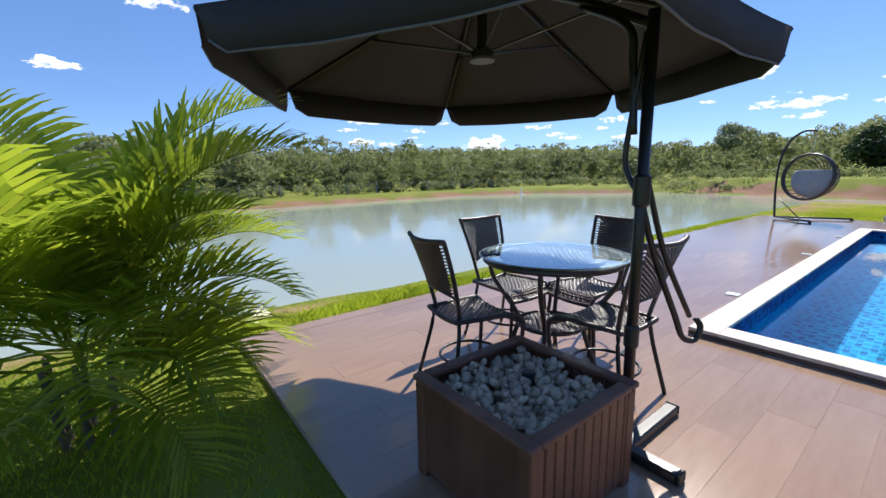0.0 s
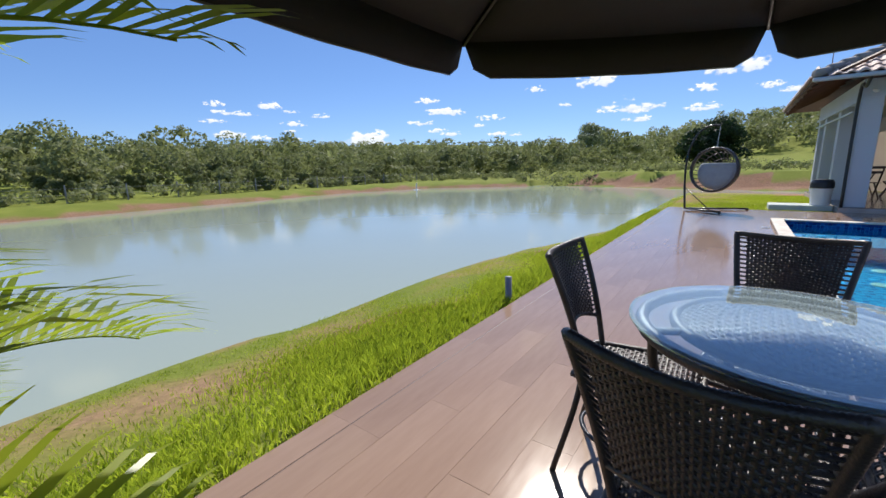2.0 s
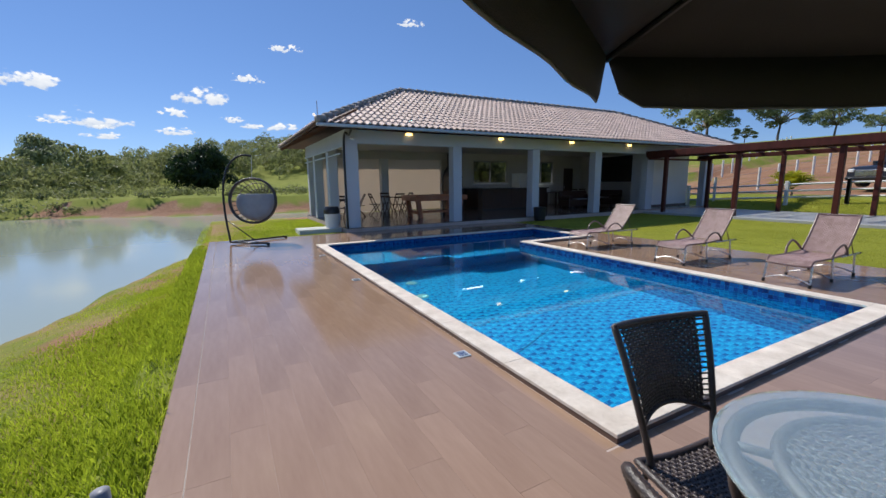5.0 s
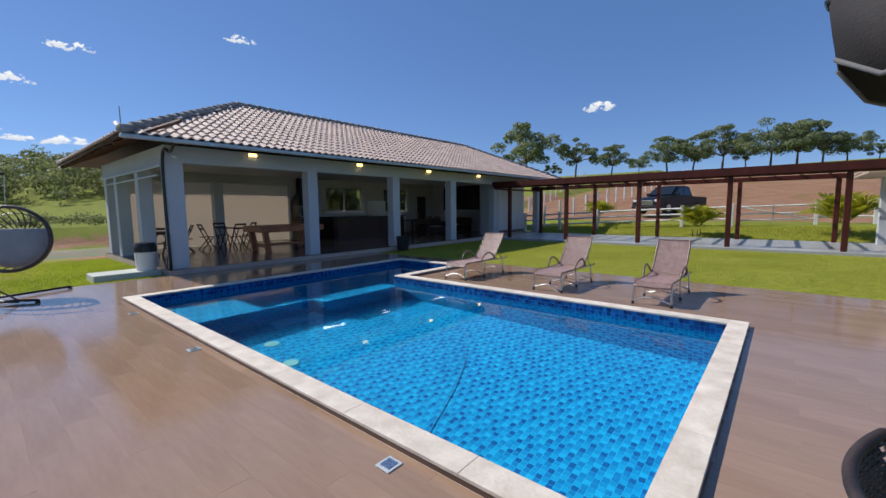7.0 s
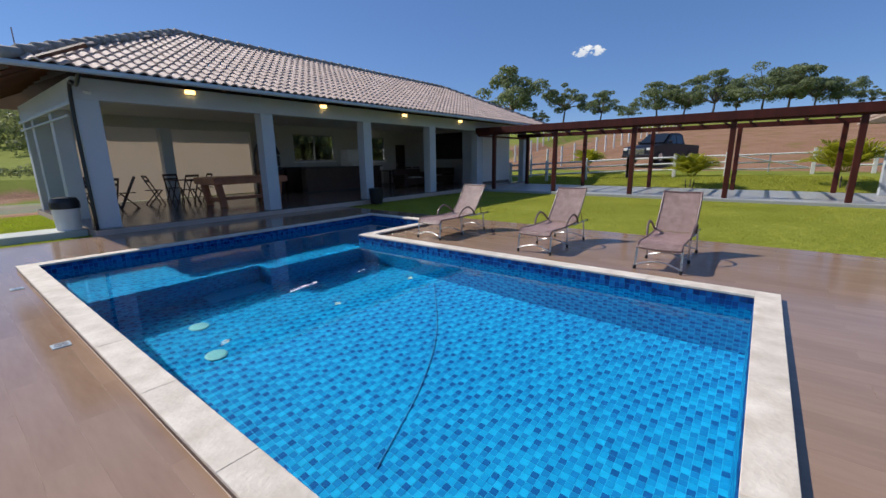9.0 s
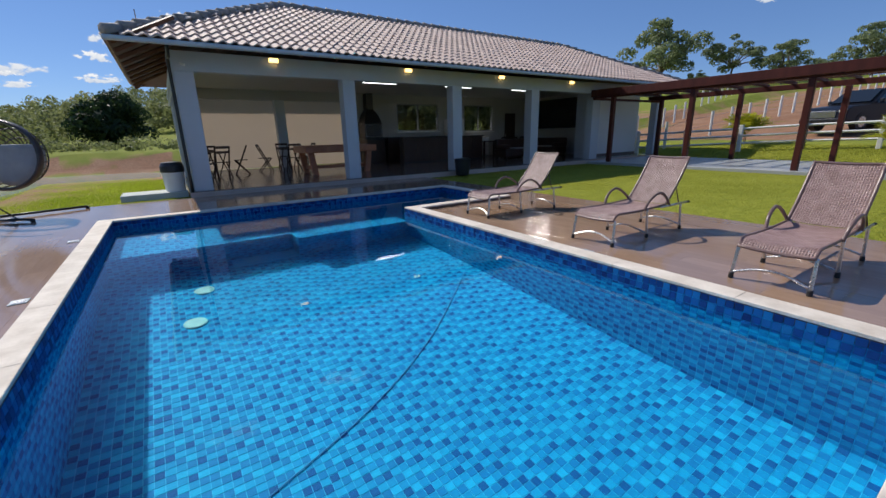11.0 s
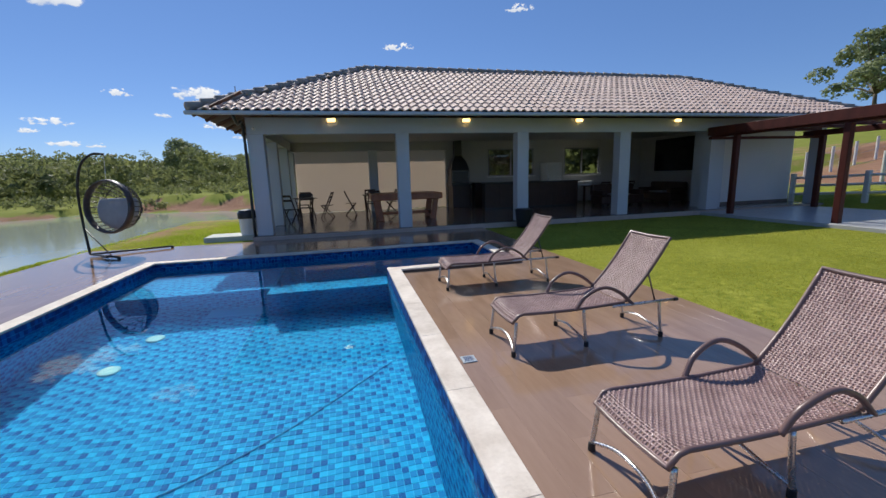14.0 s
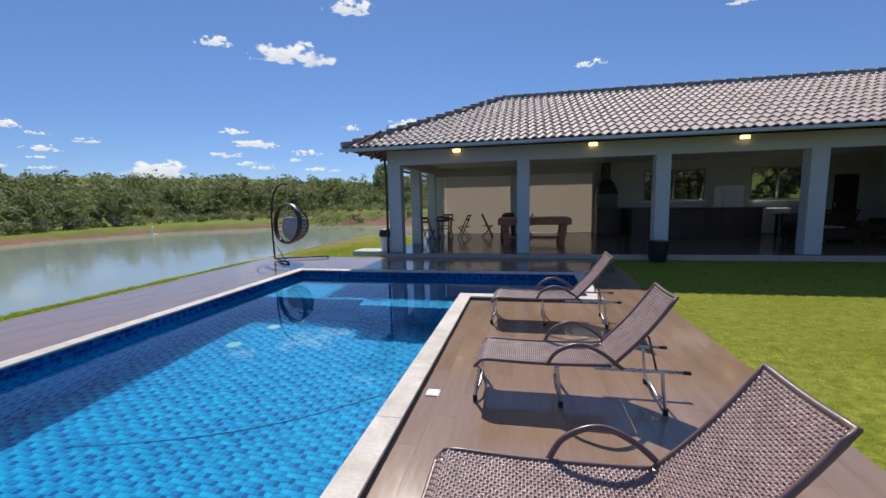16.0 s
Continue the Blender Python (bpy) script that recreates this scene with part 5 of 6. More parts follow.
counter(9.1, 13.2, 18.7)
counter(9.2, 12.2, 20.3, "back_counter")


def fridge():
    ob = thing("refrigerator", "tall white refrigerator against the back wall", "fridge", (12.95, 20.55, FL))
    part("body", cube(-0.36, -0.3, 0.02, 0.36, 0.36, 1.82, 0.02), PLASTIC_W, ob)
    part("door", cube(-0.355, -0.36, 0.06, 0.355, -0.301, 1.2, 0.015), PLASTIC_W, ob)
    part("door", cube(-0.355, -0.36, 1.215, 0.355, -0.301, 1.8, 0.015), PLASTIC_W, ob)
    part("handle", cube(-0.32, -0.395, 0.8, -0.295, -0.361, 1.15, 0.006), ALU, ob)


fridge()


def freezer():
    ob = thing("freezer", "low white chest freezer against the back wall", "freezer", (14.45, 20.5, FL))
    part("body", cube(-0.42, -0.3, 0.04, 0.42, 0.36, 0.86, 0.02), PLASTIC_W, ob)
    part("lid", cube(-0.43, -0.32, 0.863, 0.43, 0.36, 0.94, 0.018), PLASTIC_W, ob)
    part("handle", cube(-0.09, -0.345, 0.885, 0.09, -0.321, 0.91, 0.006), ALU, ob)


freezer()
ob = thing("television", "large dark wall-mounted screen with thin frame", "television", (18.04, 18.6, 2.12))
part("screen", cube(-0.05, -1.35, -0.68, -0.012, 1.35, 0.68, 0.006), TV, ob)
part("frame", cube(-0.012, -1.38, -0.71, -0.001, 1.38, 0.71, 0.004), PLASTIC_K, ob)


def sofa(x, y, a):
    ob = thing("sofa", "dark upholstered sofa with a pale throw", "sofa", (x, y, FL), a, group="sofas in the lounge")
    part("base", cube(-0.95, -0.4, 0.08, 0.95, 0.4, 0.42, 0.05, 2), WOOD_DARK, ob)
    part("backrest", cube(-0.95, 0.25, 0.421, 0.95, 0.45, 0.85, 0.06, 2), WOOD_DARK, ob)
    for sx in (-0.83, 0.83):
        part("armrest", cube(sx - 0.12, -0.4, 0.421, sx + 0.12, 0.249, 0.62, 0.05, 2), WOOD_DARK, ob)
    part("throw", cube(-0.4, -0.3, 0.422, 0.4, 0.22, 0.47, 0.02), CUSHION, ob, "pale folded throw")
    for sx in (-0.85, 0.85):
        for sy in (-0.32, 0.32):
            part("leg", cube(sx - 0.03, sy - 0.03, 0, sx + 0.03, sy + 0.03, 0.079), PLASTIC_K, ob)


sofa(14.3, 17.6, 0)
sofa(16.9, 18.2, -90)
dt = thing("dining_table", "dark wooden dining table in the lounge", "table", (15.0, 19.4, FL))
part("tabletop", cube(-0.9, -0.45, 0.72, 0.9, 0.45, 0.76, 0.01), WOOD_DARK, dt)
for x in (-0.8, 0.8):
    for y in (-0.36, 0.36):
        part("leg", cube(x - 0.035, y - 0.035, 0, x + 0.035, y + 0.035, 0.719, 0.004), WOOD_DARK, dt)
for x in (14.4, 15.0, 15.6):
    copy_thing(fc, pose(x, 18.7, FL, 0, 0, 0))

cam_box = thing("security_camera", "small white security camera under the eave", "camera", (1.62, BY0, 2.80))
part("bracket", cube(-0.02, -0.06, -0.02, 0.02, -0.001, 0.02, 0.004), PLASTIC_W, cam_box)
part("body", tube(bmesh.new(), [(0, -0.06, -0.01), (0.05, -0.16, -0.04)], 0.03, 12), PLASTIC_W, cam_box)
ant = thing("aerial", "thin grey aerial rod on the roof", "aerial", (1.0, 16.0, EZ + 0.25))
part("rod", tube(bmesh.new(), [(0, 0, -0.06), (0, 0, 0.75)], 0.012, 6), GREY_POLE, ant)


def skimmer_cover(x, y, a):
    ob = thing("drain_cover", "small square pale drain cover in the floor", "drain cover", (x, y, 0), a, group="drain covers")
    part("plate", cube(-0.06, -0.06, 0.0, 0.06, 0.06, 0.008, 0.003), GUTTER, ob)
    part("grate", cube(-0.04, -0.04, 0.008, 0.04, 0.04, 0.011, 0.001), ALU, ob)


for x, y in ((-0.165, 5.15), (-0.165, 8.30), (-0.16, 10.77), (4.61, 6.42)):
    skimmer_cover(x, y, 0)
pipe = thing("stub_pipe", "upright weathered grey pipe in the grass", "pipe", (-2.385, 4.34, -0.2))
part("tube", tube(bmesh.new(), [(0, 0, -0.15), (-0.01, 0, 0.41)], 0.033, 14), GREY_POLE, pipe, smooth=True)

# ---- plants ----
def leaf_quads(rng, centres, radii, n, size, flat=0.8):
    """n leaf sprays on the skins of the clumps, mostly facing outwards, fewer underneath."""
    share = radii ** 2 / np.sum(radii ** 2)
    k = rng.choice(len(centres), n, p=share)
    d = rng.normal(size=(n, 3))
    d[:, 2] = np.where(d[:, 2] < -0.35, d[:, 2] * rng.choice([-1.0, 1.0], n), d[:, 2])
    d /= np.linalg.norm(d, axis=1, keepdims=True)
    r = 0.70 + 0.38 * rng.random(n) ** 0.8
    p = centres[k] + d * (radii[k] * r)[:, None] * np.array([1, 1, flat])
    face = d + rng.normal(size=(n, 3)) * 0.42
    face /= np.linalg.norm(face, axis=1, keepdims=True)
    a = np.cross(face, rng.normal(size=(n, 3)))
    a /= np.linalg.norm(a, axis=1, keepdims=True)
    b = np.cross(face, a)
    s = (size * rng.uniform(0.6, 1.4, n))[:, None]
    return np.stack([p - a * s, p + b * s * 0.6, p + a * s, p - b * s * 0.6], 1)


def crown_clumps(rng, h, w, low, n):
    """Clump centres that fill an uneven, open crown."""
    t = rng.random(n)
    ang = rng.random(n) * math.tau
    rad = w / 2 * np.sqrt(rng.random(n)) * (0.35 + 0.65 * np.sin(np.pi * np.clip(0.15 + 0.85 * t, 0, 1)))
    c = np.stack([rad * np.cos(ang), rad * np.sin(ang), h * (low + (1 - low) * (0.1 + 0.85 * t))], -1)
    return c, rng.uniform(0.13, 0.24, n) * w


def dome_clumps(rng, h, w, n):
    """Flat leaf clumps spread over an open dome, with sky between them."""
    a = rng.random(n) * math.tau
    q = np.sqrt(rng.random(n))
    z = h * (0.30 + 0.60 * np.sqrt(np.clip(1 - 0.75 * q * q, 0, 1)) * rng.random(n) ** 0.65 + rng.uniform(-0.04, 0.05, n))
    c = np.stack([q * w / 2 * np.cos(a), q * w / 2 * np.sin(a), z], -1)
    return c, rng.uniform(0.08, 0.15, n) * w


def tree(seed, h, w, low=0.35, clumps=16, leaves=2600, leaf=0.22, material=None, label="broad-leaved tree with an open green crown", group="", dome=False):
    rng = np.random.default_rng(seed)
    ob = thing("tree", label, "tree", group=group)
    c, r = dome_clumps(rng, h, w, clumps) if dome else crown_clumps(rng, h, w, low, clumps)
    bm = bmesh.new()
    lean = rng.uniform(-0.06, 0.06, 2) * h
    fork = Vector((lean[0] * 0.5, lean[1] * 0.5, h * low * 0.85))
    tube(bm, curve_pts([(0, 0, -0.4), (lean[0] * 0.15, lean[1] * 0.1, h * low * 0.4), fork], 4), 0.022 * h, 7, r2=0.014 * h)
    trunk = part("trunk", bm, BARK, ob, smooth=True)
    for i in range(min(20 if dome else 8, clumps)):
        e = Vector(c[i])
        mid = fork.lerp(e, 0.5) + Vector((0, 0, 0.04 * h))
        part("limb", tube(bmesh.new(), curve_pts([fork, mid, e], 3), 0.010 * h, 5, r2=0.003 * h), BARK, trunk, smooth=True)
    soup("crown", leaf_quads(rng, c, r, leaves, leaf, 0.72 if dome else 0.8), 4, material or LEAF_TREE, ob)
    return ob


def stand(ob, x, y, turn=0, size=1.0):
    ob.matrix_basis = pose(x, y, float(land(x, y)), 0, 0, turn) @ Matrix.Diagonal((size, size, size, 1))


t1 = tree(11, 12.0, 10.5, 0.34, 30, 5600, 0.21, dome=True, group="trees on the pasture ridge", label="tall open-crowned tree on the grassy ridge")
t2 = tree(23, 12.0, 13.0, 0.36, 38, 6800, 0.21, dome=True, group="trees on the pasture ridge", label="tall open-crowned tree on the grassy ridge")
t3 = tree(47, 12.0, 8.5, 0.40, 24, 4600, 0.20, dome=True, group="trees on the pasture ridge", label="tall open-crowned tree on the grassy ridge")


def crest_spot(bearing, far, top, turn):
    """A place on the ridge by bearing and distance, and the size that brings the tree's top to a height above sea of the terrace."""
    x, y = -1.0 + far * math.sin(radians(bearing)), 4.0 + far * math.cos(radians(bearing))
    z = float(land(x, y))
    k = (top - z) / 11.6
    return pose(x, y, z, 0, 0, turn) @ Matrix.Diagonal((1.12 * k, 1.12 * k, 1.06 * k, 1))


t1.matrix_basis = crest_spot(61.6, 75, 16.8, 0)
t2.matrix_basis = crest_spot(89.0, 76, 13.6, 40)
t3.matrix_basis = crest_spot(68.1, 77, 14.1, 0)
CREST = [(2, 65.2, 80, 11.5), (0, 72.6, 76, 12.3), (1, 75.8, 82, 12.0), (0, 79.0, 75, 13.0), (2, 81.7, 74, 15.0), (0, 84.6, 77, 14.0), (2, 86.8, 80, 13.2), (0, 91.2, 75, 13.4), (2, 93.2, 74, 14.2), (1, 95.0, 78, 13.8), (2, 97.2, 76, 11.0),
         (2, 56.5, 88, 11.0), (0, 50, 95, 11.2), (1, 103, 84, 12.0), (0, 110, 86, 12.0)]
for k, (which, az, far, top) in enumerate(CREST):
    copy_thing((t1, t2, t3)[which], crest_spot(az, far, top, 50 + k * 67))
lone = tree(31, 11.5, 11.0, 0.26, 26, 6500, 0.27, label="broad green tree standing alone above the earth bank")
stand(lone, -34, 117)
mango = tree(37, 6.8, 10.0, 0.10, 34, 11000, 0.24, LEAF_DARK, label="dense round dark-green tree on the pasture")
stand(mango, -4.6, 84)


def woodland():
    rng = np.random.default_rng(5)
    quads, stems = [], []
    spots = []
    for _ in range(240):
        spots.append((rng.uniform(-60, -36.5), rng.uniform(-45, 75), 1.3 + 3.7 * rng.random() ** 1.5, 600, 0.17))
    for _ in range(260):
        spots.append((rng.uniform(-130, -58), rng.uniform(-80, 130), rng.uniform(5, 8), 330, 0.30))
    for _ in range(110):
        spots.append((rng.uniform(-62, -16), rng.uniform(58, 110), rng.uniform(4, 7), 420, 0.24))
    for _ in range(170):
        spots.append((rng.uniform(-150, 60), rng.uniform(120, 230), rng.uniform(6, 10), 170, 0.42))
    for _ in range(150):
        spots.append((rng.uniform(-55, 35), rng.uniform(135, 210), rng.uniform(7, 11), 190, 0.45))
    for _ in range(120):
        spots.append((rng.uniform(-280, -110), rng.uniform(-120, 330), rng.uniform(6, 11), 120, 0.6))
    for _ in range(60):
        spots.append((rng.uniform(20, 110), rng.uniform(90, 190), rng.uniform(5, 9), 170, 0.4))
    for _ in range(26):
        spots.append((rng.uniform(9.3, 24), rng.uniform(23.6, 27), rng.uniform(3.6, 5), 900, 0.14))
    for x, y, h, n, size in spots:
        if abs(x + 36) < 9 and 95 < y < 125:
            continue
        z = float(land(x, y))
        c, r = crown_clumps(rng, h, h * rng.uniform(0.75, 1.15), 0.02, 7)
        q = leaf_quads(rng, c, r * 1.05, int(n * 1.2), size * 0.92)
        quads.append(q + np.array([x, y, z]))
    ob = soup("woodland", np.concatenate(quads), 4, LEAF_WOOD)
    tagged(ob, "dense mixed green woodland across the pond", "woodland", kind="stuff")


woodland()


def scrub():
    """Low bushes and weeds along the far banks."""
    rng = np.random.default_rng(8)
    quads = []
    for _ in range(420):
        if rng.random() < 0.6:
            x, y = rng.uniform(-39, -35), rng.uniform(-40, 60)
        else:
            x, y = rng.uniform(-34, 14), rng.uniform(45, 60)
        h = rng.uniform(0.4, 1.5)
        c = np.array([[0, 0, h * 0.5], [h * 0.3, 0, h * 0.3], [-h * 0.3, 0.1, h * 0.35]])
        quads.append(leaf_quads(rng, c, np.full(3, h * 0.5), 70, 0.12) + np.array([x, y, float(land(x, y))]))
    tagged(soup("scrub", np.concatenate(quads), 4, LEAF_WOOD), "low green scrub along the far bank", "bushes", kind="stuff")


scrub()


def frond_mesh(rng, length, rise, droop, leaflets, leaf_len, width):
    """A feather palm leaf that springs from the origin towards +x: midrib line and leaflet quads."""
    rib = []
    ang = rise
    p = np.zeros(3)
    steps = 22
    for i in range(steps + 1):
        rib.append(p.copy())
        ang -= droop / steps * (0.4 + 1.2 * i / steps)
        p = p + np.array([math.cos(ang), 0, math.sin(ang)]) * length / steps
    rib = np.array(rib)
    quads = []
    for i in range(leaflets):
        t = 0.16 + 0.84 * (i + 0.5) / leaflets
        k = min(steps - 1, int(t * steps))
        f = t * steps - k
        o = rib[k] * (1 - f) + rib[k + 1] * f
        d = rib[k + 1] - rib[k]
        d /= np.linalg.norm(d)
        up = np.array([-d[2], 0, d[0]])
        ll = leaf_len * (0.45 + 0.75 * math.sin(math.pi * min(1, 0.12 + t * 0.86))) * rng.uniform(0.9, 1.08)
        for s in (-1, 1):
            side = np.array([0, s, 0])
            fwd = 0.35 + 0.9 * t * t
            way = d * fwd + side * 1.0 + up * rng.uniform(0.45, 0.8)
            way /= np.linalg.norm(way)
            a = o
            w = width * (0.6 + 0.5 * math.sin(math.pi * t))
            wv = d * w
            b = o + way * ll * 0.45
            sag = np.array([0, 0, -ll * rng.uniform(0.10, 0.2)])
            c = o + way * ll * 0.8 + sag * 0.6
            e = o + way * ll + sag * 1.3
            quads.append([a - wv * 0.4, a + wv * 0.4, b + wv, b - wv])
            quads.append([b - wv, b + wv, c + wv * 0.6, c - wv * 0.6])
            quads.append([c - wv * 0.6, c + wv * 0.6, e + wv * 0.08, e - wv * 0.08])
    return rib, np.array(quads)


def palm(name, label, at, fronds, material, leaf_len=0.34, leaflets=34, width=0.010, stems=6, stem_h=0.35, seed=3, stem_r=0.02):
    """fronds: rows of bearing, rise, droop (degrees), length and height of its foot."""
    rng = np.random.default_rng(seed)
    ob = thing(name, label, "palm", at)
    for k in range(stems):
        a = k * math.tau / stems
        x, y = 0.10 * math.cos(a), 0.10 * math.sin(a)
        part("stem", tube(bmesh.new(), curve_pts([(x, y, -0.1), (x * 1.3, y * 1.3, stem_h * 0.6), (x * 1.5, y * 1.5, stem_h + 0.1)], 4), stem_r, 8, r2=stem_r * 0.7), BARK, ob, smooth=True)
    for bearing, rise, droop, length, z in fronds:
        rib, q = frond_mesh(rng, length, radians(rise), radians(droop), max(10, int(leaflets * length)), leaf_len, width)
        c, s = math.cos(radians(bearing)), math.sin(radians(bearing))
        turn = np.array([[c, -s, 0], [s, c, 0], [0, 0, 1]])
        foot = np.array([0.08 * c, 0.08 * s, z])
        f = soup("frond", q @ turn.T + foot, 4, material, ob)
        part("midrib", tube(bmesh.new(), [Vector(v) for v in rib @ turn.T + foot], 0.009, 5, r2=0.002), material, f, smooth=True)
    return ob


rng = random.Random(12)
FRONDS = []
for k in range(30):
    bearing = k * 137.5 % 360
    rise = (86, 74, 62, 48, 32, 18)[k % 6] + rng.uniform(-5, 5)
    towards = abs((bearing - 35 + 180) % 360 - 180)          # the side where the terrace is kept clear
    length = rng.uniform(1.15, 1.55) * (0.60 if towards < 70 else 1.0)
    FRONDS.append((bearing, rise, rng.uniform(70, 105), length, 0.25 + 0.45 * (rise / 90) * rng.uniform(0.7, 1.1)))
FRONDS += [(79, 70, 74, 1.5, 0.60), (62, 66, 75, 1.05, 0.6), (95, 74, 70, 1.6, 0.7), (82, 44, 95, 1.1, 0.5), (66, 30, 90, 0.8, 0.4), (92, 26, 80, 1.05, 0.35)]
palm("areca_palm", "lush clump of green feather palm on the lawn", (-1.50, 0.02, -0.05), FRONDS, LEAF_PALM, 0.40, 36, 0.0145)
SHRUB = [(k * 137.5 % 360, 84 - 9 * (k % 6), 62, 0.85, 0.4) for k in range(18)]
for x, y, s in ((20.3, 6.5, 1.3), (21.0, 1.6, 1.6), (23.0, 12.0, 1.2)):
    p = palm("shrub_palm", "small yellow-green palm planted in the lawn", (x, y, float(land(x, y))), SHRUB, LEAF_SHRUB, 0.32, 26, 0.022, 3, 0.2)
    p.scale = (s, s, s)


def blades(name, n, region, height, width, material, seed, keep=None, bend=0.5, label="", z_of=None):
    """Upright bent grass blades, two faces each, over a rectangle of ground."""
    rng = np.random.default_rng(seed)
    x, y = rng.uniform(region[0], region[2], n), rng.uniform(region[1], region[3], n)
    if keep is not None:
        m = keep(x, y, rng)
        x, y = x[m], y[m]
    n = len(x)
    z = land(x, y) - 0.006
    h = height * rng.uniform(0.5, 1.3, n) * (0.35 + 0.65 * smooth(shore_distance(x, y), 1.0, 2.9)) * (0.7 + 0.45 * (wave(x, y, 0.35) * 0.5 + 0.5))
    a = rng.random(n) * math.tau
    side = np.stack([np.cos(a), np.sin(a), np.zeros(n)], -1) * (width * rng.uniform(0.6, 1.3, n))[:, None]
    b = rng.random(n) * math.tau
    lean = np.stack([np.cos(b), np.sin(b), np.zeros(n)], -1) * (h * bend * rng.uniform(0.3, 1.2, n))[:, None]
    p = np.stack([x, y, z], -1)
    up = np.zeros((n, 3))
    up[:, 2] = h
    mid = p + lean * 0.35 + up * 0.6
    tip = p + lean + up * 0.95
    verts = np.stack([p - side, p + side, mid + side * 0.7, tip, mid - side * 0.7], 1)
    ob = soup(name, verts, 5, material)
    return tagged(ob, label, "grass", kind="stuff")


def bank_keep(x, y, rng):
    d = shore_distance(x, y)
    p = (0.34 * smooth(d, 0.15, 0.6) + 0.66 * smooth(d, 1.25, 2.3)) * (0.15 + 0.9 * smooth(wave(x, y, 0.55), -0.6, 0.2))
    return (x < DX0 - 0.02) & (rng.random(len(x)) < p) & (d > 0.12)


blades("grass", 230000, (-6.0, 0.3, -2.30, 12.5), 0.085, 0.0042, GRASS, 1, bank_keep, 0.6, "bright green tufty grass on the pond bank")
blades("grass", 60000, (-5.4, 12.5, -2.30, 21.0), 0.10, 0.007, GRASS, 2, bank_keep, 0.6, "bright green tufty grass on the pond bank")
blades("grass", 60000, (-5.4, -4.0, 2.6, 0.86), 0.045, 0.004, GRASS, 3, lambda x, y, r: shore_distance(x, y) > 1.0, 0.6, "short lawn grass below the palm")
blades("lawn", 260000, (7.48, 0.5, 15.08, 14.4), 0.020, 0.0045, TURF, 4, None, 0.7, "short mown lawn beside the terrace")
blades("lawn", 40000, (-2.38, 14.43, 1.34, 20.8), 0.03, 0.008, GRASS, 6, lambda x, y, r: ~((x > 0.0) & (y > 14.9) & (y < 15.8)), 0.7, "bright short lawn at the terrace end")
blades("lawn", 60000, (19.6, -4, 23.0, 15.0), 0.05, 0.012, TURF, 7, None, 0.7, "lawn between path and fence")


# ---- fences, vehicle, pond fitting ----
def rail_fence(pts, name, label):
    ob = thing(name, label, "fence")
    for (ax, ay), (bx, by) in zip(pts, pts[1:]):
        L = math.hypot(bx - ax, by - ay)
        n = max(1, round(L / 2.3))
        for i in range(n + 1):
            x, y = ax + (bx - ax) * i / n, ay + (by - ay) * i / n
            z = float(land(x, y))
            part("post", cube(x - 0.07, y - 0.07, z - 0.2, x + 0.07, y + 0.07, z + 1.12, 0.012), FENCE_W, ob)
        za, zb = float(land(ax, ay)), float(land(bx, by))
        for h in (0.35, 0.65, 0.95):
            part("rail", tube(bmesh.new(), [(ax, ay, za + h), (bx, by, zb + h)], 0.045, 4), FENCE_W, ob)
    return ob


rail_fence([(20.6, 15.6), (22.2, 9.6), (22.8, 5.4)], "rail_fence", "white painted post and rail fence")
rail_fence([(23.6, 2.3), (24.6, -3.5), (26.0, -10)], "rail_fence", "white painted post and rail fence")
gate = thing("gate", "white timber field gate with a diagonal brace", "gate", (22.85, 5.25, float(land(22.8, 5.2))))
gv = Vector((0.72, -2.85, 0.08))
for h in (0.3, 0.6, 0.95):
    part("bar", tube(bmesh.new(), [(0.02, -0.08, h), Vector((0, 0, h)) + gv], 0.035, 4), FENCE_W, gate)
part("brace", tube(bmesh.new(), [(0, -0.1, 0.95), Vector((0, 0, 0.3)) + gv], 0.03, 4), FENCE_W, gate)
part("stile", tube(bmesh.new(), [(0.36, -1.42, 0.2), (0.36, -1.42, 1.02)], 0.035, 4), FENCE_W, gate)


def post_line(pts, h, r, material, name, label):
    ob = thing(name, label, "fence")
    for x, y in pts:
        z = float(land(x, y))
        part("post", tube(bmesh.new(), [(x, y, z - 0.3), (x, y, z + h)], r, 8), material, ob)
    for (ax, ay), (bx, by) in zip(pts, pts[1:]):
        for k in (0.45, 0.8):
            part("wire", tube(bmesh.new(), [(ax, ay, float(land(ax, ay)) + h * k), (bx, by, float(land(bx, by)) + h * k)], 0.008, 4), GREY_POLE, ob)


post_line([(22 + i * 2.2, 15.0 - 0.05 * i) for i in range(20)], 1.3, 0.07, FENCE_W, "post_fence", "white posts and wire climbing the slope")
post_line([(26 + i * 2.6, 19.0 + 0.6 * i) for i in range(14)], 1.3, 0.07, FENCE_W, "post_fence", "white posts and wire climbing the slope")
post_line([(-35.3 + 0.2 * math.sin(i), -34 + i * 3.2) for i in range(26)], 1.15, 0.05, GREY_POLE, "wire_fence", "weathered posts and wire along the far bank")


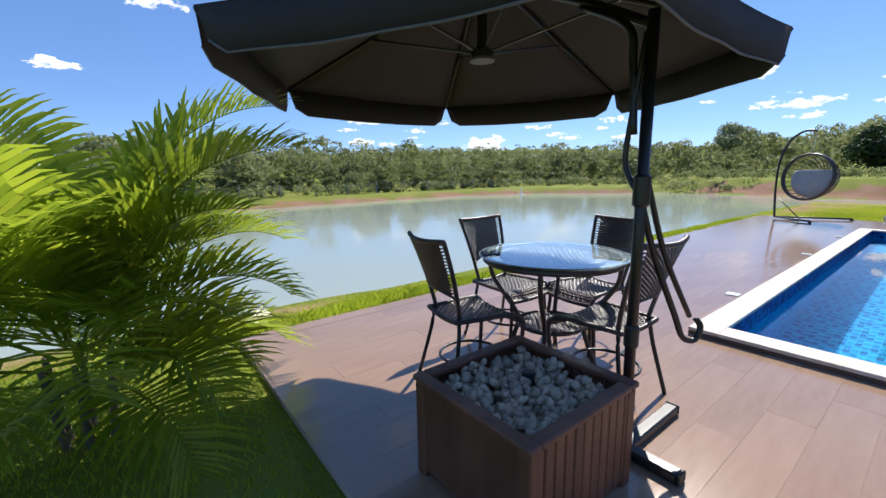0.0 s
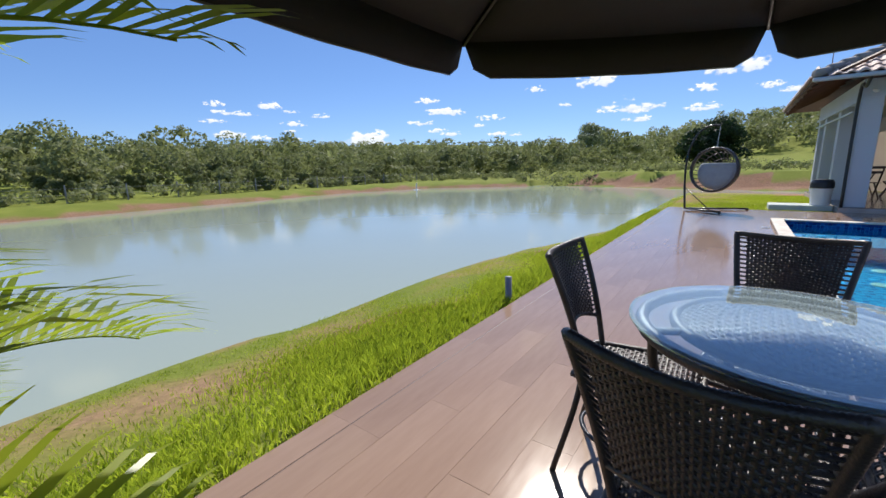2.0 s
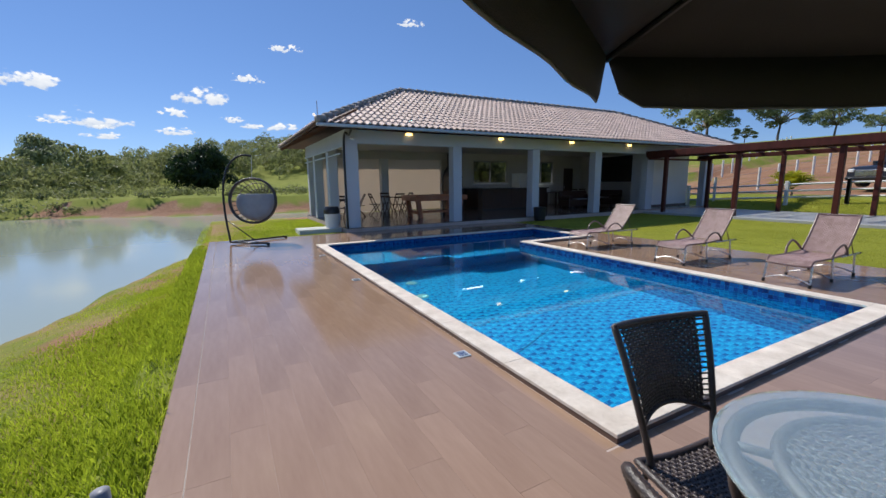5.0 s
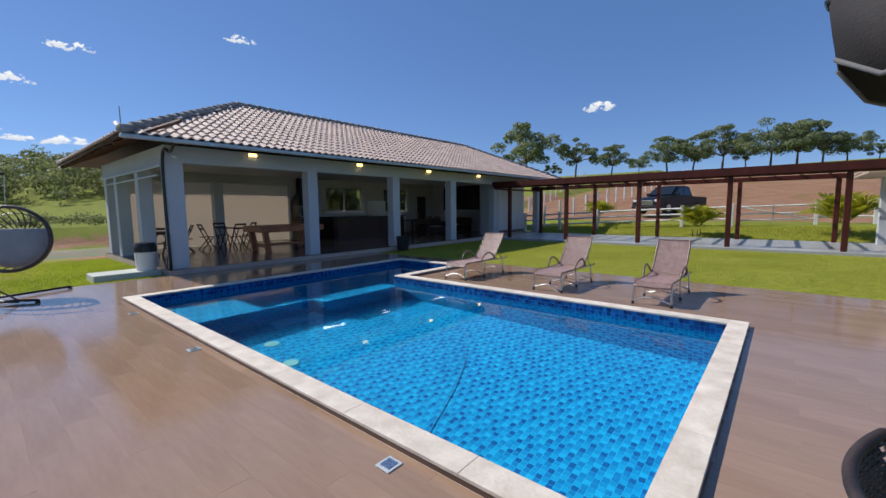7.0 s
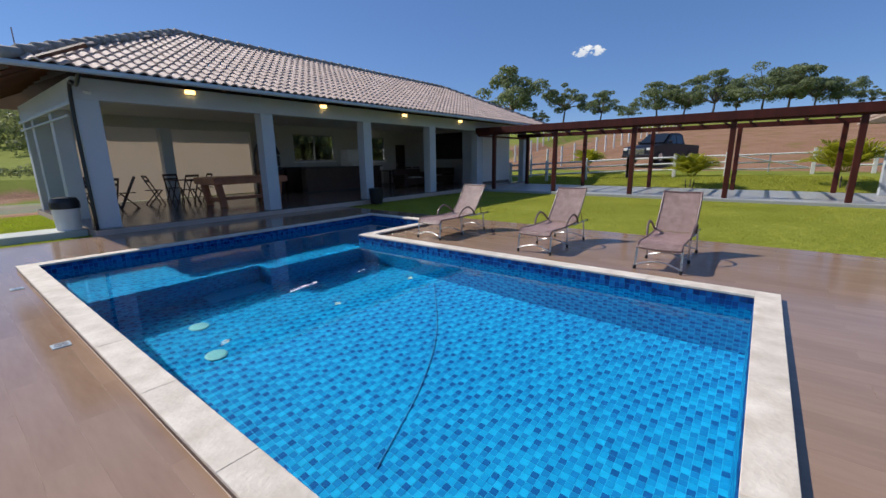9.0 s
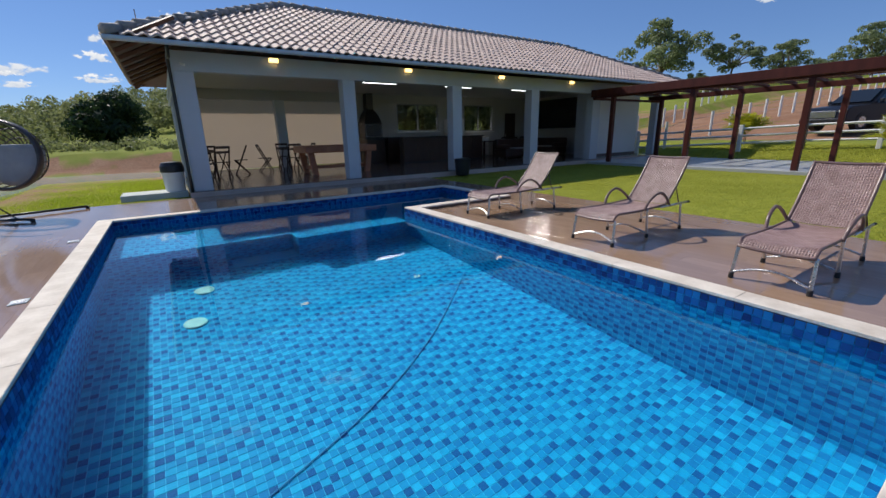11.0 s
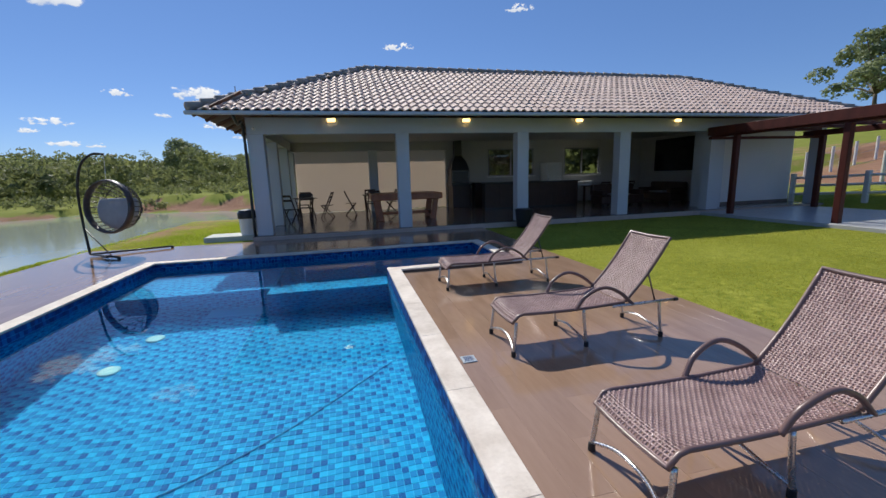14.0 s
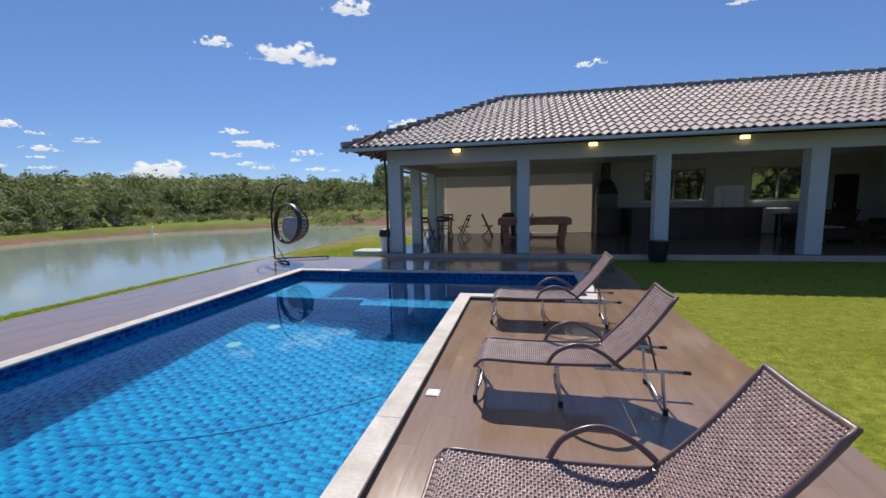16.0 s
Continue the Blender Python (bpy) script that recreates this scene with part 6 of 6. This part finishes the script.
def pickup():
    x, y = 27.8, 9.1
    ob = thing("pickup_truck", "dark blue double-cab pickup parked on the track", "pickup", (x, y, float(land(x, y)) - 0.02), 160)
    paint = surface("dark_car_paint", (0.006, 0.008, 0.016), 0.38, 0.1, 2, 40, 0.0, spec=0.35)
    dark = surface("tinted_glass", (0.012, 0.014, 0.016), 0.06, 0.1, 2, 40, 0.0, spec=0.8)

    def hull(prof, half, taper=0.0, top=None):
        bm = bmesh.new()
        zs = [p[1] for p in prof]
        lo, hi = min(zs), max(zs)
        rings = []
        for s in (-1, 1):
            rings.append([bm.verts.new((px, s * (half - taper * (pz - lo) / (hi - lo)), pz)) for px, pz in prof])
        n = len(prof)
        for i in range(n):
            bm.faces.new((rings[0][i], rings[0][(i + 1) % n], rings[1][(i + 1) % n], rings[1][i]))
        bm.faces.new(rings[0])
        bm.faces.new(list(reversed(rings[1])))
        bmesh.ops.bevel(bm, geom=list(bm.edges), offset=0.035, segments=2, affect="EDGES")
        return bm
    body = part("body", hull([(-2.6, 0.5), (-2.6, 1.05), (-0.75, 1.1), (1.15, 1.1), (2.3, 1.0), (2.55, 0.85), (2.6, 0.45), (2.1, 0.35), (-2.3, 0.38)], 0.9), paint, ob)
    part("cab", hull([(-1.0, 1.08), (-0.85, 1.68), (-0.5, 1.76), (0.35, 1.74), (1.2, 1.09)], 0.86, 0.16), paint, ob)
    for s in (-1, 1):
        for a in ([(-0.72, 1.14), (-0.68, 1.6), (-0.1, 1.64), (-0.1, 1.14)], [(-0.02, 1.14), (-0.02, 1.64), (0.32, 1.63), (0.88, 1.14)]):
            bm = bmesh.new()
            for k in (0.0, 0.02):
                bm.verts.ensure_lookup_table()
            v = [bm.verts.new((px, s * (0.872 - 0.16 * (pz - 1.08) / 0.68), pz)) for px, pz in a]
            f = bm.faces.new(v)
            r = bmesh.ops.extrude_face_region(bm, geom=[f])
            for e in r["geom"]:
                if isinstance(e, bmesh.types.BMVert):
                    e.co.y -= s * 0.02
            part("side_window", bm, dark, body)
        for wx in (-1.6, 1.65):
            wheel = part("wheel", tube(bmesh.new(), [(wx, s * 0.68, 0.37), (wx, s * 0.92, 0.37)], 0.37, 20), RUBBER, ob)
            part("rim", tube(bmesh.new(), [(wx, s * 0.9, 0.37), (wx, s * 0.935, 0.37)], 0.22, 14), ALU, wheel)
        part("headlight", cube(2.42, s * 0.72 - 0.14, 0.74, 2.58, s * 0.72 + 0.14, 0.9, 0.03), PLASTIC_W, body)
        part("mirror", cube(0.75, s * 0.98 - 0.08, 1.14, 0.9, s * 0.98 + 0.08, 1.32, 0.03), PLASTIC_K, body)
    bm = bmesh.new()
    v = [bm.verts.new(p) for p in ((1.12, -0.74, 1.17), (1.12, 0.74, 1.17), (0.43, 0.64, 1.70), (0.43, -0.64, 1.70))]
    f = bm.faces.new(v)
    r = bmesh.ops.extrude_face_region(bm, geom=[f])
    for e in r["geom"]:
        if isinstance(e, bmesh.types.BMVert):
            e.co += Vector((0.045, 0, 0.045))
    part("windscreen", bm, dark, ob)
    part("grille", cube(2.55, -0.5, 0.55, 2.62, 0.5, 0.85, 0.02), ALU, ob)
    part("bumper", cube(2.5, -0.88, 0.36, 2.68, 0.88, 0.52, 0.03), PLASTIC_K, ob)


pickup()
outlet = thing("inlet_pipe", "white upright water inlet pipe in the pond", "pipe", (-28.4, 34.2, WATER_Z))
part("pipe", tube(bmesh.new(), [(0, 0, -0.6), (0, 0, 0.55), (0.06, 0.0, 0.72)], 0.07, 10), PLASTIC_W, outlet)
part("splash_collar", lathe(bmesh.new(), [(0.08, -0.02), (0.35, -0.01), (0.38, 0.03), (0.1, 0.06)], 18), PLASTIC_W, outlet)

# ---- tiles and planks, laid last ----
def slab_mesh(x0, y0, x1, y1, z0, z1, c=0.0005):
    """A tile with eased top edges: vertices and faces."""
    v = [(x0, y0, z0), (x1, y0, z0), (x1, y1, z0), (x0, y1, z0), (x0, y0, z1 - c), (x1, y0, z1 - c), (x1, y1, z1 - c), (x0, y1, z1 - c), (x0 + c, y0 + c, z1), (x1 - c, y0 + c, z1), (x1 - c, y1 - c, z1), (x0 + c, y1 - c, z1)]
    f = [(8, 9, 10, 11)] + [(a, (a + 1) % 4, (a + 1) % 4 + 4, a + 4) for a in range(4)] + [(a + 4, (a + 1) % 4 + 4, (a + 1) % 4 + 8, a + 8) for a in range(4)]
    return v, f


def lay_terrace():
    W, L, g = 0.2, 1.2, 0.0003
    hole = [(PX0 - CW, PY0 - CW, PX1 + CW, PYL), (PX0 - CW, PYL - CW, PX2 + CW, PY1 + CW)]
    pieces = []

    def put(x0, y0, x1, y1):
        cut = [(x0, y0, x1, y1)]
        for hx0, hy0, hx1, hy1 in hole:
            out = []
            for a0, b0, a1, b1 in cut:
                if a1 <= hx0 or a0 >= hx1 or b1 <= hy0 or b0 >= hy1:
                    out.append((a0, b0, a1, b1))
                    continue
                if b0 < hy0:
                    out.append((a0, b0, a1, hy0))
                if b1 > hy1:
                    out.append((a0, hy1, a1, b1))
                m0, m1 = max(b0, hy0), min(b1, hy1)
                if a0 < hx0:
                    out.append((a0, m0, hx0, m1))
                if a1 > hx1:
                    out.append((hx1, m0, a1, m1))
            cut = out
        pieces.extend(c for c in cut if c[2] - c[0] > 0.02 and c[3] - c[1] > 0.02)

    y = DY0
    while y < DY1 - 0.01:
        put(DX0, y, DX0 + 0.155, min(y + L, DY1))
        y += L
    part("joint", cube(DX0 + 0.1555, DY0, -0.010, DX0 + 0.1615, DY1, -0.0012), RISER, terrace, "dark joint beside the border course")
    x, k = DX0 + 0.162, 0
    while x < DX1 - 0.02:
        y = DY0 - (0.0, 0.8, 0.4)[k % 3]
        while y < DY1 - 0.01:
            put(x, max(y, DY0), min(x + W, DX1), min(y + L, DY1))
            y += L
        x, k = x + W, k + 1
    shared = {}
    verts, faces = [], []
    made = 0
    for x0, y0, x1, y1 in pieces:
        near = (x0 < -0.3 and y0 < 11.5) or (y1 < 3.75 and x0 < 4.0) or (x0 > 4.4 and x1 < 5.7 and y1 < 8.0)
        w, l = round(x1 - x0 - 2 * g, 4), round(y1 - y0 - 2 * g, 4)
        if near and made < 300:
            key = (w, l)
            if key not in shared:
                v, f = slab_mesh(0, 0, w, l, -0.012, 0.0)
                mesh = bpy.data.meshes.new("plank_tile")
                mesh.from_pydata(v, [], f)
                mesh.materials.append(TILE_WOOD)
                shared[key] = mesh
            ob = new("tile", shared[key])
            ob.parent = terrace
            ob.matrix_local = pose(x0 + g, y0 + g, random.uniform(-0.0002, 0.0001), random.uniform(-0.02, 0.02), random.uniform(-0.06, 0.06))
            made += 1
        else:
            v, f = slab_mesh(x0 + g, y0 + g, x1 - g, y1 - g, -0.012, random.uniform(-0.0002, 0.0001))
            b = len(verts)
            verts += v
            faces += [tuple(b + i for i in q) for q in f]
    rest = raw("tiles", verts, faces, TILE_WOOD_JOINED, terrace)
    rest["kind"] = "stuff"


lay_terrace()


def lay_pool():
    T, g, d = 0.058, 0.0022, 0.003
    verts, faces, band_v, band_f = [], [], [], []
    tones, band_tones = [], []

    def tone(i, j):
        """An evenly scattered shade from 0 to 1 for the tile in column i and row j."""
        return (0.7548777 * i + 0.5698403 * j + 0.13 * random.random()) % 1.0

    def shaded(ob, values):
        at = ob.data.attributes.new("shade", "FLOAT", "FACE")
        at.data.foreach_set("value", np.repeat(np.array(values, np.float32), len(ob.data.polygons) // len(values)))
        ob["kind"] = "stuff"


    def plane(origin, a, b, na, nb, n, shift=False, band_rows=0):
        """Rows of tiles on the face spanned by a and b, proud along n."""
        o, a, b, n = (np.array(q, float) for q in (origin, a, b, n))
        la, lb = np.linalg.norm(a), np.linalg.norm(b)
        ua, ub = a / la, b / lb
        for j in range(math.ceil(lb / T - 0.02)):
            off = (T / 2 if (j % 2 and shift) else 0)
            for i in range(-1 if off else 0, math.ceil(la / T - 0.02)):
                s0, s1 = max(0, i * T + off), min(la, (i + 1) * T + off)
                t0, t1 = j * T, min(lb, (j + 1) * T)
                if s1 - s0 < 0.012 or t1 - t0 < 0.012:
                    continue
                P = [o + ua * s + ub * t for s, t in ((s0 + g, t0 + g), (s1 - g, t0 + g), (s1 - g, t1 - g), (s0 + g, t1 - g))]
                V, F = (band_v, band_f) if j < band_rows else (verts, faces)
                k = len(V)
                V.extend([tuple(p) for p in P] + [tuple(p + n * d) for p in P])
                (band_tones if j < band_rows else tones).append(tone(i, j))
                F.append((k + 4, k + 5, k + 6, k + 7))
                F.extend((k + q, k + (q + 1) % 4, k + (q + 1) % 4 + 4, k + q + 4) for q in range(4))

    z, s = -1.35, -0.47
    X0, X1, X2, Y0, YL, Y1 = PX0, PX1, PX2, PY0, PYL, PY1
    sub = 24 * T
    # floor, but for the corner whose tiles are single pieces
    plane((X0 + sub, Y0, z), (X1 - X0 - sub, 0, 0), (0, 9.8 - Y0, 0), 0, 0, (0, 0, 1))
    plane((X0, Y0 + sub, z), (sub, 0, 0), (0, 10.15 - Y0 - sub, 0), 0, 0, (0, 0, 1))
    plane((X0, 10.15, s), (2.45 - X0, 0, 0), (0, Y1 - 10.15, 0), 0, 0, (0, 0, 1))
    plane((2.45, 9.8, s), (X1 - 2.45, 0, 0), (0, 0.5, 0), 0, 0, (0, 0, 1))
    plane((2.45, 10.3, s - 0.25), (X2 - 2.45, 0, 0), (0, Y1 - 10.3, 0), 0, 0, (0, 0, 1))
    plane((X0, 10.15, s), (2.45 - X0, 0, 0), (0, 0, z - s), 0, 0, (0, -1, 0))
    plane((2.45, 9.8, s), (X1 - 2.45, 0, 0), (0, 0, z - s), 0, 0, (0, -1, 0))
    plane((2.45, 9.8, s), (0, 0.35, 0), (0, 0, z - s), 0, 0, (-1, 0, 0))
    top = 0.03
    for o, a, n in (((X0, Y0, top), (0, Y1 - Y0, 0), (1, 0, 0)), ((X0, Y0, top), (X1 - X0, 0, 0), (0, 1, 0)), ((X1, Y0, top), (0, YL - Y0, 0), (-1, 0, 0)), ((X1, YL, top), (X2 - X1, 0, 0), (0, 1, 0)), ((X2, YL, top), (0, Y1 - YL, 0), (-1, 0, 0)), ((X0, Y1, top), (X2 - X0, 0, 0), (0, -1, 0))):
        plane(o, a, (0, 0, z - top), 0, 0, n, False, 3)
    shaded(raw("mosaic_tiles", verts, faces, POOL_TILE, pool), tones)
    band = raw("border_tiles", band_v, band_f, POOL_BAND, pool, "navy and mid-blue border tiles at the waterline")
    shaded(band, band_tones)
    mesh = bpy.data.meshes.new("pool_tile")
    v, f = slab_mesh(0, 0, T - 2 * g, T - 2 * g, 0, d, 0.001)
    mesh.from_pydata(v, [], f)
    mesh.materials.append(POOL_TILE)
    kinds = []
    for k in range(10):
        kinds.append(mesh.copy())
        at = kinds[-1].attributes.new("shade", "FLOAT", "FACE")
        at.data.foreach_set("value", np.full(len(f), k / 10 + 0.05, np.float32))
    n = 24
    for i in range(n):
        for j in range(n):
            if i + j > 22:
                continue
            ob = new("tile", kinds[int(tone(i, j) * 10)])
            ob.parent = pool
            ob.matrix_local = pose(X0 + i * T + g, Y0 + j * T + g, z)
    verts, faces, tones = [], [], []
    for i in range(n + 1):
        for j in range(n + 1):
            if i + j > 22 or i == n or j == n:
                v, f = slab_mesh(X0 + i * T + g, Y0 + j * T + g, X0 + min(sub, (i + 1) * T) - g, Y0 + min(sub, (j + 1) * T) - g, z, z + d, 0.001)
                b = len(verts)
                verts += v
                tones.append(tone(i, j))
                faces += [tuple(b + q for q in t) for t in f]
    shaded(raw("mosaic_tiles", verts, faces, POOL_TILE, pool), tones)


def band_material():
    m = pool_tile_material("pool_border_tile")
    e = m.node_tree.nodes["Color Ramp"].color_ramp.elements
    for k, c in zip(e, ((0.006, 0.035, 0.15, 1), (0.008, 0.065, 0.24, 1), (0.010, 0.120, 0.36, 1), (0.008, 0.055, 0.21, 1), (0.012, 0.165, 0.42, 1))):
        k.color = c
    return m


POOL_BAND = band_material()
lay_pool()


def lay_roof():
    TW, TL = 0.215, 0.335
    prof = [(0.0, 0.0), (0.035, 0.0), (0.07, 0.010), (0.105, 0.038), (0.145, 0.052), (0.185, 0.038), (0.222, 0.005)]
    lift = 0.036
    v, f = [], []
    for t, up in ((0.0, lift), (TL + 0.05, 0.0)):
        for x, h in prof:
            v.append((x, t, h + up))
    for x, h in prof:
        v.append((x, 0.0, h + lift - 0.030))
    n = len(prof)
    for i in range(n - 1):
        f.append((i, i + 1, n + i + 1, n + i))
        f.append((2 * n + i, 2 * n + i + 1, i + 1, i))
    mesh = bpy.data.meshes.new("roof_tile")
    mesh.from_pydata(v, [], f)
    mesh.materials.append(ROOF_TILE)
    base = np.array(v)
    run = RY - EY0
    rise = RZ - EZ
    slope_len = math.hypot(run, rise)
    rows = math.ceil(slope_len / TL)
    ang = math.degrees(math.atan2(rise, run))
    verts, faces = [], []
    made = 0
    sides = (((EX0, EY0), 0, EX1 - EX0, True), ((EX1, EY0), 90, EY1 - EY0, False), ((EX1, EY1), 180, EX1 - EX0, True), ((EX0, EY1), 270, EY1 - EY0, False))
    rng = random.Random(2)
    for (ox, oy), turn, width, long in sides:
        M = pose(ox, oy, EZ + 0.004, 0, 0, turn) @ pose(0, 0, 0, ang, 0, 0)
        for r in range(rows):
            t = r * TL
            back = (t + TL * 0.35) / slope_len * run
            x = back - 0.02
            k = math.ceil(x / TW)
            while k * TW + TW < width - back + 0.10:
                P = M @ pose(k * TW, t - 0.06, 0.003, rng.uniform(-0.3, 0.3), 0, rng.uniform(-0.5, 0.5))
                if turn == 0 and made < 300 and k * TW < 9.0 and r < 8:
                    ob = new("tile", mesh)
                    ob.parent = roof
                    ob.matrix_local = P
                    made += 1
                else:
                    A = np.array(P)
                    b = len(verts)
                    verts.extend((base @ A[:3, :3].T + A[:3, 3]).tolist())
                    faces.extend(tuple(b + i for i in q) for q in f)
                k += 1
    rest = raw("roof_tiles", verts, faces, ROOF_TILE_JOINED, roof)
    rest["kind"] = "stuff"
    # half-round caps on the hips and the ridge
    bm = bmesh.new()
    lines = [((EX0, EY0, EZ), (RX0, RY, RZ)), ((EX1, EY0, EZ), (RX1, RY, RZ)), ((EX1, EY1, EZ), (RX1, RY, RZ)), ((EX0, EY1, EZ), (RX0, RY, RZ)), ((RX0, RY, RZ), (RX1, RY, RZ))]
    for a, b in lines:
        a, b = Vector(a), Vector(b)
        n = round((b - a).length / 0.36)
        for i in range(n):
            p, q = a.lerp(b, i / n), a.lerp(b, (i + 1.12) / n)
            o = Vector((0, 0, 0.045))
            tube(bm, [p + o + Vector((0, 0, 0.028)), q + o], 0.105, 8, r2=0.085)
    part("ridge_caps", bm, RIDGE_TILE, roof, "dark grey half-round ridge tiles", smooth=True)["kind"] = "stuff"


lay_roof()
